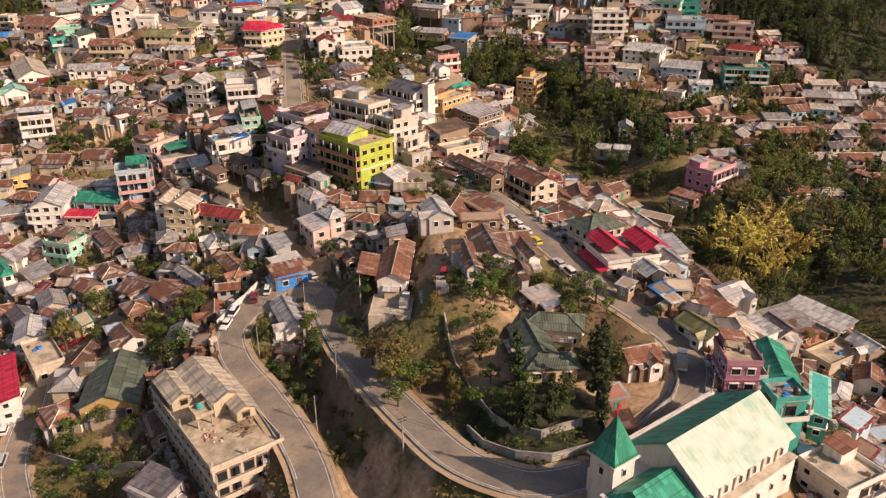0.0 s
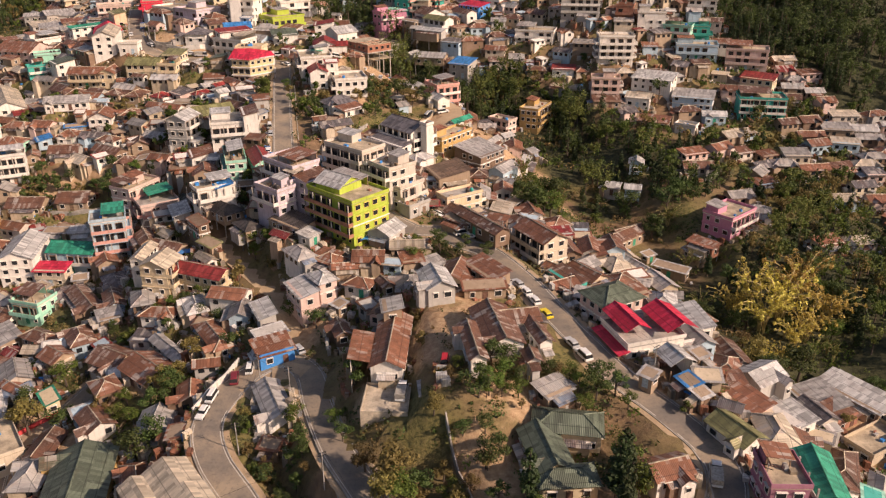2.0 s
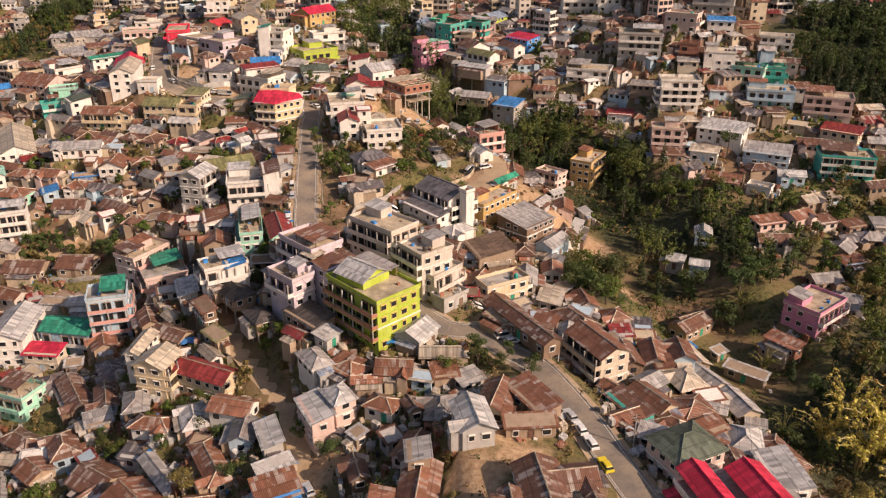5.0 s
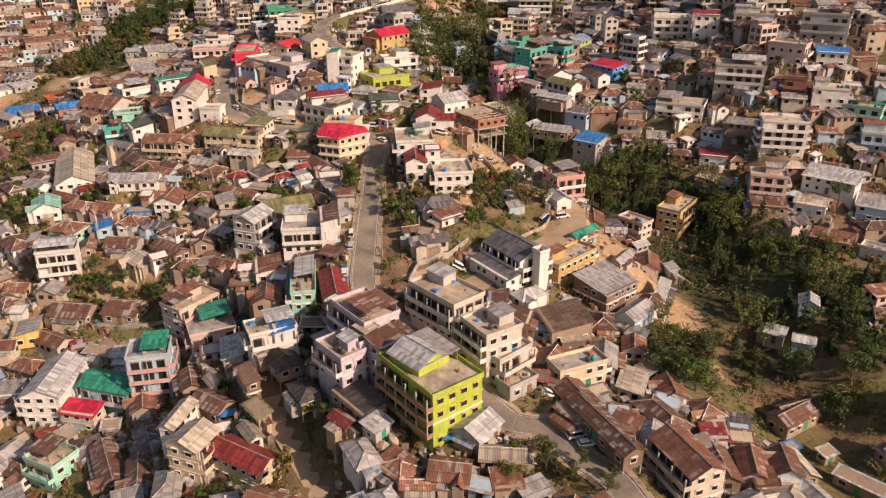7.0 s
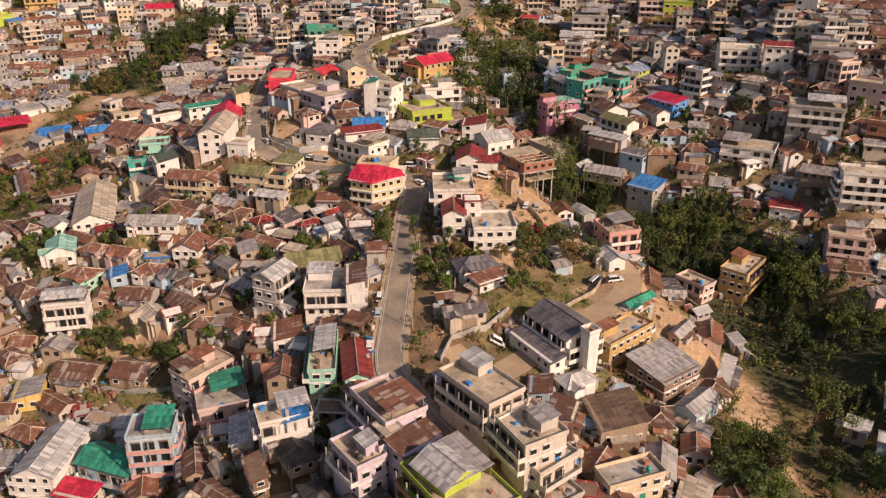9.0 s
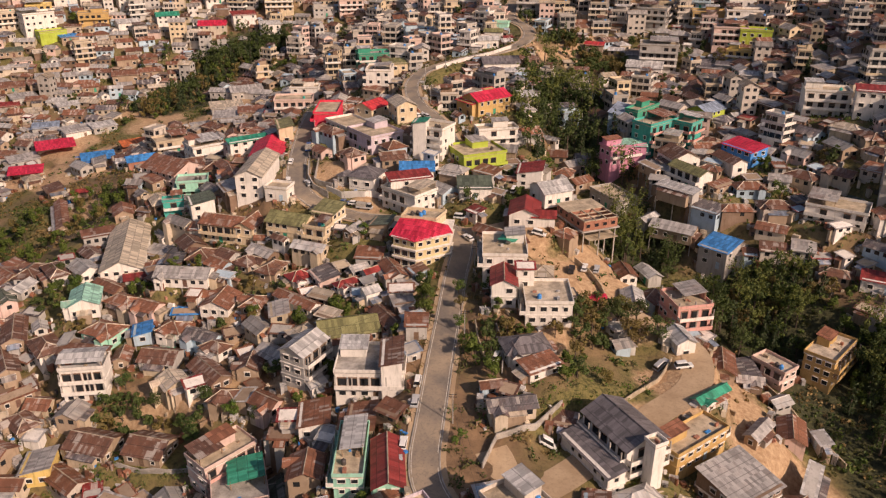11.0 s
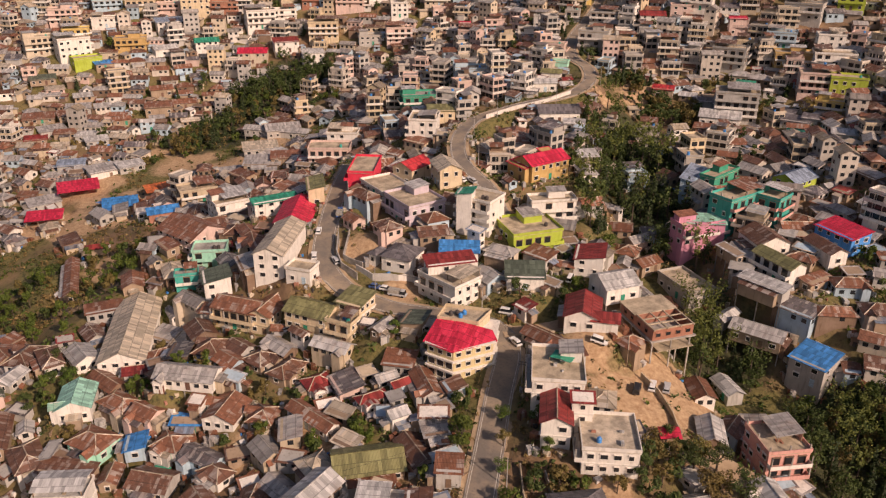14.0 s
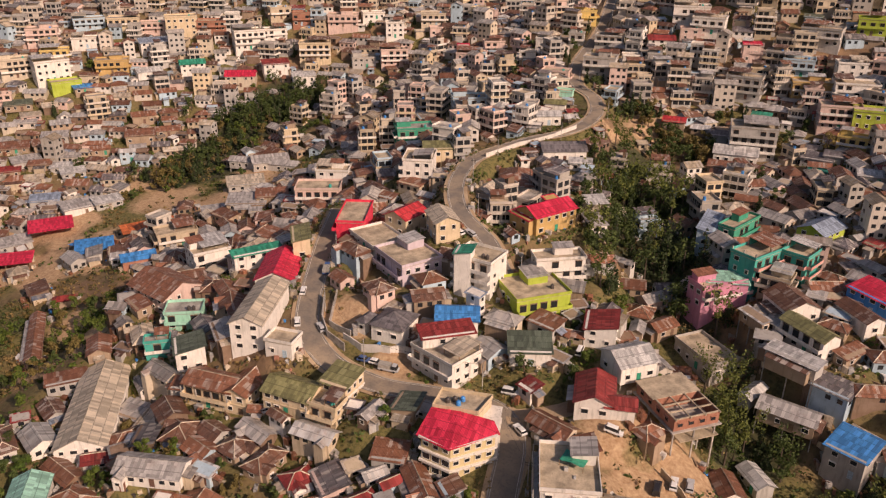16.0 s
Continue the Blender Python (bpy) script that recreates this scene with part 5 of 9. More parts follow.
def house(x, y, turn, w, d, h, kind, wall="cream", roof="rust", base=None, more="", floors=None, name="", label="", rust=None, trim="white", fine=1, rail_colour=""):
    """A house with its eaves h above the ground. more: b balconies in front, B on the right, r stair room on the roof,
    t tanks, c columns of a coming storey, v verandah, m a shop front, o open sides (a shed), n no windows."""
    rng = random.Random(int(x * 31) * 7919 + int(y * 17))
    z = base if base is not None else ground_at(x, y)
    m = pose(x, y, z, 0, 0, turn)
    corners = [m @ Vector((a * w / 2, b * d / 2, 0)) for a in (-1, 1) for b in (-1, 1)]
    low = min(-0.4, min(ground_at(c.x, c.y) for c in corners) - z - 0.6)
    floors = floors or max(1, round((h - 0.3) / 2.9))
    if kind == "f" and floors > 1 and "n" not in more:
        if not set(more) & set("bBL"):
            more += rng.choice(("b", "bB", "bL", "B", "bBL"))
        if not set(more) & set("rtTcs"):
            more += rng.choice(("r", "s", "s", "t", "rt", "st"))
        elif "s" not in more and "T" not in more and "d" not in more and rng.random() < 0.4:
            more += "s"
    stilts = floors == 1 and kind != "f" and low < -2.4 and "o" not in more or "u" in more
    step = h / floors
    flat = kind == "f"
    words = label or "%s %s-storey house with a %s %s roof" % (wall, ("one", "two", "three", "four", "five", "six")[min(floors, 6) - 1], ROOF_WORDS[kind], (roof if flat else roof + " tin"))
    name = name or ("shed" if "o" in more else "apartment_building" if floors > 2 else "tin_roofed_house" if floors == 1 and not flat else "house")
    root = thing(name, m, words, "shed" if "o" in more else "house" if floors < 3 else "building", "houses of the hill town")
    PLACED.append((x, y, w, d, turn))
    s = Shape()
    if "o" in more:
        for a in (-1, 1):
            n = max(2, int(w / 3.5) + 1)
            for k in range(n):
                px = -w / 2 + 0.15 + k * (w - 0.3) / (n - 1)
                part("post", post_mesh(h), None, root, place=pose(px, a * (d / 2 - 0.15), low))
        s.box(-w / 2, w / 2, d / 2 - 0.12, d / 2, low, h * 0.95)
        part("wall", s, wall_paint(wall), root)
    else:
        s = wall_shape(kind, w, d, -0.35 if stilts else low, h)
        if stilts:
            s.face([(-w / 2, -d / 2, -0.35), (-w / 2, d / 2, -0.35), (w / 2, d / 2, -0.35), (w / 2, -d / 2, -0.35)])
            for a in (-1, 0, 1):
                for b in (-1, 1):
                    foot = m @ Vector((a * (w / 2 - 0.2), b * (d / 2 - 0.2), 0))
                    drop = z - ground_at(foot.x, foot.y) + 0.5
                    if drop > 0.4:
                        part("stilt", post_mesh(drop, 0.12), None, root, place=pose(a * (w / 2 - 0.2), b * (d / 2 - 0.2), -0.35 - drop))
        part("wall", s, wall_paint(wall), root)
    if floors > 1 and fine and "n" not in more:
        for k in range(1, floors + (1 if flat else 0)):
            band = Shape()
            band.ring(-w / 2 - 0.18, w / 2 + 0.18, -d / 2 - 0.18, d / 2 + 0.18, k * step - 0.22, k * step + 0.06, 0.3)
            part("floor_band", band, wall_paint(wall if rng.random() < 0.5 else "white"), root)
    sides = [k for k in range(4) if math.cos(radians(turn + (-90, 0, 90, 180)[k]) - radians(-90)) > -0.12]
    wall_front = 0
    if "n" not in more and "o" not in more:
        for k in sides:
            (px, py, spin), length = wall_side(k, w, d)
            gap = 2.3 if fine else 2.9
            n = max(1, int((length - 0.8) / gap))
            for floor in range(floors):
                for i in range(n):
                    if rng.random() < (0.1 if fine else 0.2):
                        continue
                    off = (i + 0.5 - n / 2) * (length - 0.6) / n
                    at = pose(px, py, floor * step, 0, 0, spin) @ pose(off, 0, 0)
                    if floor == 0 and i == n // 2 and k == sides[0]:
                        part("door", door_mesh(rng.choice(("timber", "blue", "brown", "green"))), None, root, place=at @ pose(0, 0, 0.05))
                    elif floor and BALCONY[k] in more:
                        part("window", window_mesh(2.0, min(2.2, step - 0.45), "timber"), None, root, place=at @ pose(0, 0, 0.08))
                    else:
                        part("window", window_mesh(rng.choice((1.2, 1.5, 1.7)), min(1.45, step - 1.2) if step > 2.1 else 0.8, trim), None, root, place=at @ pose(0, 0, 0.9 if step > 2.1 else 0.8))
    for flag, k in (("b", 0), ("B", 1), ("L", 3)):
        if flag in more:
            (px, py, spin), length = wall_side(k, w, d)
            for floor in range(1, floors):
                out = 1.5
                b = Shape()
                b.box(-length / 2, length / 2, -out, 0, -0.16, 0, 0)
                bal = part("balcony", b, wall_paint(wall), root, place=pose(px, py, floor * step, 0, 0, spin))
                rail = Shape()
                rail.v = [(x, y, z) for z in (0, 0.95) for x, y in ((-length / 2, 0), (-length / 2, -out), (length / 2, -out), (length / 2, 0), (length / 2 - 0.1, 0), (length / 2 - 0.1, -out + 0.1), (-length / 2 + 0.1, -out + 0.1), (-length / 2 + 0.1, 0))]
                rail.f = [(k, (k + 1) % 8, 8 + (k + 1) % 8, 8 + k) for k in range(8)] + [(8, 9, 14, 15), (9, 10, 13, 14), (10, 11, 12, 13)]
                rail.m = [0] * len(rail.f)
                part("railing", rail, wall_paint(rail_colour or (wall if rng.random() < 0.5 else trim)), bal)
                if fine:
                    n = max(2, int(length / 3.4) + 1)
                    for q in range(n):
                        part("column", post_mesh(step - 0.16, 0.13), None, bal, place=pose(-length / 2 + 0.2 + q * (length - 0.4) / (n - 1), -out + 0.2, 0))
    if "v" in more:
        out, s = 1.7, Shape()
        s.sheet([(-w / 2 - 0.4, -d / 2 - out, 2.1), (w / 2 + 0.4, -d / 2 - out, 2.1), (w / 2 + 0.4, -d / 2 + 0.1, 2.75), (-w / 2 - 0.4, -d / 2 + 0.1, 2.75)])
        part("verandah_roof", s, tin(roof, 0.4), root)
        n = max(2, int(w / 3) + 1)
        for k in range(n):
            part("post", post_mesh(2.1 - low), None, root, place=pose(-w / 2 + 0.2 + k * (w - 0.4) / (n - 1), -d / 2 - out + 0.2, low))
    if flat:
        deck = Shape()
        deck.box(-w / 2 - 0.2, w / 2 + 0.2, -d / 2 - 0.2, d / 2 + 0.2, h - 0.02, h + 0.14)
        part("roof", deck, slab(roof if roof in ("concrete", "tan", "grey", "buff", "silver") else "concrete"), root)
        rim = Shape()
        rim.ring(-w / 2 - 0.24, w / 2 + 0.24, -d / 2 - 0.24, d / 2 + 0.24, h + 0.144, h + 0.95, 0.16)
        part("parapet", rim, wall_paint(wall), root)
        if "r" in more:
            rw, rd = max(2.6, w * 0.38), max(2.6, d * 0.42)
            ox, oy = (w / 2 - rw / 2 - 0.5) * rng.choice((-1, 0.4)), d / 2 - rd / 2 - 0.4
            room = Shape()
            room.box(ox - rw / 2, ox + rw / 2, oy - rd / 2, oy + rd / 2, h + 0.14, h + 2.5, 0, False)
            room = part("stair_room", room, wall_paint(wall), root)
            top = Shape()
            top.sheet([(ox - rw / 2 - 0.4, oy - rd / 2 - 0.4, h + 2.45), (ox + rw / 2 + 0.4, oy - rd / 2 - 0.4, h + 2.45), (ox + rw / 2 + 0.4, oy + rd / 2 + 0.4, h + 3.05), (ox - rw / 2 - 0.4, oy + rd / 2 + 0.4, h + 3.05)])
            part("roof", top, tin(rng.choice(("tin", "silver", "rust")), 0.3), room)
        if "s" in more:
            # a sheet-roofed lean-to over part of the deck
            a0, a1 = (-w / 2 + 0.2, w * rng.uniform(-0.1, 0.25)) if rng.random() < 0.5 else (w * rng.uniform(-0.25, 0.1), w / 2 - 0.2)
            b0 = -d / 2 + 0.3 + d * rng.uniform(0.0, 0.35)
            b1 = d / 2 - 0.2
            tint = roof if roof in ("rust", "brown", "tin", "green", "sky", "maroon", "red") else rng.choice(("rust", "rust", "tin", "silver", "brown", "buff"))
            for a, b, k in ((a0 + 0.2, b0 + 0.2, 2.1), (a1 - 0.2, b0 + 0.2, 2.1), (a0 + 0.2, b1 - 0.2, 2.7), (a1 - 0.2, b1 - 0.2, 2.7)):
                part("post", post_mesh(k), None, root, place=pose(a, b, h + 0.14))
            back = Shape()
            back.box(a0 + 0.2, a1 - 0.2, b1 - 0.3, b1 - 0.15, h + 0.14, h + 2.7)
            part("back_wall", back, wall_paint(wall), root)
            part("shed_roof", thickened([(a0 - 0.3, b0 - 0.4, h + 2.15), (a1 + 0.3, b0 - 0.4, h + 2.15), (a1 + 0.3, b1 + 0.2, h + 2.85), (a0 - 0.3, b1 + 0.2, h + 2.85)], [(0, 1, 2, 3)]), tin(tint, 0.5 if tint in ("rust", "brown", "tin") else 0.2), root)
        if fine:
            for k in range(rng.randint(2, 5)):
                heap, a, b = Shape(), rng.uniform(-w / 2 + 0.8, w / 2 - 1.6), rng.uniform(-d / 2 + 0.8, d / 2 - 1.6)
                heap.box(a, a + rng.uniform(0.4, 1.4), b, b + rng.uniform(0.3, 1.0), h + 0.144, h + rng.uniform(0.4, 1.0))
                part("roof_clutter", heap, rng.choice((slab("tan"), TIMBER, plain("plastic_tank_sky", COLOURS["sky"], 0.4), wall_paint("brick"), tin("silver", 0.3))), root)
        if "T" in more:
            for a, b in ((-1, -1), (1, -1), (1, 1), (-1, 1)):
                part("post", post_mesh(2.2), None, root, place=pose(a * (w / 2 - 0.3), b * (d / 2 - 0.3), h + 0.14))
            top = thickened(*roof_faces("g", w, d, h + 2.4, 0.3, 0.8))
            part("canopy", top, tin(roof, 0.1), root)
        if "c" in more:
            for a in (-1, 0, 1):
                for b in (-1, 0, 1):
                    if a or b:
                        part("column", post_mesh(1.6, 0.16), None, root, place=pose(a * (w / 2 - 0.2), b * (d / 2 - 0.2), h + 0.14))
    else:
        roof_part(root, kind, w, d, h, roof, rust if rust is not None else (0.75 if roof in ("rust", "brown") else 0.3 if roof in ("tin", "silver") else 0.15), fine)
        if fine and floors == 1 and "o" not in more and "n" not in more and w > 6 and kind in "gh" and d < w and rng.random() < 0.65:
            # a gabled porch across the front
            pw, out = rng.uniform(2.6, 3.8), rng.uniform(1.3, 2.4)
            cx, y0, y1 = rng.choice((-1, 1)) * (w / 2 - pw / 2 - 0.3), -d / 2 - out, -0.1
            rise = 0.2 * min(w, d)
            box = wall_shape("f", pw - 0.5, out, -0.4 if stilts else min(low, -0.4), h - 0.15)
            part("porch_wall", box, wall_paint(wall), root, place=pose(cx, -d / 2 - out / 2 + 0.01, 0))
            gable = thickened([(cx - pw / 2, y0 - 0.3, h - 0.3), (cx + pw / 2, y0 - 0.3, h - 0.3), (cx + pw / 2, y1 - 0.8, h - 0.1), (cx - pw / 2, y1 - 0.8, h - 0.1), (cx, y0 - 0.3, h + rise * 0.75), (cx, y1, h + rise * 0.8)], [(0, 4, 5, 3), (4, 1, 2, 5)])
            part("porch_roof", gable, tin(roof, 0.5), root)
            part("window", window_mesh(1.2, 1.2, trim), None, root, place=pose(cx, -d / 2 - out, 0.9))
    if "t" in more:
        top = h + (0.14 if flat else 0.05 + 0.2 * min(w, d))
        for k in range(rng.choice((1, 2))):
            tank = thing("water_tank", m @ pose(w * 0.28 - k * 1.3, -d * 0.2 if flat else 0, top), "%s plastic water tank on a roof" % ("black" if k else "blue"), "water tank", "roof tanks")
            part("body", tank_mesh("dark" if k else rng.choice(("sky", "teal", "dark"))), None, tank)
    return root


def post_mesh(h, r=0.09):
    key = ("post", round(h, 1), r)
    if key not in SHARED:
        s = Shape()
        s.box(-r, r, -r, r, 0, round(h, 1) + 0.05)
        SHARED[key] = s.mesh("post", slab("concrete") if r > 0.1 else TIMBER)
    return SHARED[key]


# ---- ground and roads ----
def steps(spans):
    out = []
    for a, b, n in spans:
        out += list(np.linspace(a, b, n, endpoint=False))
    return np.array(out + [spans[-1][1]])


# x, y, radius of trodden yards and bare slopes
YARDS = [(-0.7, 296.8, 6), (13.1, 330, 6), (-30, 331, 9), (-21, 336, 9), (-13, 331, 8), (-26, 345, 8), (-18, 344, 8), (-44, 344, 7), (2, 292, 6), (8, 305, 7), (-5, 300, 6), (-112, 366, 9), (-97, 353, 6), (28, 292, 9), (36, 288, 8), (17, 293, 7), (-90, 276, 8), (-110, 274, 7), (-126, 269, 8), (-30, 176, 5), (6, 178, 6), (4, 186, 5), (8, 142, 5), (16, 140, 6), (-62, 170, 6), (-80, 152, 7), (-64, 130, 6), (-95, 302, 7), (-112, 297, 7), (-104, 300, 6), (-13, 104, 7), (-267, 466, 8), (-218, 464, 8), (-271, 434, 8), (-267, 417, 8), (0, 300, 8), (4, 308, 8), (-6, 286, 6), (12, 318, 8), (-10, 318, 6), (-214, 480, 10), (-1, 163, 8), (0, 153, 6), (0, 177, 6), (9, 168, 6), (-64, 169, 6), (-78, 172, 6), (-61, 178, 5), (-90, 170, 6), (29, 290, 10), (36, 280, 8), (38, 262, 6), (-118, 367, 8), (-255, 396, 12), (-200, 355, 8), (-29, 350, 8), (-31, 336, 9), (-11.8, 145.6, 6), (8, 123, 6), (5, 130, 4), (27, 117, 6), (20, 111, 6), (33, 115, 7), (-14, 103, 5), (-5, 98, 4), (93, 156, 10), (85, 166, 8), (60, 148, 6),
         (-34, 334, 10), (-24, 346, 10), (-15, 336, 9), (-14, 322, 8), (-34, 354, 7), (20, 292, 10), (24, 276, 9), (18, 306, 8), (32, 262, 7), (-248, 458, 16), (-218, 452, 16), (-246, 517, 10), (-225, 484, 14),
         (-276, 425, 13), (-290, 419, 11), (-250, 420, 12), (-275, 394, 10), (-252, 452, 9), (-236, 450, 9), (-216, 366, 9), (-192, 350, 7), (-205, 338, 7),
         (-262, 402, 14), (-240, 404, 10), (-42, 372, 7), (-30, 300, 6), (-85, 140, 5), (-8, 255, 6), (6, 218, 7), (-60, 178, 6), (-110, 300, 7), (-150, 318, 7), (-38, 365, 6), (-72, 505, 8), (-58, 528, 12), (-50, 545, 10), (64, 300, 6), (62, 272, 6)]


# x, y, radius of wooded ground, its litter darkened by the trees' painted shade
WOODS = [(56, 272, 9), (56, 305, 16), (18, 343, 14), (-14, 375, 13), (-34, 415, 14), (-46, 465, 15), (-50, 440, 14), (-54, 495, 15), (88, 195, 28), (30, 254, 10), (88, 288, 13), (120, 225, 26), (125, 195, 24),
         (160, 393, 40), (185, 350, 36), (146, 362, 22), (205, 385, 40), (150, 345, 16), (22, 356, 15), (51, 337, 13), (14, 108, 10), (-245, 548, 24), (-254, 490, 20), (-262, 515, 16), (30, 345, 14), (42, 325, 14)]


def bare_at(x, y):
    """How far the ground is trodden bare, 0 to 1."""
    bare = np.zeros(np.shape(x))
    for px, py, r in YARDS:
        bare = np.maximum(bare, np.clip(1.4 - np.hypot(x - px, y - py) / r, 0, 1))
    return bare


def ground_sheet():
    xs = steps(((-3000, -600, 12), (-600, -380, 28), (-380, 170, 184), (170, 400, 30), (400, 3000, 12)))
    ys = steps(((-2500, -150, 12), (-150, 60, 24), (60, 560, 168), (560, 900, 50), (900, 3500, 12)))
    gx, gy = np.meshgrid(xs, ys, indexing="ij")
    z = heights(gx.ravel(), gy.ravel())
    rough = np.array([noise.noise((x * 0.13, y * 0.13, 0)) * 0.5 + noise.noise((x * 0.04, y * 0.04, 3)) * 0.9 for x, y in zip(gx.ravel(), gy.ravel())])
    free = np.ones(z.shape)
    for half, fall, line in (MAIN_ROAD, UPPER_ROAD, HAIRPIN, LOW_ROAD, FOOT_ROAD, SIDE_LANE, TOP_LANE):
        free = np.minimum(free, np.clip((along(gx.ravel(), gy.ravel(), line)[0] - half - 1) / 4, 0, 1))
    bare = bare_at(gx.ravel(), gy.ravel())
    z = z + rough * free * (1 - 0.6 * bare)
    # how far the ground takes the painted shade under trees, 0 to 1
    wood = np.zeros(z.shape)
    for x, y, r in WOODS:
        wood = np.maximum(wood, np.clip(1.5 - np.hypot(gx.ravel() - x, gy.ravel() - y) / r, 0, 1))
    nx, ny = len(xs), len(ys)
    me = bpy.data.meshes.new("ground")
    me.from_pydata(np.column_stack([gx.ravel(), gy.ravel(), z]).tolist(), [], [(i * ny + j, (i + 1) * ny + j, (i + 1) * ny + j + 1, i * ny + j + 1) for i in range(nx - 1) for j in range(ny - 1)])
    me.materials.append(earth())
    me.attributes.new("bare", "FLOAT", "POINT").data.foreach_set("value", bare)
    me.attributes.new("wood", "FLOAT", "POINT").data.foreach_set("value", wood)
    me.polygons.foreach_set("use_smooth", [True] * len(me.polygons))
    return tagged(new("ground", me), "dry brown hillside with patches of grass and bare soil", "ground", kind="structure")


def smooth_line(line, gap=2.0):
    """The line's points, gliding through every given one."""
    pts = [Vector(p) for p in line]
    pts = [2 * pts[0] - pts[1]] + pts + [2 * pts[-1] - pts[-2]]
    out = []
    for a, b, c, d in zip(pts, pts[1:], pts[2:], pts[3:]):
        n = max(1, int((c - b).length / gap))
        for k in range(n):
            t = k / n
            out.append(0.5 * (2 * b + (c - a) * t + (2 * a - 5 * b + 4 * c - d) * t * t + (3 * b - a - 3 * c + d) * t ** 3))
    return out + [pts[-2]]


def ribbon(line, half, lift, offset=0.0, gap=2.0, thick=0.0, every=None):
    """A band laid along a line; offset is to its right. every: (on, off) in metres for broken lines."""
    pts = smooth_line(line, gap)
    s, rows, run, centres = Shape(), [], 0.0, []
    for k, p in enumerate(pts):
        a, b = pts[max(0, k - 1)], pts[min(len(pts) - 1, k + 1)]
        way = Vector((b.x - a.x, b.y - a.y, 0)).normalized()
        side = Vector((way.y, -way.x, 0))
        centres.append((p + side * offset, side))
    levels = heights([c.x for c, _ in centres], [c.y for c, _ in centres])
    for p, (c, side), level in zip(pts, centres, levels):
        z = max(float(level), p.z - 0.2) + lift
        rows.append([Vector(((c + side * q).x, (c + side * q).y, z)) for q in (-half, half)])
    for (a, b), (c, d) in zip(rows, rows[1:]):
        run += (c - a).length
        if every and run % sum(every) > every[0]:
            continue
        if thick:
            low = Vector((0, 0, thick))
            s.face([a, b, d, c])
            s.face([a - low, a, c, c - low])
            s.face([b, b - low, d - low, d])
            s.face([b - low, b, a, a - low])
            s.face([c - low, c, d, d - low])
        else:
            s.face([a, b, d, c])
    return s


ground = ground_sheet()
ROAD_PAINT = plain("road_paint", (0.55, 0.52, 0.46), 0.8, vary=0.4)
for label, (half, fall, line), dust in (("main road of worn asphalt with dusty edges", MAIN_ROAD, 0), ("winding upper road of worn asphalt", UPPER_ROAD, 0), ("hairpin road of worn dusty asphalt", HAIRPIN, 0),
                                  ("narrow lower road of worn asphalt", LOW_ROAD, 0), ("dusty footway between houses", FOOT_ROAD, 1), ("dusty earth lane", SIDE_LANE, 1), ("wide dusty apron of asphalt at the road bend", APRON, 1), ("dusty lane by the junction", TOP_LANE, 1)):
    ob = new("road", ribbon(line, half, 0.1).mesh("road", asphalt("dusty_track", (0.38, 0.27, 0.165), (0.52, 0.39, 0.25)) if dust else asphalt()))
    tagged(ob, label, "road", kind="structure")
    if not dust:
        for side in (-1, 1):
            part("edge_line", ribbon(line, 0.07, 0.112, side * (half - 0.35)), ROAD_PAINT, ob)
            part("kerb", ribbon(line, 0.12, 0.2, side * (half + 0.1), thick=0.5), slab("concrete"), ob)
            part("verge", ribbon(line, 0.55, 0.06, side * (half + 0.8)), asphalt("sandy_verge", (0.38, 0.27, 0.165), (0.52, 0.39, 0.25)), ob, "dusty sand verge")

# ---- houses ----
for plan in PLAN:
    house(**plan)


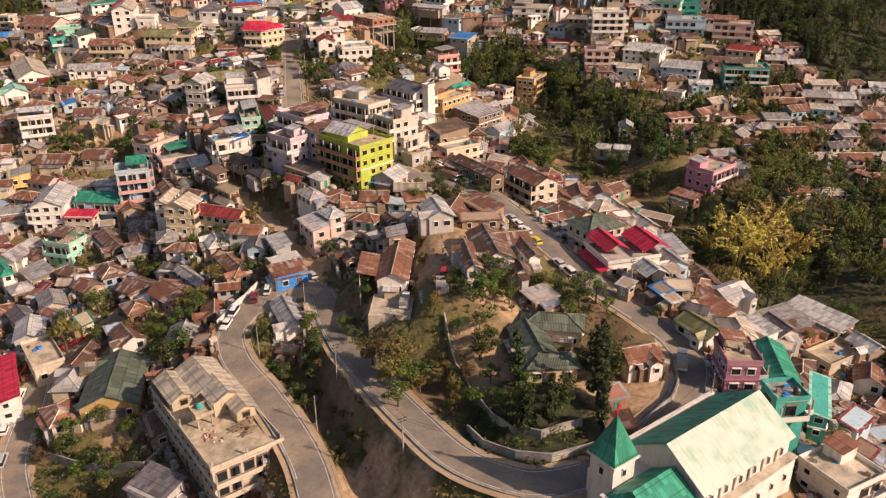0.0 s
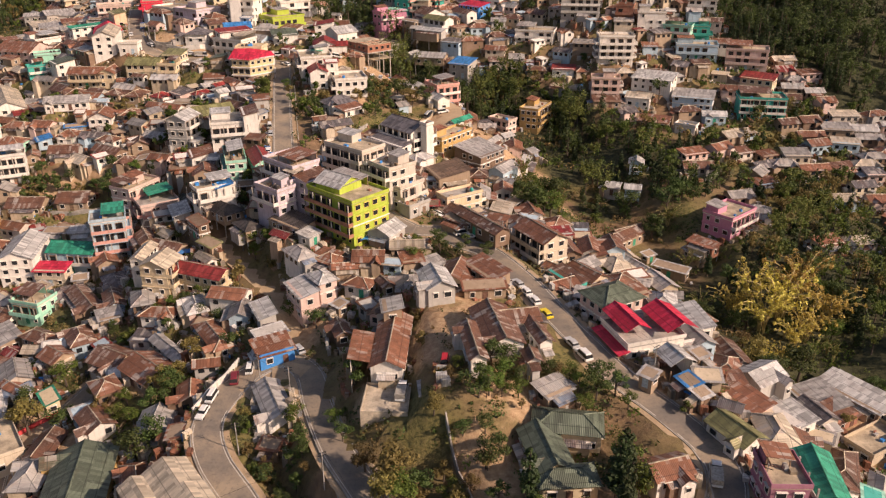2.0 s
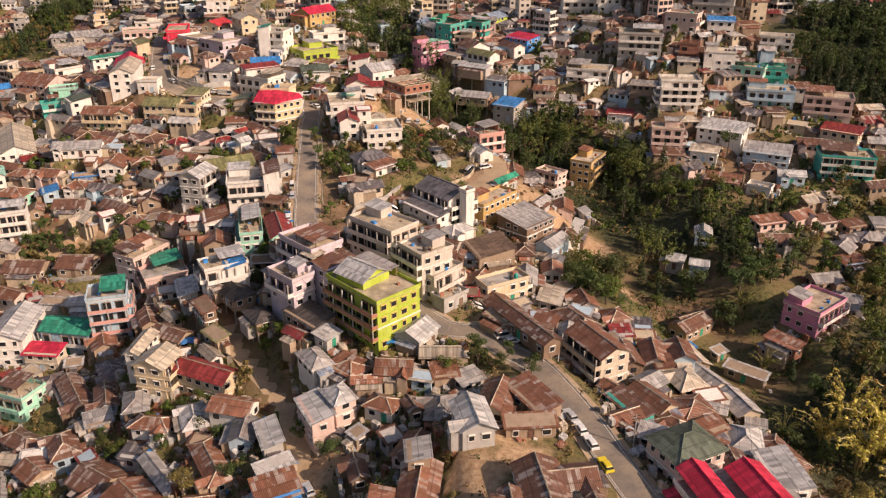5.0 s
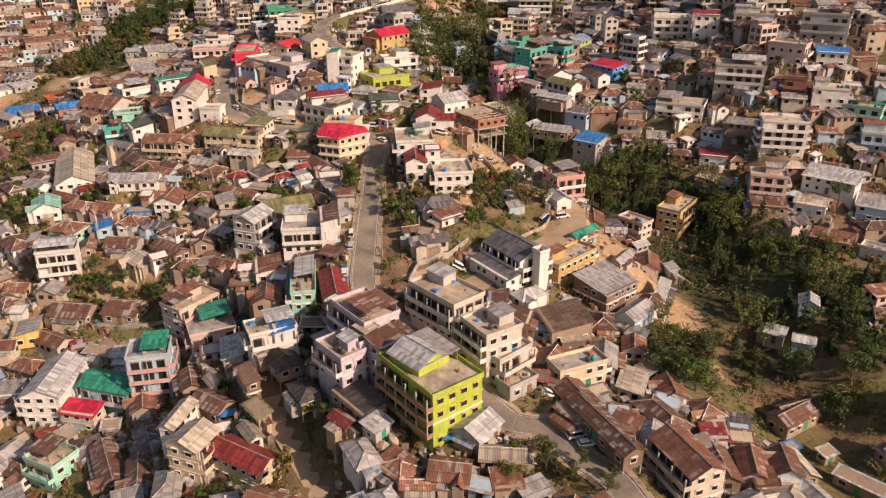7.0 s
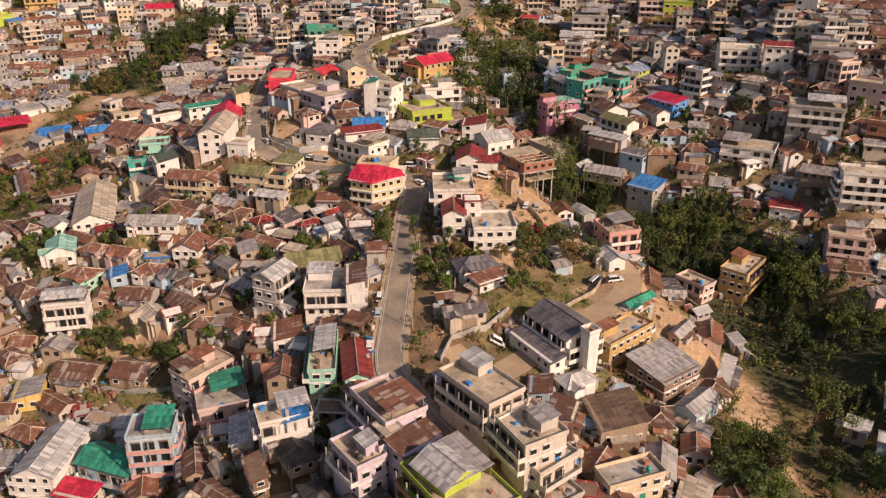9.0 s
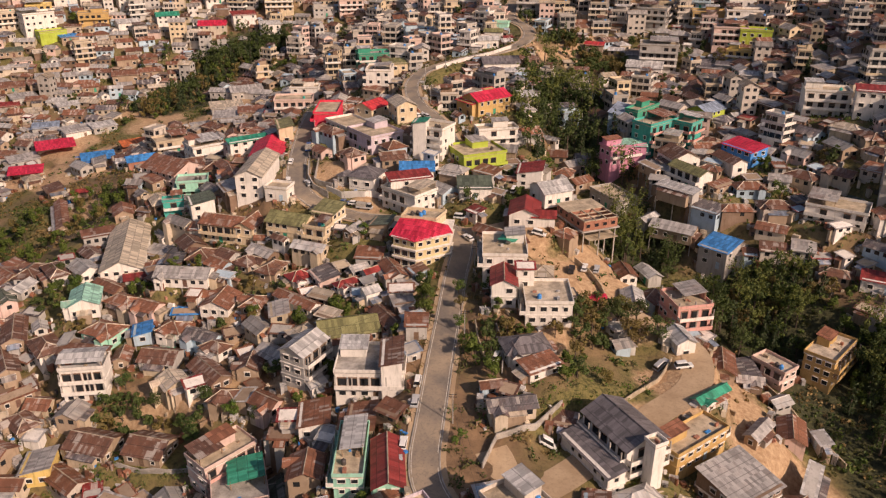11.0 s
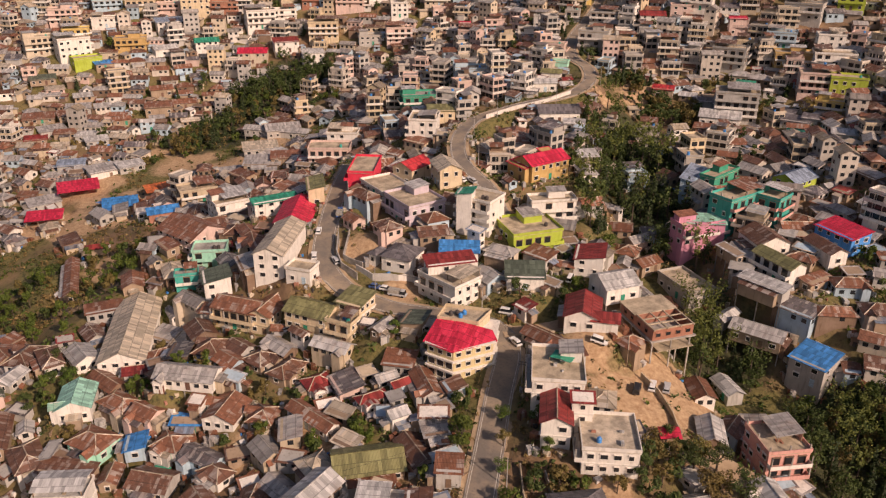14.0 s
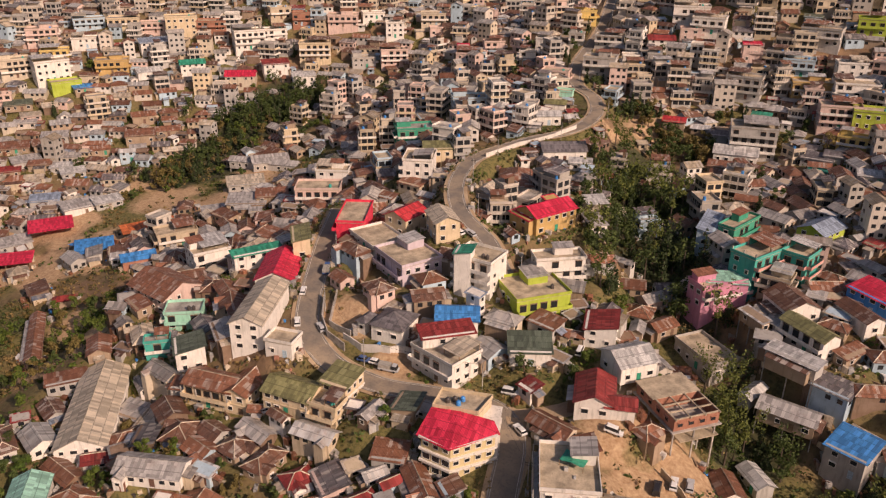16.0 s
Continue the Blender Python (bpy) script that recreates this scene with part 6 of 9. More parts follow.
def church():
    """The church by the road: a nave under a green tin roof, a lower porch and a square tower with a spire."""
    ground_level = 5.2
    root = thing("church", pose(38.8, 94.4, ground_level, 0, 0, 36.1), "white church with a faded green tin roof and a green spire", "church")
    white, green, pale = wall_paint("white"), tin("green", 0.05), pale_green_tin()
    L, A, W, h, t = 12.4, 8.4, 6.6, 9.4, 13.8
    nave = Shape()
    nave.v = [(-A, -W, -9), (L, -W, -9), (L, W, -9), (-A, W, -9), (-A, -W, h), (L, -W, h), (L, W, h), (-A, W, h), (-A, 0, t - 0.2), (L, 0, t - 0.2)]
    nave.f = [(0, 1, 5, 4), (1, 2, 6, 9, 5), (2, 3, 7, 6), (3, 0, 4, 8, 7)]
    nave.m = [0] * 4
    part("nave_wall", nave, white, root)
    # this slope is a paler, streaked green than the opposite one
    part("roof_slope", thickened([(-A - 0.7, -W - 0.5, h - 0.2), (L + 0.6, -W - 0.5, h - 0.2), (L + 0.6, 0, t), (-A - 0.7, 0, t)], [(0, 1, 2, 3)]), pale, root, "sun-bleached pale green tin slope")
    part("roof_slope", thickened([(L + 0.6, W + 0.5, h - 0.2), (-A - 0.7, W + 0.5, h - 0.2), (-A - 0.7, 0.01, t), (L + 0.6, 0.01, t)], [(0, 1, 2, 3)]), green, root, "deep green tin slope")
    gutter = Shape()
    gutter.box(-A - 0.7, L + 0.6, W + 0.9, W + 1.5, h - 1.2, h - 0.2)
    part("parapet", gutter, white, root)
    ledge = Shape()
    ledge.box(-A, L + 0.4, -W - 1.5, -W, h - 3.4, h - 3.1)
    part("aisle_roof", ledge, slab("buff"), root)
    aisle = Shape()
    aisle.box(-A, L + 0.2, -W - 1.3, -W, -9, h - 3.4)
    part("aisle_wall", aisle, white, root)
    for k in range(6):
        x = -6.6 + k * 3.4
        part("buttress", post_mesh(3.2, 0.17), None, root, place=pose(x - 1.6, -W - 0.1, h - 3.3))
        part("window", window_mesh(1.1, 1.9, "white"), None, root, place=pose(x, -W, h - 2.9))
        part("window", window_mesh(1.1, 1.6, "white"), None, root, place=pose(x, -W - 1.3, 2.6))
    porch = Shape()
    porch.box(-L - 6.2, -A, -W + 0.2, 2.1, -9, 8.2)
    part("porch_wall", porch, white, root)
    deck = Shape()
    deck.box(-L - 3.5, -A, 2.1, W + 1.4, -9, 7.6)
    part("side_porch", deck, white, root)
    part("porch_roof", thickened([(-L - 6.5, -W - 0.2, 8.1), (-A - 0.72, -W - 0.2, 8.1), (-A - 0.72, -1.6, 11.0), (-L - 5.2, -1.6, 10.9), (-L - 6.5, 2.2, 8.1), (-A - 0.72, 2.2, 8.1)], [(0, 1, 2, 3), (3, 2, 5, 4), (0, 3, 4)]), green, root)
    rim = Shape()
    rim.box(-L - 7.2, -L - 6.55, -W - 0.3, 2.3, 7.4, 8.6)
    part("porch_parapet", rim, white, root)
    for k in range(3):
        part("window", window_mesh(1.4, 1.2, "white"), None, root, place=pose(-L - 6.2, 0.4 - 2.4 * k, 4.6, 0, 0, -90))
    tower = Shape()
    cx, cy, r = -L - 2.3, 4.6, 2.2
    tower.box(cx - r, cx + r, cy - r, cy + r, -9, 11.6)
    tower = part("tower", tower, white, root)
    for k in range(4):
        part("window", window_mesh(1.0, 1.6, "white"), None, tower, place=pose(cx, cy, 9.2) @ pose(0, 0, 0, 0, 0, 90 * k) @ pose(0, -r, 0))
    rim = Shape()
    rim.box(cx - r - 0.45, cx + r + 0.45, cy - r - 0.45, cy + r + 0.45, 11.6, 12.0)
    part("cornice", rim, white, tower)
    spire = Shape()
    e = r + 0.3
    spire.v = [(cx + a * e, cy + b * e, 12.0) for a, b in ((-1, -1), (1, -1), (1, 1), (-1, 1))] + [(cx, cy, 18.6)]
    spire.f = [(0, 1, 4), (1, 2, 4), (2, 3, 4), (3, 0, 4), (3, 2, 1, 0)]
    spire.m = [0] * 5
    part("spire", spire, green, tower)
    cross = Shape()
    cross.box(cx - 0.09, cx + 0.09, cy - 0.09, cy + 0.09, 18.4, 20.4)
    cross.box(cx - 0.6, cx + 0.6, cy - 0.085, cy + 0.085, 19.5, 19.68)
    part("cross", cross, plain("red_cross", (0.5, 0.02, 0.03), 0.5), tower, "red metal cross")


def pale_green_tin():
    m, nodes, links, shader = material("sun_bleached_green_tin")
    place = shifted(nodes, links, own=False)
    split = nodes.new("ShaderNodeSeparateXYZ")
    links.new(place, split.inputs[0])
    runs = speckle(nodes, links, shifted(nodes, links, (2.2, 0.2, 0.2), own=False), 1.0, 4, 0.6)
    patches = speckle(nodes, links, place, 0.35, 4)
    mottled = mixed(nodes, links, (0.30, 0.47, 0.36), (0.62, 0.62, 0.52), ramp(nodes, links, patches, 0.3, 0.55))
    links.new(mixed(nodes, links, mottled, (0.10, 0.36, 0.26), ramp(nodes, links, runs, 0.55, 0.75, 0, 0.6)), shader.inputs["Base Color"])
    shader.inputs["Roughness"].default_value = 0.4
    wave = nodes.new("ShaderNodeMath")
    wave.operation = "SINE"
    times = nodes.new("ShaderNodeMath")
    times.operation = "MULTIPLY"
    times.inputs[1].default_value = 2 * math.pi / 0.9
    links.new(split.outputs[0], times.inputs[0])
    links.new(times.outputs[0], wave.inputs[0])
    bumped(nodes, links, shader, wave.outputs[0], 0.4, 0.1)
    return m


church()


def prism(points, z0, z1):
    """An upright block over a many-cornered plan."""
    return lofted([[(x, y, z0) for x, y in points], [(x, y, z1) for x, y in points]])


def widened(points, out):
    """The plan with every corner moved outward."""
    cx, cy = sum(p[0] for p in points) / len(points), sum(p[1] for p in points) / len(points)
    return [(x + (x - cx) / math.hypot(x - cx, y - cy) * out * 1.3, y + (y - cy) / math.hypot(x - cx, y - cy) * out * 1.3) for x, y in points]


def corner_house():
    """The cream house at the bend: a blunt front corner, a skirt of crimson tin and a deck with tanks behind."""
    root = thing("apartment_building", pose(-72.5, 331.5, 27.0), "cream three-storey corner building with white bands and a crimson tin roof", "building", "houses of the hill town")
    plan = [(-6.6, -6.3), (0.6, -7.8), (8.0, -0.6), (6.4, 9.0), (-7.0, 7.6)]
    part("wall", prism(plan, -3.0, 11.6), wall_paint("straw"), root)
    for k in (2.4, 5.4, 8.4, 11.4):
        part("floor_band", prism(widened(plan, 0.5), k, k + 0.42), wall_paint("white"), root)
    edge = [(*p, 11.7) for p in widened(plan[:3], 0.9)]
    ridge = [(-6.9, 0.6, 14.3), (-0.4, 1.4, 14.3), (6.9, 2.4, 13.0)]
    part("roof", thickened(edge + ridge, [(0, 1, 4, 3), (1, 2, 5, 4)]), tin("crimson", 0.05), root, "crimson tin skirt roof")
    part("upper_wall", prism([(-6.5, 0.9), (3.2, 1.8), (4.4, 8.6), (-6.7, 7.4)], 11.82, 14.0), wall_paint("cream"), root)
    part("deck", prism([(-6.8, 0.75), (3.5, 1.7), (4.7, 8.9), (-7.0, 7.7)], 14.0, 14.2), slab("tan"), root)
    corners = [(-6.8, 0.75), (3.5, 1.7), (4.7, 8.9), (-7.0, 7.7)]
    for (ax, ay), (bx, by) in zip(corners, corners[1:] + corners[:1]):
        rail = Shape()
        rail.box(0.1, math.hypot(bx - ax, by - ay) - 0.1, 0.0, 0.14, 0.0, 0.8)
        part("parapet", rail, wall_paint("cream"), root, place=pose(ax, ay, 14.204, 0, 0, math.degrees(math.atan2(by - ay, bx - ax))))
    for a, b in zip(plan[:3], plan[1:3] + plan[3:4]):
        spin, run = math.degrees(math.atan2(b[1] - a[1], b[0] - a[0])), math.hypot(b[0] - a[0], b[1] - a[1])
        n = int(run / 2.3)
        for floor in range(4):
            for k in range(n):
                wide = floor == 0 or (a == plan[0] and floor < 3)
                part("window", window_mesh(2.0 if wide else 1.4, 1.9 if wide else 1.3, "white"), None, root, place=pose(*a, floor * 3.0 - 0.2 if floor else 0.2, 0, 0, spin) @ pose((k + 0.5) * run / n, 0, 0.35 if wide else 0.8))
    for x, y, tint in ((-1.6, 3.4, "sky"), (-2.9, 4.6, "dark"), (-1.2, 5.2, "sky"), (-4.2, 3.6, "dark")):
        tank = thing("water_tank", pose(-72.5 + x, 331.5 + y, 41.2), "%s plastic water tank on a roof deck" % ("blue" if tint == "sky" else "black"), "water tank", "roof tanks")
        part("body", tank_mesh(tint), None, tank)
    PLACED.append((-72.5, 331.5, 15, 15, 0))


def brick_shell():
    """An unfinished brick storey on stilts, half of it an open frame of beams."""
    w, d, z = 15.5, 11.5, 36.2
    root = thing("unfinished_building", pose(-29.4, 358.6, z, 0, 0, -52), "unfinished brick house on concrete stilts with open roof beams", "building", "houses of the hill town")
    floor = Shape()
    floor.box(-w / 2 - 0.6, w / 2 + 0.6, -d / 2 - 0.6, d / 2 + 0.6, -0.3, 0)
    part("floor_slab", floor, slab("concrete"), root)
    low = Shape()
    low.box(-w / 2 + 1.5, w / 2 + 0.4, -d / 2 + 2, d / 2 + 0.4, -3.3, -3.05)
    part("floor_slab", low, slab("tan"), root)
    for a, b, c, e in ((-w / 2, w / 2, -d / 2, -d / 2 + 0.25), (-w / 2, w / 2, d / 2 - 0.25, d / 2), (-w / 2, -w / 2 + 0.25, -d / 2 + 0.25, d / 2 - 0.25), (w / 2 - 0.25, w / 2, -d / 2 + 0.25, d / 2 - 0.25), (-0.6, -0.35, -d / 2 + 0.25, d / 2 - 0.25)):
        wall = Shape()
        wall.box(a, b, c, e, 0.004, 2.9)
        part("wall", wall, wall_paint("brick"), root)
    lid = Shape()
    lid.box(-w / 2 - 0.5, -0.4, -d / 2 - 0.5, d / 2 + 0.5, 2.9, 3.12)
    part("roof_slab", lid, slab("tan"), root)
    for k in range(4):
        beam = Shape()
        beam.box(-0.4 + 0.004, w / 2 + 0.4, -0.16, 0.16, 2.9, 3.2)
        part("beam", beam, slab("tan"), root, place=pose(0, -d / 2 + 0.16 + k * (d - 0.32) / 3, 0.004))
    for k in range(3):
        beam = Shape()
        beam.box(-0.16, 0.16, -d / 2 + 0.33, d / 2 - 0.33, 2.9, 3.16)
        part("beam", beam, slab("tan"), root, place=pose(2.4 + k * 2.6, 0, -0.004))
    for k in range(4):
        part("window", window_mesh(1.5, 1.3, "brick"), None, root, place=pose(w / 2, 0, 0.8, 0, 0, 90) @ pose(-4.2 + 2.8 * k, 0, 0))
        part("window", window_mesh(1.5, 1.3, "brick"), None, root, place=pose(-5.4 + 3.4 * k, -d / 2, 0.8))
    m = root.matrix_basis
    for a in (-1, -0.33, 0.33, 1):
        for b in (-1, 0, 1):
            foot = m @ Vector((a * (w / 2 - 0.4), b * (d / 2 - 0.4), 0))
            drop = z - ground_at(foot.x, foot.y) + 0.6
            if drop > 0.5:
                part("stilt", post_mesh(drop - 0.3, 0.16), None, root, place=pose(a * (w / 2 - 0.4), b * (d / 2 - 0.4), -0.3 - drop))
    PLACED.append((-29.4, 358.6, w, d, -52))


corner_house()
brick_shell()


# ---- the rest of the town: small houses between and beyond ----
OPEN = [(-8.9, 303.9, 6), (-14, 292.1, 6), (-0.7, 296.8, 6), (13.1, 330, 6), (30, 141, 7), (24, 147, 6), (27, 135, 6), (-38, 160, 6), (-30, 332, 8), (-20, 338, 8), (-112, 366, 7), (-97, 353, 6), (-86, 349, 5), (-75, 352, 4), (-58, 356, 4), (-44, 345, 7), (-36, 342, 7), (-42, 334, 5), (-8, 219, 4), (28, 293, 7), (15, 293, 6), (34, 285, 7), (-47, 296, 5), (-41, 285, 6), (-34, 291, 7), (-16, 148, 5), (1, 169, 6), (2, 154, 5), (-5, 137, 6), (37, 129, 5), (38, 117, 5), (-14, 105, 7), (-23, 117, 7), (-77, 153, 5), (-64, 130, 8), (-86, 136, 5), (-31, 177, 4), (-126, 269, 8), (-100, 330, 5), (-120, 352, 5), (-128, 343, 4), (0, 205, 5), (-24, 228, 5), (52, 283, 10), (62, 291, 6), (40, 240, 5), (-212, 420, 8), (-280, 428, 6), (-96, 330, 4), (-110, 328, 4), (-267, 466, 9), (-244, 464, 9), (-218, 464, 9), (-259, 446, 9), (-271, 434, 9), (-215, 483, 9), (-267, 417, 9), (-204, 318, 9), (-190, 325, 9), (-230, 347, 12), (-236, 363, 11), (-192, 340, 9), (-267, 372, 10), (-195, 352, 8), (-16, 547, 9), (-55, 533, 10),(52, 336, 12), (55, 305, 14), (66, 312, 11), (70, 278, 13), (80, 262, 12), (64, 258, 12), (78, 232, 12), (89, 217, 12), (24, 355, 14), (10, 355, 11), (100, 238, 8),
    (-1, 163, 9), (3, 168, 9), (0, 180, 6), (10, 166, 9), (18, 160, 8), (0, 152, 6), (22, 288, 10), (30, 286, 9), (36, 262, 8), (30, 295, 8), (-117, 368, 8), (-200, 355, 10),   # x, y, radius: yards, bare slopes, thickets and terraces without houses
    (10, 150, 13), (-12, 143, 9), (-8, 128, 12), (22, 108, 14), (10, 112, 12), (-20, 115, 14), (-70, 118, 16), (-38, 122, 16), (50, 255, 26), (42, 285, 18), (42, 318, 16),
    (20, 345, 14), (-12, 370, 18), (-30, 400, 14), (-42, 437, 16), (-50, 470, 16), (-44, 515, 14), (80, 205, 22), (84, 180, 24), (106, 172, 17), (90, 162, 9),
    (-25, 290, 14), (-40, 298, 10), (-28, 310, 8), (-8, 355, 10), (28, 262, 10), (-128, 265, 11), (-110, 258, 9), (-265, 415, 16), (-250, 440, 20), (-225, 470, 24), (-255, 480, 20), (-200, 480, 14),
    (-235, 395, 10), (-215, 380, 14), (-200, 365, 10), (-232, 340, 14), (-220, 320, 12), (-75, 520, 12), (-60, 500, 12), (-60, 530, 14), (-118, 372, 7), (-90, 352, 6), (-170, 300, 10),
    (160, 393, 36), (185, 350, 32), (150, 375, 16), (135, 408, 14), (-64, 260, 5), (-18, 300, 9), (15, 310, 9), (-100, 205, 8), (-60, 165, 8), (37, 90, 17), (-11, 146, 9), (4, 130, 10), (7, 121, 10), (24, 112, 12), (20, 122, 13), (30, 130, 8), (10, 137, 8), (-32, 338, 9), (-24, 345, 8), (-258, 531, 15), (-245, 550, 15), (-236, 565, 13), (-268, 566, 12), (-220, 538, 11), (-253, 500, 13), (-246, 517, 12), (-225, 482, 12), (-210, 490, 10), (-248, 458, 12), (-218, 452, 11), (3, 300, 8), (-50, 365, 7), (130, 140, 16), (-62, 420, 9), (-66, 445, 10), (-72, 480, 9), (-66, 508, 9), (-52, 400, 8), (140, 165, 30), (60, 235, 14), (105, 200, 20), (-190, 500, 14)]
KEEP = ((APRON, 0.5), (MAIN_ROAD, 3.2), (UPPER_ROAD, 3.2), (HAIRPIN, 4), (LOW_ROAD, 3), (FOOT_ROAD, 2), (SIDE_LANE, 3), (TOP_LANE, 2))


def free_of_roads(x, y, r):
    a, b = np.array([x]), np.array([y])
    return all(along(a, b, line)[0][0] > half + r + gap for (half, fall, line), gap in KEEP)


CELLS = {}


def claim(x, y, w, d, turn):
    reach = math.hypot(w, d) / 2 + 3
    for i in range(int((x - reach) // 12), int((x + reach) // 12) + 1):
        for j in range(int((y - reach) // 12), int((y + reach) // 12) + 1):
            CELLS.setdefault((i, j), []).append((x, y, w, d, math.cos(radians(turn)), math.sin(radians(turn))))


def fits(x, y, r):
    """Whether a round of radius r is clear of all houses."""
    for px, py, pw, pd, c, s in CELLS.get((int(x // 12), int(y // 12)), ()):
        dx, dy = x - px, y - py
        u, v = abs(dx * c + dy * s) - pw / 2, abs(dy * c - dx * s) - pd / 2
        if math.hypot(max(u, 0), max(v, 0)) < r:
            return False
    return True


for spot in PLACED:
    claim(*spot)
claim(38.8, 94.4, 40, 17, 36)


class Crowd:
    """Many small houses in one mesh: walls, roofs and windows, with a material for each colour."""

    def __init__(self):
        self.shape, self.mats, self.number, self.local = Shape(), [], {}, []

    def mat(self, m):
        if m.name not in self.number:
            self.number[m.name] = len(self.mats)
            self.mats.append(m)
        return self.number[m.name]

    def add(self, shape, mat, m):
        n, s = len(self.shape.v), self.shape
        shift = (m.translation.x * 3.7, m.translation.y * 2.3, 0)
        s.v += [tuple(m @ Vector(p)) for p in shape.v]
        self.local += [(a + shift[0], b + shift[1], c) for a, b, c in shape.local or shape.v]
        s.f += [tuple(n + i for i in f) for f in shape.f]
        s.m += [self.mat(mat)] * len(shape.f)

    def house(self, rng, x, y, turn, w, d, h, kind, wall, roof):
        m = pose(x, y, ground_at(x, y), 0, 0, turn)
        low = min(ground_at(*(m @ Vector((a * w / 2, b * d / 2, 0))).xy) for a in (-1, 1) for b in (-1, 1)) - m.translation.z - 0.6
        self.add(wall_shape(kind, w, d, min(low, -0.4), h), wall_paint(wall), m)
        floors = max(1, round(h / 2.9))
        wrap = kind == "f" and rng.random() < 0.85
        if kind == "f":
            deck = Shape()
            deck.box(-w / 2 - 0.25, w / 2 + 0.25, -d / 2 - 0.25, d / 2 + 0.25, h, h + 0.18)
            self.add(deck, slab(roof if roof in ("tan", "concrete", "grey", "buff") else "concrete"), m)
            rim = Shape()
            rim.ring(-w / 2 - 0.2, w / 2 + 0.2, -d / 2 - 0.2, d / 2 + 0.2, h + 0.18, h + 0.95, 0.18)
            self.add(rim, wall_paint(wall), m)
            sheet = tin(rng.choice(("rust", "rust", "brown", "tin", "silver", "brown", "buff", "slate")), 0.5)
            if rng.random() < 0.6:
                a0, a1 = sorted((rng.choice((-w / 2, -w / 4)), rng.choice((w / 4, w / 2))))
                b0 = rng.uniform(-d / 2, 0)
                room = Shape()
                room.box(a0 + 0.4, a1 - 0.4, b0 + 1.6, d / 2 - 0.3, h + 0.18, h + 2.5)
                self.add(room, wall_paint(rng.choice((wall, "mud", "timber", "grey"))), m)
                self.add(thickened([(a0, b0, h + 2.3), (a1, b0, h + 2.3), (a1, d / 2, h + 2.9), (a0, d / 2, h + 2.9)], [(0, 1, 2, 3)]), sheet, m)
            if rng.random() < 0.45:
                tank = Shape()
                tank.beam((w / 4, -d / 4, h + 0.18), (w / 4, -d / 4, h + 1.5), 0.6, 0, 10, 0.5)
                self.add(tank, plain("plastic_tank_" + "sky", COLOURS["sky"], 0.4), m)
            for k in range(1, floors):
                out = 0.95 if wrap else 0.3
                band = Shape()
                band.ring(-w / 2 - out, w / 2 + out, -d / 2 - out, d / 2 + out, k * h / floors - 0.15, k * h / floors + 0.02, out + 0.02)
                self.add(band, wall_paint(wall), m)
                if wrap:
                    rail = Shape()
                    rail.ring(-w / 2 - out, w / 2 + out, -d / 2 - out, d / 2 + out, k * h / floors + 0.024, k * h / floors + 0.85, 0.1)
                    self.add(rail, wall_paint(rng.choice((wall, wall, "white", "chalk", "cream"))), m)
                    posts = Shape()
                    for a in (-1, -0.33, 0.33, 1):
                        posts.box(a * (w / 2 + out - 0.2) - 0.1, a * (w / 2 + out - 0.2) + 0.1, -d / 2 - out + 0.1, -d / 2 - out + 0.3, k * h / floors + 0.02, (k + 1) * h / floors - 0.15)
                    self.add(posts, slab("concrete"), m)
        else:
            slopes = roof_faces(kind, w, d, h)
            self.add(thickened(*slopes, swap=d > w and kind in "gh"), tin(roof, 0.75 if roof in ("rust", "brown") else 0.4), m)
            if kind in "gh" and y < 430:
                cap = Shape()
                v = slopes[0]
                for i, j in [(4, 5)] + ([(0, 4), (3, 4), (1, 5), (2, 5)] if kind == "h" else []):
                    cap.beam(Vector(v[i]) + Vector((0, 0, 0.03)), Vector(v[j]) + Vector((0, 0, 0.03)), 0.13, 0, 4)
                self.add(cap, tin("buff", 0.3) if roof in ("rust", "brown", "maroon") else tin(roof, 0.4), m)
                if w > 6 and d < w and rng.random() < 0.6:
                    pw, out = rng.uniform(2.4, 3.4), rng.uniform(1.2, 2.2)
                    cx, y0, rise = rng.choice((-1, 1)) * (w / 2 - pw / 2 - 0.3), -d / 2 - out, 0.2 * min(w, d)
                    box = Shape()
                    box.box(cx - pw / 2 + 0.25, cx + pw / 2 - 0.25, y0 + 0.01, -d / 2, min(low, -0.4), h - 0.15)
                    self.add(box, wall_paint(wall), m)
                    self.add(thickened([(cx - pw / 2, y0 - 0.3, h - 0.3), (cx + pw / 2, y0 - 0.3, h - 0.3), (cx + pw / 2, -0.9, h - 0.1), (cx - pw / 2, -0.9, h - 0.1), (cx, y0 - 0.3, h + rise * 0.75), (cx, -0.1, h + rise * 0.8)], [(0, 4, 5, 3), (4, 1, 2, 5)]), tin(roof, 0.5), m)
        for k in range(4):
            if math.cos(radians(turn + (0, 90, 180, 270)[k])) < -0.35:
                continue
            (px, py, spin), length = wall_side(k, w, d)
            n = max(1, int(length / 2.4))
            for floor in range(floors):
                for i in range(n):
                    if rng.random() < 0.15:
                        continue
                    pane, a = Shape(), (i + 0.5 - n / 2) * (length - 0.5) / n
                    half, top = (1.05, 2.4) if kind == "f" else (0.65, 2.1)
                    pane.box(a - half, a + half, -0.06, 0.02, 0.7 if kind == "f" else 0.9, top, 0, False)
                    self.add(pane, glass(), m @ pose(px, py, floor * h / floors, 0, 0, spin))
        PLACED.append((x, y, w, d, turn))
        claim(x, y, w, d, turn)
        for _ in range(rng.choice((0, 1, 1, 2)) if kind != "f" else rng.choice((0, 0, 1))):
            self.lean_to(rng, m, w, d, h, low)

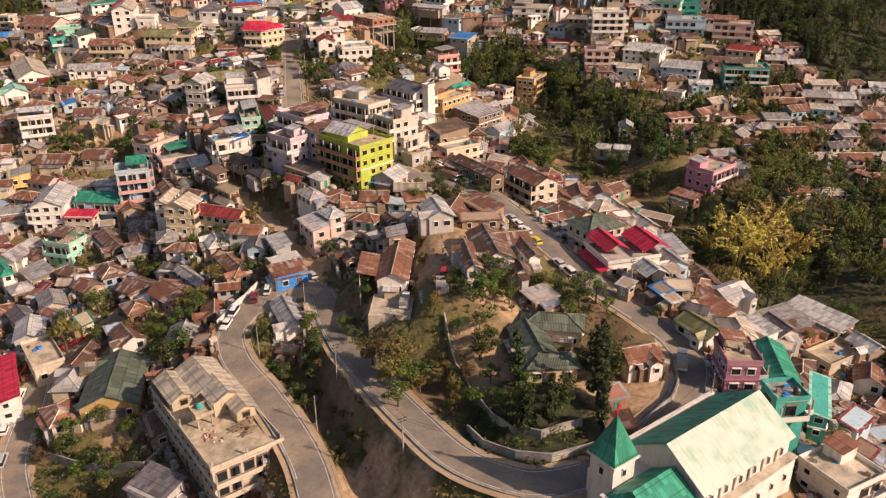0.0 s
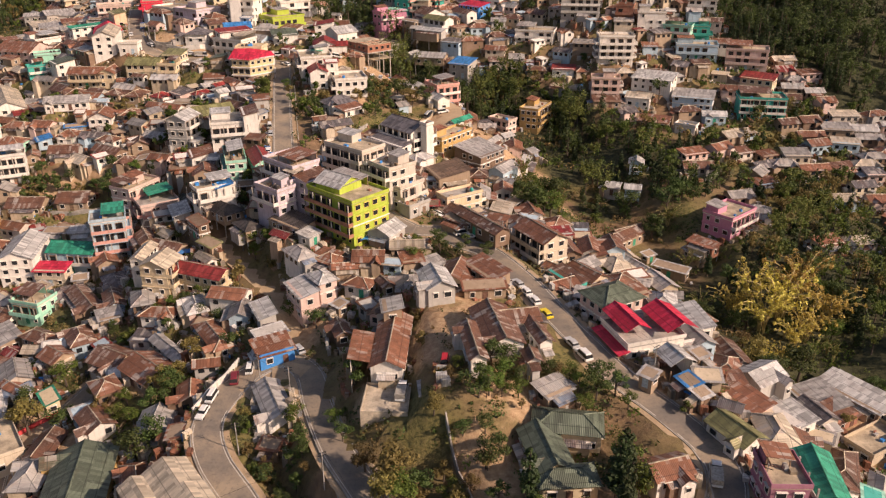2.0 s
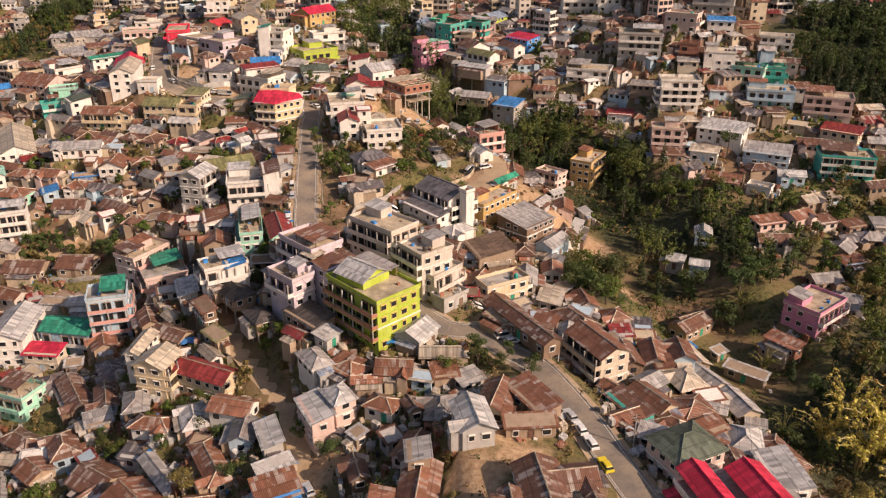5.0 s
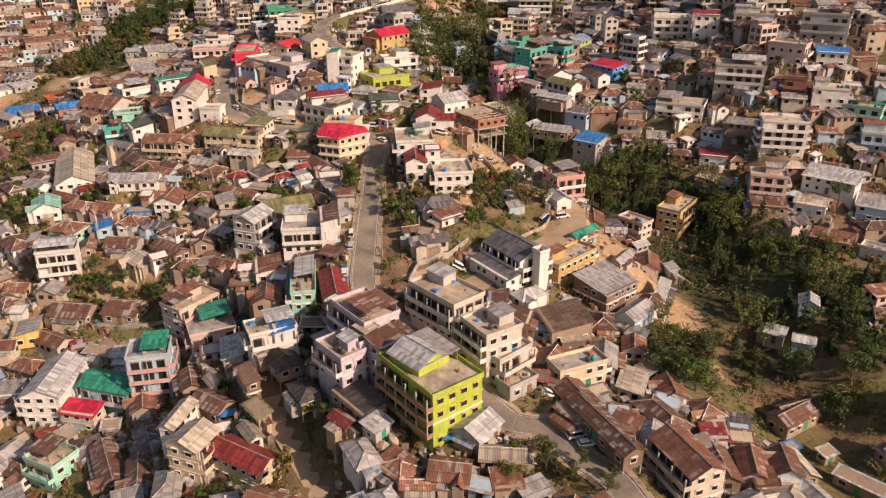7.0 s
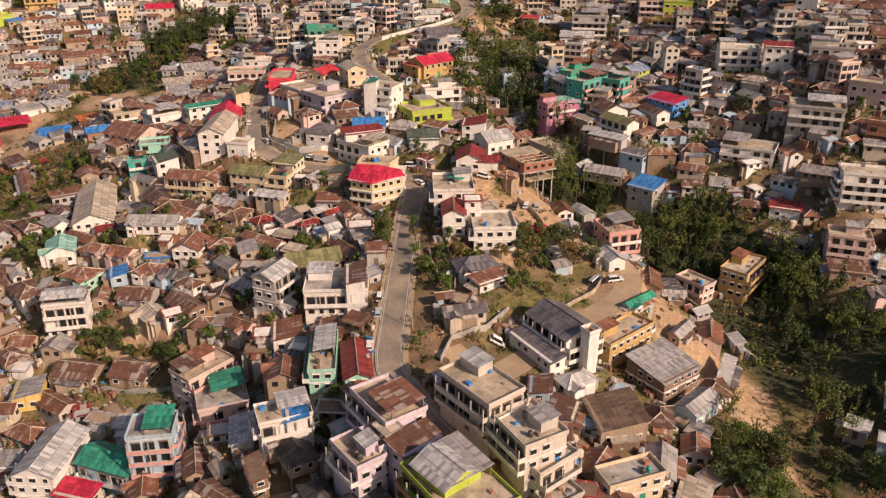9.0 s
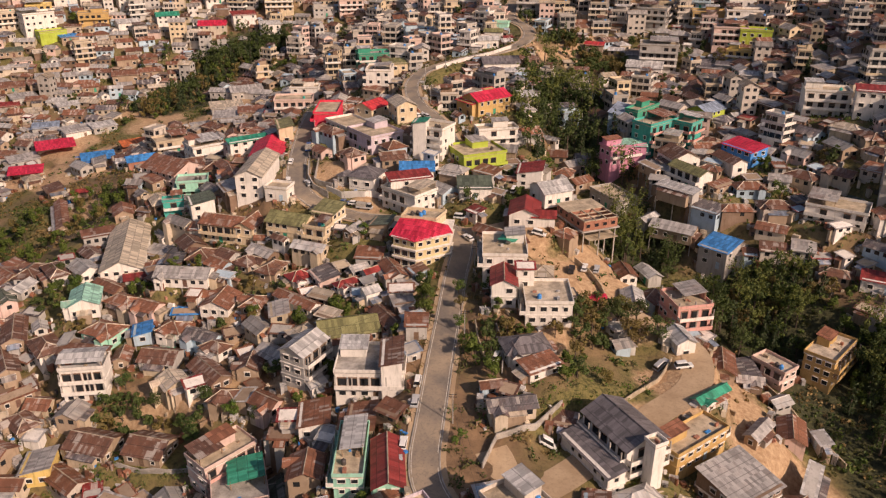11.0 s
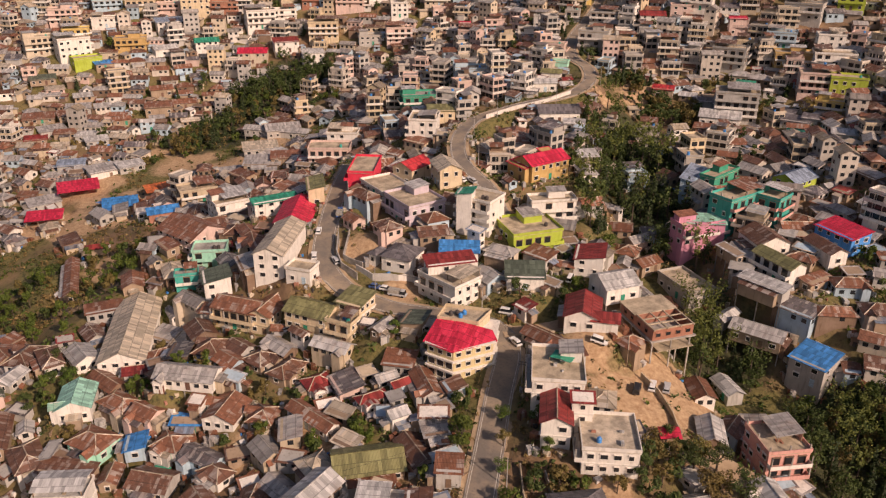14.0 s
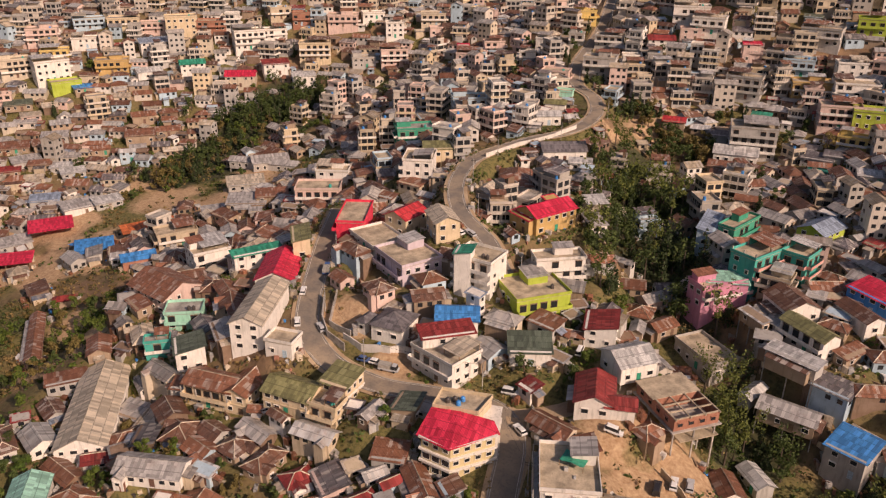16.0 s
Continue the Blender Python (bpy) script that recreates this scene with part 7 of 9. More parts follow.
    def lean_to(self, rng, m, w, d, h, low):
        """A low shed roof against one side of a house."""
        k = rng.choice((0, 1, 3))
        (px, py, spin), length = wall_side(k, w, d)
        at, a, out = m @ pose(px, py, 0, 0, 0, spin), length * rng.uniform(0.25, 0.45), rng.uniform(1.4, 2.6)
        top = min(h - 0.3, 2.5)
        roof = thickened([(-a, -out, top - 0.55), (a, -out, top - 0.55), (a, 0.0, top), (-a, 0.0, top)], [(0, 1, 2, 3)])
        self.add(roof, tin(rng.choice(("tin", "silver", "rust", "brown", "slate", "buff", "bluegrey")), 0.5), at)
        room = Shape()
        room.box(-a + 0.3, a - 0.3, -out + 0.4, 0, min(low, -0.5) - 0.5, top - 0.6)
        self.add(room, wall_paint(rng.choice(("mud", "timber", "grey", "tan"))), at)


CROWD = Crowd()


# x, y, radius of slopes with few houses among trees, and the share left out
THIN = [(-112, 263, 9, 0.9), (-98, 264, 7, 0.8), (-230, 350, 34, 0.75), (-250, 380, 26, 0.8), (-215, 325, 20, 0.6), (-240, 462, 30, 0.8), (-262, 425, 16, 0.6), (85, 285, 24, 0.7), (112, 262, 22, 0.6), (120, 225, 30, 0.9), (125, 190, 30, 0.95), (150, 290, 40, 0.35), (60, 300, 24, 0.85), (70, 262, 18, 0.6), (82, 235, 16, 0.6), (30, 350, 18, 0.8), (110, 320, 26, 0.3)]


def fill_town():
    rng = random.Random(11)
    made = 0
    y = 96.0
    while y < 800:
        step = 6.9 if y < 420 else 7.0 if y < 560 else 7.8
        x = -470.0 if y > 330 else -250.0 if y > 200 else -150.0
        while x < (190 if y > 260 else 130):
            px, py = x + rng.uniform(-2.5, 2.5), y + rng.uniform(-2.5, 2.5)
            x += step
            # only the wedge that opens to the north of the first look-out
            if abs(px + 0.17 * py) > 60 + 0.62 * py or rng.random() < 0.06:
                continue
            if any(math.hypot(px - a, py - b) < r for a, b, r in OPEN):
                continue
            if any(math.hypot(px - a, py - b) < r and rng.random() < share for a, b, r, share in THIN):
                continue
            far = py > 410
            tall = far and rng.random() < (0.12 if px < -170 and py < 540 else 0.3 if py < 520 else 0.5)
            w, d = (rng.uniform(5.4, 9.4), rng.uniform(4.8, 7)) if tall else (rng.uniform(5.6, 10.5), rng.uniform(4.4, 6.6))
            if not fits(px, py, min(w, d) * 0.5 + 0.15) or not free_of_roads(px, py, min(w, d) * 0.45):
                continue
            e = 4.0
            gx, gy = ground_at(px + e, py) - ground_at(px - e, py), ground_at(px, py + e) - ground_at(px, py - e)
            turn = math.degrees(math.atan2(gy, gx)) - 90 + rng.uniform(-18, 18) if abs(gx) + abs(gy) > 0.6 else rng.uniform(-40, 40)
            turn = (turn + 90) % 180 - 90
            if tall:
                wall = rng.choice(("white", "chalk", "chalk", "chalk", "cream", "rose", "grey", "buff", "blue", "grey", "concrete", "tan"))
                CROWD.house(rng, px, py, turn, w, d, rng.choice((5.6, 6, 8.6, 8.6, 11.4)), "f" if rng.random() < 0.72 else "g", wall, rng.choice(("tan", "concrete", "grey", "rust", "tin")))
            else:
                wall = rng.choice(("mud", "mud", "timber", "grey", "white", "chalk", "tan", "rose", "blue", "buff"))
                roof = rng.choice(("rust", "rust", "rust", "brown", "brown", "tin", "tin", "silver", "slate", "buff") + (("maroon", "dusk") if rng.random() < 0.12 else ()))
                CROWD.house(rng, px, py, turn, w, d, rng.uniform(2.5, 3.3), rng.choice("gggghhs"), wall, roof)
            made += 1
        y += step * 0.92
    return made


def fill_gaps():
    """Low sheds and kitchens in the gaps between the houses."""
    rng = random.Random(29)
    y = 104.0
    while y < 730:
        x = -460.0 if y > 330 else -250.0
        while x < 190:
            px, py = x + rng.uniform(-2, 2), y + rng.uniform(-2, 2)
            x += 6.0
            if abs(px + 0.17 * py) > 60 + 0.6 * py or any(math.hypot(px - a, py - b) < r for a, b, r in OPEN) or any(math.hypot(px - a, py - b) < r for a, b, r, _ in THIN) or rng.random() < 0.12:
                continue
            w, d = rng.uniform(3.2, 6.2), rng.uniform(2.4, 4.2)
            if fits(px, py, d * 0.5 + 0.1) and free_of_roads(px, py, 1.2):
                CROWD.house(rng, px, py, rng.uniform(-50, 50), w, d, rng.uniform(2.1, 2.9), rng.choice("gsss"), rng.choice(("mud", "timber", "grey", "tan", "white", "blue")), rng.choice(("rust", "brown", "tin", "slate", "buff", "rust", "silver", "tin", "maroon")))
        y += 5.4


fill_town()
fill_gaps()
lean_rng = random.Random(23)
for p in PLAN:
    if p["kind"] != "f" and p["h"] < 4.6 and "o" not in p["more"] and "n" not in p["more"] and p["y"] < 420:
        z = p["base"] if p["base"] is not None else ground_at(p["x"], p["y"])
        for _ in range(lean_rng.choice((0, 1, 1, 2))):
            CROWD.lean_to(lean_rng, pose(p["x"], p["y"], z, 0, 0, p["turn"]), p["w"], p["d"], p["h"], -1.0)
CROWD.shape.local = CROWD.local
tagged(new("hillside_houses", CROWD.shape.mesh("hillside_houses", *CROWD.mats)), "close-packed small houses with rusty tin and concrete roofs", "houses", kind="stuff")


# ---- clutter of the yards ----
def clutter():
    """Planks, sheets, heaps, drums and cloths lying about the houses, in one mesh."""
    rng = random.Random(77)
    shape = Shape()
    mats = [TIMBER, tin("silver", 0.4), slab("tan"), wall_paint("brick"), plain("plastic_tank_sky", COLOURS["sky"], 0.4), tin("rust", 0.75), wall_paint("white"), plain("dark_heap", (0.05, 0.045, 0.04), 0.9), tin("buff", 0.3)]
    weights = (6, 5, 4, 2, 1, 5, 2, 4, 4)
    made = 0
    ys = np.array([95 + 375 * rng.random() ** 1.2 for _ in range(60000)])
    xs = np.array([-0.17 * y + (45 + 0.6 * y) * rng.uniform(-1, 1) for y in ys])
    clear = np.ones(xs.shape, bool)
    for (half, fall, line), _ in KEEP:
        clear &= along(xs, ys, line)[0] > half + 0.8
    for a, b, r in OPEN:
        clear &= np.hypot(xs - a, ys - b) > r * 0.8
    for x, y in zip(xs[clear], ys[clear]):
        if fits(x, y, 2.2) or not fits(x, y, 0.5):
            continue
        z, k = ground_at(x, y), rng.choices(range(9), weights)[0]
        a = rng.uniform(0, 3.14)
        c, s = math.cos(a), math.sin(a)
        if k in (1, 5, 8):  # a propped sheet
            w, d, h = rng.uniform(0.8, 2.2), rng.uniform(0.7, 1.6), rng.uniform(0.5, 2.0)
            lo, hi = h - rng.uniform(0, 0.5), h
        elif k == 0:
            w, d, h = rng.uniform(1.2, 3.5), rng.uniform(0.1, 0.5), rng.uniform(0.15, 0.9)
            lo = hi = h
        else:
            w, d, h = rng.uniform(0.3, 1.2), rng.uniform(0.3, 0.9), rng.uniform(0.3, 1.1)
            lo = hi = h
        n = len(shape.v)
        for q, top in ((-0.9, None), (1, 1)):
            for u, v in ((-1, -1), (1, -1), (1, 1), (-1, 1)):
                px, py = u * w / 2, v * d / 2
                shape.v.append((x + px * c - py * s, y + px * s + py * c, z + (-0.9 if top is None else lo if v < 0 else hi)))
        shape.f += [tuple(n + i for i in f) for f in ((4, 5, 6, 7), (0, 1, 5, 4), (1, 2, 6, 5), (2, 3, 7, 6), (3, 0, 4, 7))]
        shape.m += [k] * 5
        made += 1
        if made == 14000:
            break
    tagged(new("yard_clutter", shape.mesh("yard_clutter", *mats)), "planks, tin sheets, heaps and drums lying about yards", "clutter", kind="stuff")


clutter()
for x, y, w, d, turn, colour in ((-132.5, 300.4, 8, 2.5, -5, "sky"), (-140.6, 291.8, 6, 4.5, 0, "sky"), (-129.8, 287.5, 4, 2, -5, "green"), (-247, 408.6, 9, 7, 20, "sky"), (-256, 412, 6, 5, -10, "sky"), (-224.4, 410.5, 8, 6, 5, "sky"),
                                 (45.5, 141.4, 4.5, 3.5, 30, "sky"), (-70.2, 218.5, 3.5, 3, 20, "sky"), (86, 166.5, 4, 2.5, -50, "sky"), (-28, 198, 3.5, 2, 40, "sky"), (48.2, 222, 4, 3, 30, "sky"), (-19, 205.5, 3, 2, 10, "sky")):
    tarpaulin(x, y, w, d, turn, colour)

# ---- trees and thickets ----
def leaf_cloud(rng, lobes, count, size):
    """Small leaf blades about the surfaces of round lobes (x, y, z, radius, flattening)."""
    total = sum(l[3] ** 2 for l in lobes)
    points, faces = [], []
    for x, y, z, r, squash in lobes:
        n = max(8, int(count * r * r / total))
        for _ in range(n):
            v = Vector((rng.gauss(0, 1), rng.gauss(0, 1), rng.gauss(0, 1))).normalized()
            p = Vector((x, y, z)) + Vector((v.x, v.y, v.z * squash)) * r * rng.uniform(0.55, 1.08)
            up = (v + Vector((rng.uniform(-0.8, 0.8), rng.uniform(-0.8, 0.8), rng.uniform(-0.2, 1.0)))).normalized()
            a = up.orthogonal().normalized()
            a = (a + up.cross(a) * rng.uniform(-1.5, 1.5)).normalized()
            b = up.cross(a)
            s = size * rng.uniform(0.6, 1.4)
            k = len(points)
            points += [tuple(p + a * s), tuple(p + b * s * 0.6 + up * s * 0.15), tuple(p - a * s), tuple(p - b * s * 0.6 + up * s * 0.1)]
            faces.append((k, k + 1, k + 2, k + 3))
    return points, faces


def cloud_mesh(name, cloud, mat):
    me = bpy.data.meshes.new(name)
    me.from_pydata(cloud[0], [], cloud[1])
    me.materials.append(mat)
    return me


GREEN = leaves("deep_green_leaves", (0.030, 0.055, 0.012), (0.125, 0.17, 0.036))
FRESH = leaves("fresh_green_leaves", (0.045, 0.085, 0.01), (0.17, 0.22, 0.03))
DRY = leaves("dry_leaves", (0.10, 0.08, 0.022), (0.31, 0.24, 0.07))
GOLD = leaves("golden_bamboo", (0.40, 0.31, 0.05), (0.74, 0.61, 0.16))
CANE = leaves("green_bamboo", (0.06, 0.085, 0.016), (0.24, 0.27, 0.055))
PINE = leaves("dark_needles", (0.016, 0.032, 0.009), (0.065, 0.098, 0.026))
TREES = {}


def tree_meshes(kind, seed):
    """A trunk with limbs and a crown, for a tree one metre high; scaled by its height."""
    if (kind, seed) in TREES:
        return TREES[kind, seed]
    rng = random.Random(seed * 13 + len(kind))
    trunk = Shape()
    lobes = []
    if kind == "tall":  # narrow, dark
        trunk.beam((0, 0, -0.08), (0.01, 0, 0.92), 0.025, 0, 7, 0.006)
        for k in range(11):
            z = 0.22 + 0.07 * k
            a = k * 2.4 + rng.uniform(-0.4, 0.4)
            out = (0.115 - 0.085 * (z - 0.2) / 0.8) * rng.uniform(0.8, 1.25)
            lobes.append((out * math.cos(a) * 0.7, out * math.sin(a) * 0.7, z, out * 0.95, 0.8))
            trunk.beam((0, 0, z - 0.05), (out * math.cos(a), out * math.sin(a), z), 0.008, 0, 4, 0.003)
        size, n, mat = 0.028, 1000, PINE
    elif kind in ("bamboo", "cane"):
        for k in range(20):
            a, lean = rng.uniform(0, 6.28), rng.uniform(0.15, 0.55)
            top = rng.uniform(0.65, 1.0)
            last = Vector((0.05 * math.cos(a), 0.05 * math.sin(a), -0.05))
            for q in range(1, 8):
                u = q / 7
                out = 0.05 + lean * u ** 2.2
                p = Vector((math.cos(a) * out, math.sin(a) * out, top * (1.25 * u - 0.33 * u ** 4)))
                trunk.beam(last, p, 0.008, 0, 4, 0.004)
                last = p
                if q > 2:
                    lobes.append((p.x, p.y, p.z, rng.uniform(0.018, 0.042), 1.5))
        size, n, mat = 0.02, 1400, GOLD if kind == "bamboo" else CANE
    else:
        trunk.beam((0, 0, -0.08), (0.02, 0.01, 0.4), 0.035, 0, 7, 0.024)
        for k in range(rng.randint(7, 10)):
            a = k * 2.4 + rng.uniform(-0.5, 0.5)
            out, z = rng.uniform(0.12, 0.34), rng.uniform(0.42, 0.86)
            trunk.beam((0.02, 0.01, rng.uniform(0.25, 0.4)), (out * math.cos(a), out * math.sin(a), z), 0.018, 0, 5, 0.006)
            lobes.append((out * math.cos(a), out * math.sin(a), z, rng.uniform(0.10, 0.2), 0.75))
        lobes.append((0, 0, 0.86, 0.15, 0.8))
        size, n, mat = 0.031, 1000, {"broad": GREEN, "fresh": FRESH, "dry": DRY}[kind]
    TREES[kind, seed] = (trunk.mesh("trunk", BARK if kind not in ("bamboo", "cane") else plain("bamboo_cane", (0.42, 0.33, 0.13), 0.6)), cloud_mesh("crown", leaf_cloud(rng, lobes, n, size), mat))
    return TREES[kind, seed]


TREE_WORDS = {"tall": "tall narrow dark evergreen tree", "bamboo": "golden clump of arching bamboo", "cane": "green clump of arching bamboo", "broad": "dark green broad-leaved tree", "fresh": "fresh green leafy tree", "dry": "half-bare tree with dry brown leaves"}


def tree(x, y, high, kind="broad", wide=1.0, where="on the hillside"):
    seed = int(abs(x * 3 + y * 7)) % 4
    trunk, crown = tree_meshes(kind, seed)
    root = thing("tree" if kind not in ("bamboo", "cane") else "bamboo", pose(x, y, ground_at(x, y) + 0.1, 0, 0, (x * 37 + y * 11) % 360), TREE_WORDS[kind] + " " + where, "tree" if kind not in ("bamboo", "cane") else "bamboo", "trees of the hillside")
    size = Matrix.Diagonal((high * wide, high * wide, high, 1))
    part("trunk", trunk, None, root, place=size)
    part("crown", crown, None, root, place=size)
    return root



def grove(x, y, rx, ry, turn, n, low, high, kinds, seed, where, far=False):
    """Trees spread over an oval."""
    rng = random.Random(seed)
    c, s = math.cos(radians(turn)), math.sin(radians(turn))
    placed = []
    for _ in range(n * 12):
        if len(placed) == n:
            break
        r, a = math.sqrt(rng.random()), rng.uniform(0, 6.283)
        u, v = rx * r * math.cos(a), ry * r * math.sin(a)
        px, py = x + u * c - v * s, y + u * s + v * c
        if not fits(px, py, 1.3 + 0.12 * high) or not free_of_roads(px, py, -1.5) or any(math.hypot(px - q, py - k) < 2.6 for q, k in placed):
            continue
        placed.append((px, py))
        if far or py > 268 or px < -112:  # far woods go into one mesh
            FAR_WOOD.append((px, py, rng.uniform(low, high), rng.choice(kinds)))
            continue
        tree(px, py, rng.uniform(low, high), rng.choice(kinds), rng.uniform(0.85, 1.25), where)


FAR_WOOD = []
DARK_WOOD = ("tall", "cane", "tall", "cane", "broad", "tall", "broad", "tall")
grove(60, 268, 20, 12, 120, 9, 6, 10, DARK_WOOD, 1, "in the ravine")
grove(58, 305, 26, 14, 110, 20, 6, 12, DARK_WOOD, 2, "in the ravine")
grove(18, 343, 18, 10, 140, 22, 7, 12, DARK_WOOD, 3, "in the ravine")
grove(-14, 375, 16, 13, 120, 24, 7, 12, DARK_WOOD, 4, "in the ravine")
grove(-34, 415, 22, 13, 110, 30, 8, 13, DARK_WOOD, 5, "in the ravine")
grove(-46, 465, 26, 13, 100, 30, 8, 13, DARK_WOOD, 6, "in the ravine")
grove(-62, 452, 10, 56, 8, 50, 6, 11, ("broad", "tall", "broad", "cane"), 42, "above the ravine")
grove(-44, 515, 18, 12, 90, 14, 6, 10, ("broad", "dry", "broad"), 7, "at the ravine's head")
grove(88, 195, 30, 20, 130, 26, 4, 8, ("broad", "fresh", "broad", "cane"), 8, "below the road")
for spot in ((86.8, 198.4, 17), (80.8, 195, 15), (94, 205.6, 15.5), (83, 209, 13), (97, 196, 13.5), (90, 190, 11), (76, 202, 11), (85, 186, 10)):
    tree(*spot, "bamboo", 1.15, "on the slope below the road")
grove(80, 172, 14, 8, 130, 9, 5, 9, ("dry", "broad", "bamboo"), 10, "below the road")
grove(30, 254, 11, 10, 0, 13, 6, 9, ("broad", "cane", "cane", "fresh"), 11, "beside the sheds")
grove(5, 126, 5, 11, 0, 9, 3, 5, ("fresh", "dry", "broad"), 12, "in the garden")
grove(12, 141, 14, 4, -15, 22, 2.2, 3.8, ("fresh", "broad", "dry"), 41, "along the garden hedge")
for spot in ((28, 117.5, 12), (27.6, 113.4, 13), (28.6, 121.6, 10.5)):
    tree(*spot, "tall", 0.62, "in the garden")
tree(30.5, 126.5, 6, "fresh", 1.2, "in the garden")
grove(14, 110, 8, 5, 10, 5, 4, 7, ("broad", "fresh", "broad"), 13, "in the garden")
grove(-10, 122, 6, 8, 20, 9, 4, 7, ("broad", "dry", "fresh"), 15, "on the bank")
grove(-33, 142, 6, 12, 30, 10, 3, 5.5, ("broad", "dry", "fresh"), 16, "on the bank")
grove(-70, 120, 14, 12, 0, 12, 3.5, 6, ("fresh", "dry", "broad"), 17, "in the yard")
grove(-58, 140, 8, 10, 0, 9, 4, 8, ("broad", "dry"), 18, "between houses")
grove(-75, 168, 22, 12, 0, 14, 4, 8, ("broad", "fresh", "dry"), 19, "between houses")
grove(-70, 193, 16, 7, 10, 12, 3, 5.5, ("broad", "fresh"), 20, "on the slope")
grove(-50, 218, 14, 8, 0, 7, 4, 7, ("fresh", "broad"), 21, "between houses")
grove(-125, 265, 20, 8, 0, 16, 3.5, 6, ("broad", "dry", "broad"), 22, "on the slope")
grove(-35, 292, 14, 12, 0, 15, 3.5, 7, ("broad", "dry", "fresh"), 23, "on the slope")
grove(-25, 312, 16, 9, 0, 12, 4, 8, ("broad", "dry"), 24, "on the slope")
grove(-85, 300, 20, 30, 0, 16, 3, 6, ("broad", "fresh"), 25, "between houses")
grove(-140, 310, 40, 25, 0, 22, 3, 6, ("broad", "fresh", "dry"), 26, "between houses")
grove(-212, 345, 30, 32, 0, 58, 4, 8, ("fresh", "broad", "fresh", "dry"), 27, "on the terraces")
grove(-245, 548, 34, 14, 35, 60, 8, 13, ("broad", "tall", "broad"), 28, "on the wooded spur")
grove(-254, 490, 12, 30, 0, 40, 6, 11, ("broad", "tall", "dry"), 29, "on the wooded spur")
grove(-160, 560, 50, 40, 0, 22, 5, 9, ("broad", "tall"), 30, "among the houses")
grove(-300, 520, 70, 60, 0, 26, 5, 9, ("broad", "tall"), 31, "among the houses")
grove(10, 520, 50, 60, 0, 26, 5, 9, ("broad", "dry", "tall"), 32, "among the houses")
grove(60, 380, 60, 50, 0, 40, 4, 8, ("broad", "fresh", "dry"), 33, "among the houses")
grove(110, 300, 40, 45, 0, 36, 4, 8, ("broad", "fresh", "dry"), 34, "among the houses")
grove(70, 330, 25, 25, 0, 20, 4, 9, ("broad", "fresh"), 35, "among the houses")
grove(-60, 375, 30, 30, 0, 10, 3, 6, ("broad", "fresh"), 36, "among the houses")
grove(-60, 310, 5, 22, 10, 12, 2.5, 4.5, ("fresh", "broad"), 37, "beside the road")
grove(160, 393, 34, 26, 0, 95, 7, 12, ("broad", "tall", "broad"), 39, "on the far hill")
grove(185, 350, 30, 30, 0, 50, 7, 12, ("broad", "tall", "broad"), 40, "on the far hill")
grove(150, 480, 70, 90, 0, 40, 5, 10, ("broad", "tall"), 38, "among the houses")


grove(64, 302, 15, 26, 0, 12, 5, 10, DARK_WOOD, 51, "in the ravine")
grove(74, 260, 14, 14, 0, 7, 5, 9, DARK_WOOD, 52, "in the ravine")
grove(82, 226, 14, 12, 0, 7, 5, 9, DARK_WOOD, 53, "in the ravine")
grove(22, 356, 18, 11, 20, 34, 6, 11, DARK_WOOD, 54, "in the ravine")
grove(51, 337, 12, 12, 0, 18, 6, 11, DARK_WOOD, 55, "in the ravine")


grove(-200, 595, 120, 40, 0, 40, 5, 10, ("broad", "tall"), 56, "among the houses")
grove(-20, 550, 60, 30, 0, 40, 5, 9, ("broad", "tall", "dry"), 57, "among the houses")


grove(85, 285, 26, 15, 20, 26, 4, 8, DARK_WOOD, 61, "above the ravine", True)
grove(112, 260, 20, 14, 0, 30, 5, 9, ("cane", "broad", "fresh", "dry", "tall"), 62, "among the houses", True)
grove(120, 225, 32, 22, 0, 80, 5, 10, ("broad", "cane", "fresh", "tall", "dry"), 63, "below the road", True)
grove(128, 188, 28, 20, 0, 60, 5, 10, ("broad", "cane", "fresh", "tall"), 64, "below the road", True)
grove(148, 290, 36, 40, 0, 45, 4, 8, ("broad", "fresh", "tall", "dry"), 65, "among the houses", True)
grove(150, 362, 26, 26, 0, 70, 7, 13, ("tall", "broad", "tall"), 66, "on the far hill", True)
grove(200, 380, 40, 36, 0, 110, 7, 13, ("tall", "broad", "tall"), 67, "on the far hill", True)
grove(168, 425, 34, 30, 0, 60, 7, 13, ("tall", "broad"), 68, "on the far hill", True)


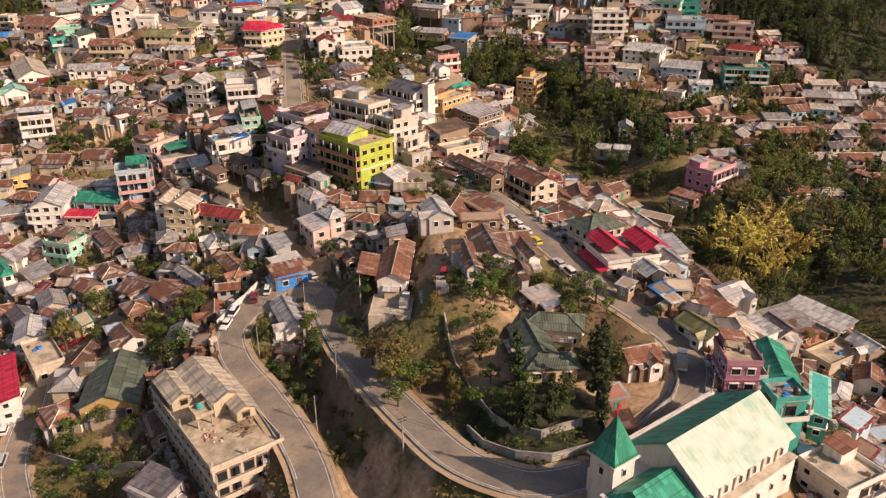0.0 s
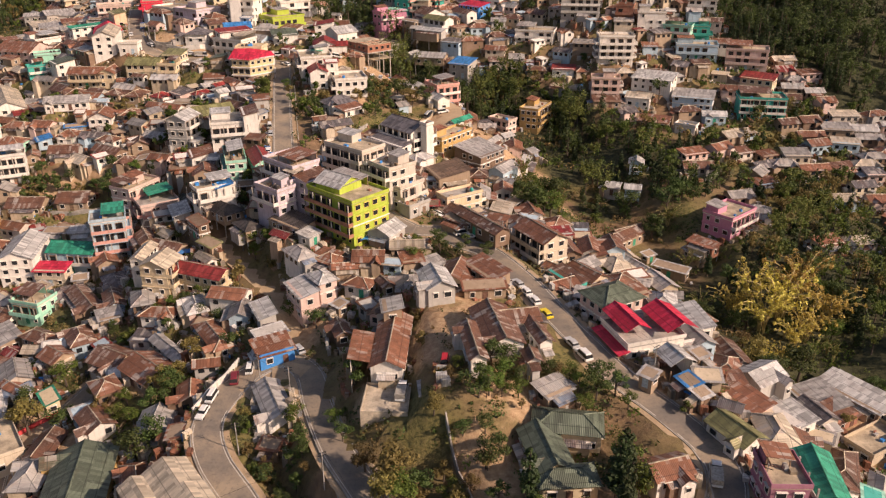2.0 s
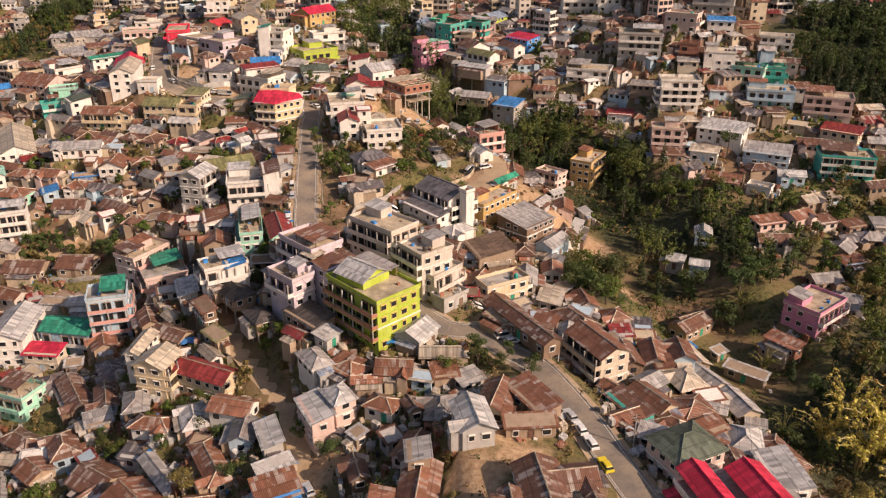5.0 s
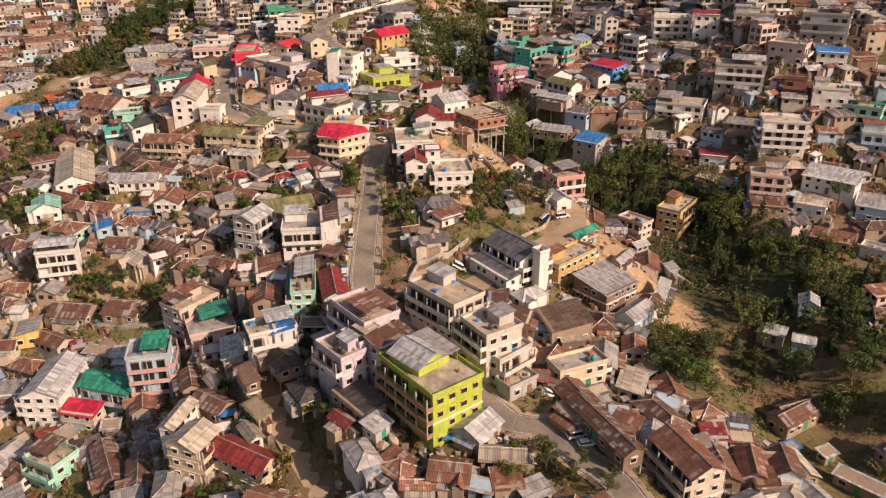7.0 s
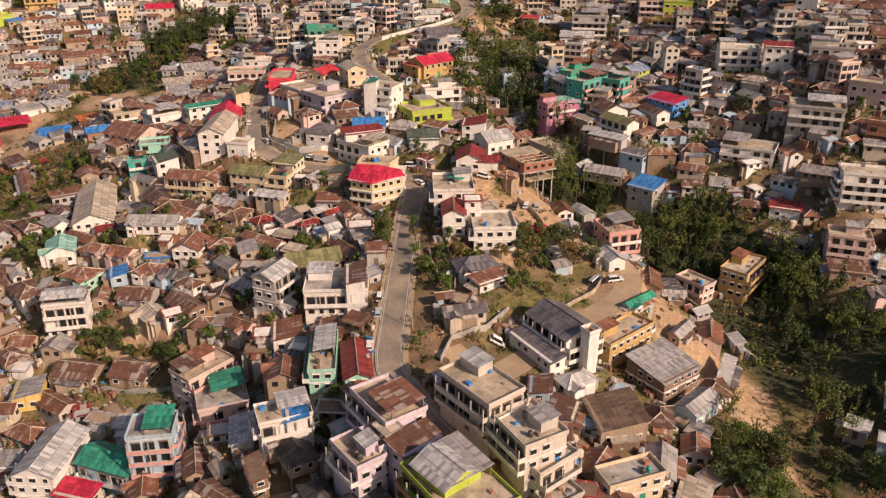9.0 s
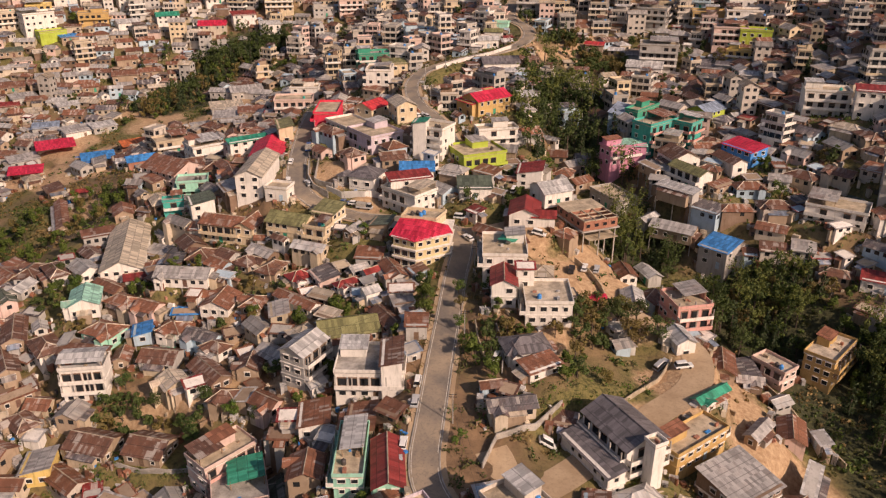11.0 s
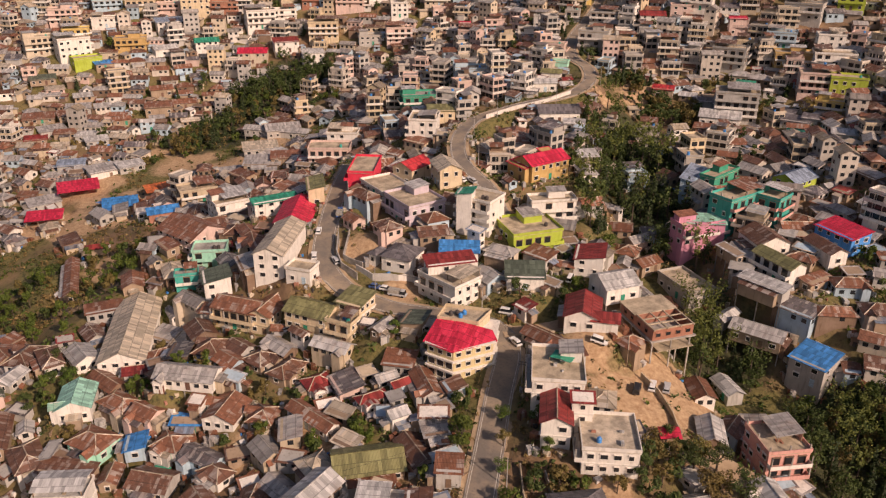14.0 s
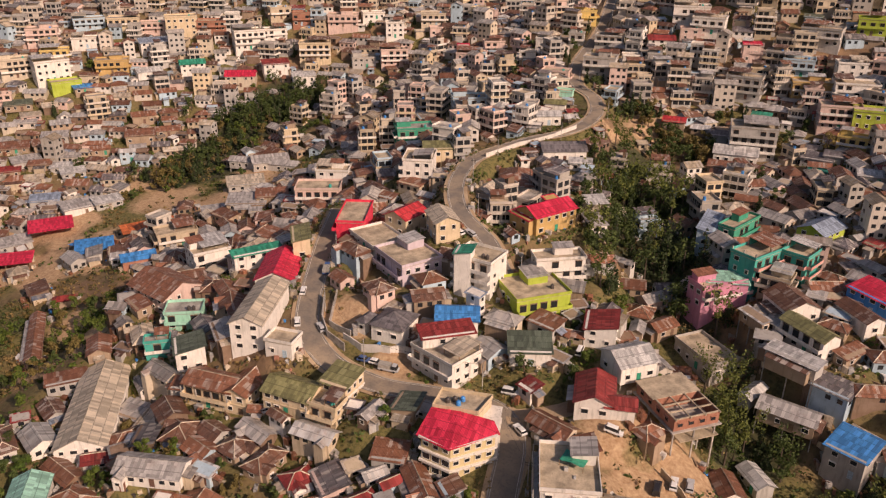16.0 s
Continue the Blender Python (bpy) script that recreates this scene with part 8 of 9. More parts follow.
def far_wood():
    """The trees of the far slopes, trunks and leaves in one mesh."""
    rng = random.Random(3)
    shape, mats = Shape(), [BARK, GREEN, FRESH, DRY, PINE, CANE]
    for x, y, high, kind in FAR_WOOD:
        z = ground_at(x, y)
        shape.beam((x, y, z - 0.4), (x, y, z + 0.7 * high), 0.03 * high, 0, 5, 0.012 * high)
        lobes = []
        if kind == "cane":
            high *= 1.3
        if kind == "tall":  # tiers that narrow to a tip
            for k in range(8):
                q, r = k / 7, high * (0.15 * (1 - k / 7) + 0.03)
                lobes.append((x + 0.4 * r * rng.uniform(-1, 1), y + 0.4 * r * rng.uniform(-1, 1), z + high * (0.16 + 0.86 * q), r * rng.uniform(0.85, 1.2), 0.85))
        elif kind in ("cane", "bamboo"):  # arching plumes
            for k in range(7):
                a, lean = k * 0.9 + rng.uniform(-0.3, 0.3), high * rng.uniform(0.15, 0.42)
                for u in (0.4, 0.65, 0.85, 1.0):
                    lobes.append((x + lean * u ** 2.2 * math.cos(a), y + lean * u ** 2.2 * math.sin(a), z + high * (1.15 * u - 0.25 * u ** 4), high * rng.uniform(0.045, 0.075), 1.6))
        else:
            for k in range(8):
                lobes.append((x + 0.25 * high * rng.uniform(-1, 1), y + 0.25 * high * rng.uniform(-1, 1), z + high * rng.uniform(0.3, 0.92), high * rng.uniform(0.09, 0.19), 0.8))
        points, faces = leaf_cloud(rng, lobes, 380 if y < 400 else 240, 0.31 if y < 400 else 0.44)
        n = len(shape.v)
        shape.v += points
        shape.f += [tuple(n + i for i in q) for q in faces]
        shape.m += [{"tall": 4, "fresh": 2, "dry": 3, "cane": 5, "bamboo": 3}.get(kind, 1)] * len(faces)
    tagged(new("far_woods", shape.mesh("far_woods", *mats)), "dark trees of the far ravine and slopes", "woods", kind="stuff")




def thicket():
    """Shrubs and weeds all over the open ground, in one mesh."""
    rng = random.Random(5)
    shape = Shape()
    mats = [leaves("scrub_olive", (0.035, 0.047, 0.012), (0.16, 0.15, 0.04)), leaves("scrub_straw", (0.16, 0.105, 0.04), (0.36, 0.25, 0.10)), GREEN, FRESH]
    xs = np.array([rng.uniform(-330, 170) for _ in range(52000)])
    ys = np.array([rng.uniform(88, 520) for _ in range(52000)])
    gap = np.full(xs.shape, 99.0)
    for (half, fall, line), _ in KEEP:
        gap = np.minimum(gap, along(xs, ys, line)[0] - half)
    trodden = bare_at(xs, ys)
    for x, y, g, b in zip(xs, ys, gap, trodden):
        if g < 0.9 or b > 0.45 and rng.random() < 0.85 or abs(x + 0.17 * y) > 40 + 0.62 * y or noise.noise((x * 0.06, y * 0.06, 7)) < -0.2 or not fits(x, y, 0.3):
            continue
        r = rng.uniform(0.35, 1.0) if rng.random() < 0.75 else rng.uniform(1.0, 1.9)
        points, faces = leaf_cloud(rng, [(x, y, ground_at(x, y) + r * 0.5, r, 0.75)], (11 if r < 1 else 30) if y < 300 else (5 if r < 1 else 13), 0.28 if y < 300 else 0.45)
        tone = noise.noise((x * 0.03, y * 0.03, 21)) + rng.uniform(-0.4, 0.4)
        n = len(shape.v)
        shape.v += points
        shape.f += [tuple(n + i for i in q) for q in faces]
        shape.m += [1 if tone < -0.28 else 0 if tone < 0.05 else 2 if tone < 0.28 else 3] * len(faces)
    return tagged(new("undergrowth", shape.mesh("undergrowth", *mats)), "dry scrub, weeds and low bushes on open ground", "undergrowth", kind="stuff")


thicket()


# ---- single trees ----
tree(13.7, 105.2, 10, "tall", 1.1, "in the garden")
tree(27.1, 118.6, 12, "tall", 1.1, "in the garden")
tree(29.6, 124.3, 10, "tall", 1.1, "in the garden")
tree(30.4, 118.9, 6.5, "fresh", 1.1, "between the houses")
tree(-9.6, 120.6, 7, "dry", 1.1, "on the slope")
tree(-13.4, 129.4, 6, "dry", 1.1, "on the slope")
tree(-7.8, 114.9, 5, "fresh", 1.1, "between the houses")
tree(-17.2, 151.1, 6, "broad", 1.1, "between the houses")
tree(-60.3, 148.7, 8.5, "broad", 1.1, "between the houses")
tree(-57.8, 149.8, 7, "broad", 1.1, "between the houses")
tree(-89.9, 162.0, 9, "dry", 1.1, "on the slope")
tree(-73.8, 162.8, 5, "dry", 1.1, "on the slope")
tree(-68.8, 159.2, 4.5, "fresh", 1.1, "between the houses")
tree(-59.3, 165.9, 6, "broad", 1.1, "between the houses")
tree(-61.4, 160.9, 6, "broad", 1.1, "between the houses")
tree(9.2, 147.3, 6, "broad", 1.1, "between the houses")
tree(7.1, 126.0, 6, "broad", 1.1, "between the houses")
tree(9.3, 127.8, 5, "broad", 1.1, "between the houses")
tree(1.8, 120.8, 5, "dry", 1.1, "on the slope")
tree(5.7, 116.0, 4.5, "fresh", 1.1, "between the houses")
tree(-1.6, 134.9, 4.5, "dry", 1.1, "on the slope")
tree(-74.7, 129.6, 4.5, "fresh", 1.1, "between the houses")
tree(-82.2, 131.8, 4, "fresh", 1.1, "between the houses")
tree(-87.2, 138.9, 4, "dry", 1.1, "on the slope")
tree(-69.2, 130.7, 4.5, "fresh", 1.1, "between the houses")
tree(-90.2, 156.3, 4, "broad", 1.1, "between the houses")
tree(-38.8, 146.8, 4, "broad", 1.1, "between the houses")
tree(-32.6, 136.4, 4.5, "dry", 1.1, "on the slope")
tree(-27.7, 137.7, 4, "broad", 1.1, "between the houses")
tree(-20.3, 143.5, 4, "fresh", 1.1, "between the houses")
tree(-18.2, 138.2, 4, "broad", 1.1, "between the houses")
tree(67.1, 251.4, 9, "broad", 1.1, "between the houses")
tree(73.6, 260.5, 9, "broad", 1.1, "between the houses")
tree(21.5, 145.7, 4, "dry", 1.1, "on the slope")
tree(33.0, 137.9, 3.5, "fresh", 1.1, "between the houses")
tree(43.0, 136.8, 3, "fresh", 1.1, "between the houses")
tree(85.2, 157.7, 4, "dry", 1.1, "on the slope")
tree(-71.1, 194.3, 4, "fresh", 1.1, "between the houses")
tree(-36.0, 185.8, 4, "fresh", 1.1, "between the houses")
tree(-28.4, 177.4, 5, "broad", 1.1, "between the houses")
tree(-47.4, 175.3, 5, "broad", 1.1, "between the houses")
tree(-58.8, 189.7, 4, "broad", 1.1, "between the houses")
tree(-53.1, 187.8, 4, "broad", 1.1, "between the houses")
tree(-47.7, 186.9, 4, "fresh", 1.1, "between the houses")
tree(-4.9, 169.7, 4, "dry", 1.1, "on the slope")
tree(-4.1, 158.7, 4, "dry", 1.1, "on the slope")
tree(-6.6, 204.3, 4.5, "fresh", 1.1, "between the houses")
tree(-0.6, 204.7, 5, "broad", 1.1, "between the houses")
tree(6.1, 203.4, 4, "broad", 1.1, "between the houses")
tree(11.8, 199.9, 3.5, "broad", 1.1, "between the houses")
tree(6.3, 138.0, 6.5, "broad", 1.1, "between the houses")
tree(8.2, 139.2, 6, "fresh", 1.1, "between the houses")
tree(-51.9, 216.2, 6.5, "fresh", 1.1, "between the houses")
tree(-6.5, 198.8, 5, "fresh", 1.1, "between the houses")
tree(-0.4, 201.6, 5.5, "broad", 1.1, "between the houses")
tree(4.2, 199.3, 4, "broad", 1.1, "between the houses")
tree(10.7, 196.6, 4, "broad", 1.1, "between the houses")
tree(28.9, 240.5, 9, "broad", 1.1, "between the houses")
tree(24.8, 244.3, 8.5, "broad", 1.1, "between the houses")
tree(37.0, 255.2, 7, "dry", 1.1, "on the slope")
tree(32.9, 241.8, 8, "fresh", 1.1, "between the houses")
tree(51.0, 269.6, 5, "dry", 1.1, "on the slope")
tree(50.6, 258.9, 5, "fresh", 1.1, "between the houses")
tree(-64.2, 306.5, 5, "broad", 1.1, "between the houses")
tree(-42.3, 261.4, 4, "fresh", 1.1, "between the houses")
tree(-68.4, 282.4, 4, "broad", 1.1, "between the houses")
tree(-75.2, 228.4, 4, "fresh", 1.1, "between the houses")
tree(-25.6, 307.4, 6, "broad", 1.1, "between the houses")
tree(-15.8, 316.1, 8, "broad", 1.1, "between the houses")
tree(-11.9, 311.3, 8, "dry", 1.1, "on the slope")
tree(-175.5, 293.3, 6, "broad", 1.1, "between the houses")
tree(-133.3, 273.8, 5, "broad", 1.1, "between the houses")
tree(-123.2, 271.0, 5, "broad", 1.1, "between the houses")
tree(-108.0, 271.3, 5, "broad", 1.1, "between the houses")
tree(-48.9, 314.5, 5, "broad", 1.1, "between the houses")
tree(-62.9, 303.3, 8.5, "fresh", 1.1, "between the houses")
tree(-56.9, 313.5, 4, "fresh", 1.1, "between the houses")
tree(-54.4, 306.2, 4, "dry", 1.1, "on the slope")
tree(-52.5, 298.4, 4, "fresh", 1.1, "between the houses")
tree(-49.9, 291.9, 3.5, "fresh", 1.1, "between the houses")
tree(-5.5, 313.3, 7, "broad", 1.1, "between the houses")
tree(-11.1, 318.6, 7, "broad", 1.1, "between the houses")
tree(-15.0, 318.9, 6.5, "dry", 1.1, "on the slope")
tree(-22.1, 325.3, 5, "broad", 1.1, "between the houses")
tree(-15.7, 290.1, 4.5, "dry", 1.1, "on the slope")
tree(-44.6, 305.7, 4, "fresh", 1.1, "between the houses")
tree(-91.0, 333.0, 5, "fresh", 1.1, "between the houses")
tree(-169.9, 303.2, 5, "fresh", 1.1, "between the houses")
tree(-180.0, 308.0, 5, "broad", 1.1, "between the houses")
tree(-94.0, 269.1, 5, "broad", 1.1, "between the houses")
tree(-99.5, 268.6, 5, "fresh", 1.1, "between the houses")

tree(-8.6, 124.8, 8.5, "dry", 1.25, "on the bank above the gully")
tree(-6.8, 120.8, 7, "fresh", 1.2, "on the bank above the gully")
tree(13.0, 117.0, 12.5, "tall", 0.9, "in the garden")
tree(26.4, 111.5, 13, "tall", 0.9, "in the garden")
tree(26.0, 104.8, 10, "tall", 0.9, "in the garden")
tree(17.4, 105.2, 11, "tall", 0.9, "in the garden")
grove(19, 143.4, 13, 3.4, -8, 17, 4, 6.4, ("fresh", "broad", "broad", "dry"), 71, "along the garden hedge")
tarpaulin(-46.6, 325.6, 5.0, 3.6, -10, "green", 40.34, 1.4)

grove(-29, 132, 9, 4.5, -55, 13, 2.2, 4.6, ("fresh", "broad", "dry", "broad"), 73, "on the bank between the roads")
grove(-19, 115.5, 8, 4, -55, 10, 1.6, 3.2, ("broad", "dry", "fresh"), 74, "on the bank between the roads")
grove(-8, 490, 15, 22, 0, 26, 5, 9, ("tall", "broad", "broad"), 81, "among the houses", True)
grove(16, 470, 13, 16, 0, 18, 5, 9, ("tall", "broad"), 82, "among the houses", True)
grove(-130, 570, 60, 50, 0, 34, 4, 8, ("broad", "tall", "dry"), 83, "among the houses", True)
grove(-300, 560, 70, 50, 0, 40, 4, 8, ("broad", "tall", "dry", "fresh"), 84, "among the houses", True)
grove(-230, 520, 30, 40, 0, 30, 4, 8, ("broad", "dry", "fresh"), 85, "on the wooded spur", True)
grove(-60, 560, 40, 40, 0, 30, 4, 8, ("broad", "tall", "dry"), 86, "among the houses", True)
grove(-300, 470, 50, 30, 0, 24, 3, 6, ("broad", "fresh", "dry"), 87, "among the houses", True)
grove(-92, 305, 20, 14, 0, 10, 3, 5.5, ("fresh", "broad", "dry"), 75, "between the houses", True)
grove(-112, 296, 18, 8, 0, 10, 3, 5.5, ("fresh", "dry", "broad"), 76, "between the houses", True)
grove(-150, 300, 26, 20, 0, 14, 3, 6, ("fresh", "broad", "dry"), 77, "between the houses", True)
grove(-60, 238, 26, 16, 0, 10, 3, 5.5, ("fresh", "broad"), 78, "between the houses", True)
grove(-35, 200, 26, 14, 0, 12, 3, 5.5, ("fresh", "broad", "dry"), 79, "between the houses", True)

far_wood()

# ---- street things ----
def masonry_wall(line, high, colour):
    """A boundary wall that follows the ground."""
    pts = []
    for a, b in zip(line, line[1:]):
        n = max(1, int(math.hypot(b[0] - a[0], b[1] - a[1]) / 2.5))
        pts += [(a[0] + (b[0] - a[0]) * k / n, a[1] + (b[1] - a[1]) * k / n) for k in range(n)]
    pts.append(line[-1])
    s = Shape()
    for k, (x, y) in enumerate(pts):
        a, b = pts[max(0, k - 1)], pts[min(len(pts) - 1, k + 1)]
        d = math.hypot(b[0] - a[0], b[1] - a[1]) or 1
        nx, ny = 0.14 * (b[1] - a[1]) / d, -0.14 * (b[0] - a[0]) / d
        z = ground_at(x, y)
        s.v += [(x - nx, y - ny, z - 1.2), (x + nx, y + ny, z - 1.2), (x + nx, y + ny, z + high), (x - nx, y - ny, z + high)]
    for k in range(len(pts) - 1):
        n = 4 * k
        s.f += [(n, n + 4, n + 7, n + 3), (n + 1, n + 2, n + 6, n + 5), (n + 3, n + 7, n + 6, n + 2)]
    s.f += [(0, 3, 2, 1), tuple(len(s.v) - 4 + i for i in (0, 1, 2, 3))]
    s.m = [0] * len(s.f)
    return tagged(new("boundary_wall", s.mesh("boundary_wall", wall_paint(colour) if colour == "white" else slab(colour) if colour != "red" else wall_paint(colour))), "%s masonry boundary wall following the slope" % ("whitewashed" if colour == "white" else "red-painted" if colour == "red" else "weathered grey"), "wall", kind="structure")


def heading(x, y):
    """The direction of the nearest road, in degrees."""
    best = (1e9, 0)
    for half, fall, line in (MAIN_ROAD, UPPER_ROAD, HAIRPIN, LOW_ROAD, SIDE_LANE):
        for (ax, ay, _), (bx, by, _) in zip(line, line[1:]):
            t = min(1, max(0, ((x - ax) * (bx - ax) + (y - ay) * (by - ay)) / ((bx - ax) ** 2 + (by - ay) ** 2)))
            d = math.hypot(x - ax - t * (bx - ax), y - ay - t * (by - ay))
            if d < best[0]:
                best = (d, math.degrees(math.atan2(by - ay, bx - ax)))
    return best[1]


def car_meshes(kind):
    if ("car", kind) in SHARED:
        return SHARED["car", kind]
    L, W, H = {"car": (3.9, 1.62, 1.45), "jeep": (4.3, 1.75, 1.8), "van": (3.7, 1.5, 1.85), "truck": (5.2, 1.9, 2.0)}[kind]

    def ring(z, a, b, w):
        return [(a, -w, z), (b, -w, z), (b, w, z), (a, w, z)]

    a, b, w = -L / 2, L / 2, W / 2
    body = lofted([ring(0.28, a + 0.15, b - 0.15, w - 0.08), ring(0.42, a, b, w), ring(0.78, a, b, w), ring(0.9, a + 0.06, b - 0.12, w - 0.05)])
    front, rear = (b - 1.25, a + 0.25) if kind == "car" else (b - 0.95, a + 0.1) if kind == "jeep" else (b - 0.35, a + 0.08) if kind == "van" else (b - 0.3, b - 1.9)
    cabin = lofted([ring(0.88, rear, front, w - 0.07), ring(H - 0.14, rear + 0.2, front - 0.5 if kind != "truck" else front - 0.25, w - 0.2)])
    roof = lofted([ring(H - 0.14, rear + 0.17, front - 0.46 if kind != "truck" else front - 0.22, w - 0.18), ring(H, rear + 0.34, front - 0.66 if kind != "truck" else front - 0.35, w - 0.28)])
    wheel = Shape()
    wheel.beam((0, -0.1, 0), (0, 0.1, 0), 0.31, 0, 12)
    bed = None
    if kind == "truck":
        bed = Shape()
        bed.box(a + 0.02, b - 2.0, -w, w, 0.9, 1.9)
    SHARED["car", kind] = (body, cabin, roof, wheel, bed, L, W)
    return SHARED["car", kind]


CAR_PAINT = {"white": (0.75, 0.75, 0.73), "silver": (0.45, 0.46, 0.47), "red": (0.45, 0.03, 0.04), "blue": (0.06, 0.12, 0.30), "black": (0.03, 0.03, 0.035), "yellow": (0.72, 0.56, 0.03), "maroon": (0.20, 0.03, 0.04)}


def car(x, y, colour="white", kind="car", turn=None, level=None):
    body, cabin, roof, wheel, bed, L, W = car_meshes(kind)
    turn = heading(x, y) if turn is None else turn
    z = ground_at(x, y) + 0.12 if level is None else level
    way = Vector((math.cos(radians(turn)), math.sin(radians(turn))))
    pitch = -math.degrees(math.atan2(ground_at(x + way.x * 2, y + way.y * 2) - ground_at(x - way.x * 2, y - way.y * 2), 4)) if level is None else 0
    root = thing(kind if kind != "car" else "parked_car", pose(x, y, z) @ pose(0, 0, 0, 0, 0, turn) @ pose(0, 0, 0, 0, pitch, 0), "%s %s parked on the ground beside the road" % (colour, {"car": "small hatchback car", "jeep": "sport utility car", "van": "small van", "truck": "light pickup truck"}[kind]), "car" if kind in ("car", "jeep") else kind, "parked vehicles")
    paint = plain("car_paint_" + colour, CAR_PAINT[colour], 0.3, vary=0.06)
    part("body", body, paint, root)
    part("cabin_glass", cabin, glass(), root)
    part("roof", roof, paint, root)
    if bed:
        part("cargo_bed", bed, plain("cargo_canvas", (0.35, 0.33, 0.29), 0.8), root)
    rubber = plain("rubber", (0.02, 0.02, 0.02), 0.8)
    if ("wheel", kind) not in SHARED:
        SHARED["wheel", kind] = wheel.mesh("wheel", rubber)
    for a in (-1, 1):
        for b in (-1, 1):
            part("wheel", SHARED["wheel", kind], None, root, place=pose(a * L * 0.31, b * (W / 2 - 0.1), 0.31))
    return root


car(27.6, 153.4, "white", "jeep")
car(25.9, 157.6, "silver")
car(22.2, 168.8, "yellow")
car(20.4, 174.6, "white")
car(18.9, 178.6, "white")
car(17.4, 182.4, "silver")
car(43.6, 121.6, "white", "truck", 75)
car(-46.9, 155.8, "white", "van")
car(-47.6, 151.2, "white")
car(-43.6, 161.6, "maroon", "jeep", 100)
car(-41.0, 164.6, "white", "van", 95)
car(-37.6, 170.8, "silver", "car", 100)
car(-35.2, 171.6, "white", "car", 105)
car(-31.4, 171.2, "silver", "car", 120)
car(-7.6, 144.8, "white", "truck", 84, 11.23)
car(0.4, 147.6, "red", "van", 85)
car(5.4, 211.0, "white", "jeep", 25)
car(7.4, 208.8, "white", "car", 20)
car(-0.6, 224.2, "white", "car", 30)
car(-2.4, 228.2, "white", "van", 85)
car(3.4, 224.2, "white", "jeep", 20)
car(-25.7, 268.4, "white", "jeep", 15)
car(-56.4, 277.0, "white", "van")
car(-53.6, 258.5, "white", "car")
car(-53.0, 254.4, "silver", "car")
car(-41.2, 289.4, "white", "van", 85)
car(-101.7, 352.0, "white", "car", 0)
car(-98.0, 351.0, "silver", "truck", 5)
car(-105.0, 352.2, "blue", "car", 0)
car(-126.6, 332.8, "white", "car", 165)
car(-122.0, 331.8, "silver", "car", 165)
car(-67.0, 352.6, "white", "jeep", 0)
car(-61.6, 341.2, "white", "car", 140)
car(-52.6, 339.8, "white", "van", 100)
car(-41.6, 345.4, "white", "jeep", 0)
car(-54.2, 370.6, "white", "van", 85)
car(-3.8, 306.4, "silver", "jeep", 50)
car(1.2, 305.4, "white", "jeep", 20)
car(12.6, 318.4, "white", "car", 10)
car(-27.3, 341.5, "white", "car", 90)
car(-30.6, 338.2, "black", "jeep", 90)
car(-24.0, 343.0, "silver", "car", 90)
car(-93.9, 146.3, "white", "car")
car(-93.6, 141.0, "silver", "car")
car(-92.2, 135.4, "white", "car")
car(-84.0, 163.0, "white", "car")
car(-133.2, 371.6, "white", "car")
car(-127.6, 358.2, "white", "car")
car(-120.8, 358.6, "silver", "car")
car(-132.2, 384.0, "blue", "truck")
car(-97.6, 402.5, "white", "car", 150)
car(-94.2, 402.9, "silver", "car", 150)
car(-88.4, 126.2, "silver", "jeep")
car(-54.9, 270.4, "silver", "car")


def courtyard():
    """The walled terrace in front of the long house."""
    s = Shape()
    s.box(-4.3, 4.3, -4.6, 4.6, -7, 0)
    s.ring(-4.3, 4.3, -4.6, 4.6, 0.004, 0.5, 0.18)
    ob = new("courtyard", s.mesh("courtyard", slab("buff")))
    ob.matrix_basis = pose(-10.4, 143.6, 11.2, 0, 0, -3)
    tagged(ob, "pale paved courtyard terrace with a low parapet", "courtyard", kind="structure")


courtyard()


# ---- poles and wires ----
def pole(x, y, high=8.0):
    z = ground_at(x, y)
    root = thing("utility_pole", pose(x, y, z, 0, 0, heading(x, y)), "slim grey concrete power pole beside the road", "pole", "power poles")
    s = Shape()
    s.beam((0, 0, -0.6), (0, 0, high), 0.13, 0, 8, 0.08)
    part("shaft", s, slab("grey"), root)
    for k in (0.3, 0.9):
        arm = Shape()
        arm.box(-0.05, 0.05, -0.8, 0.8, high - k - 0.05, high - k + 0.05)
        part("crossarm", arm, DARK_METAL, root)
    return Vector((x, y, z + high - 0.3))


def wire(a, b, sag=0.9):
    curve = bpy.data.curves.new("power_cable", "CURVE")
    curve.dimensions, curve.bevel_depth, curve.bevel_resolution = "3D", 0.022, 0
    spline = curve.splines.new("POLY")
    spline.points.add(10)
    for k in range(11):
        t = k / 10
        p = a.lerp(b, t) - Vector((0, 0, sag * 4 * t * (1 - t)))
        spline.points[k].co = (*p, 1)
    curve.materials.append(DARK_METAL)
    tagged(new("power_cable", curve), "thin black power cable sagging between poles", "cable", "power cables")


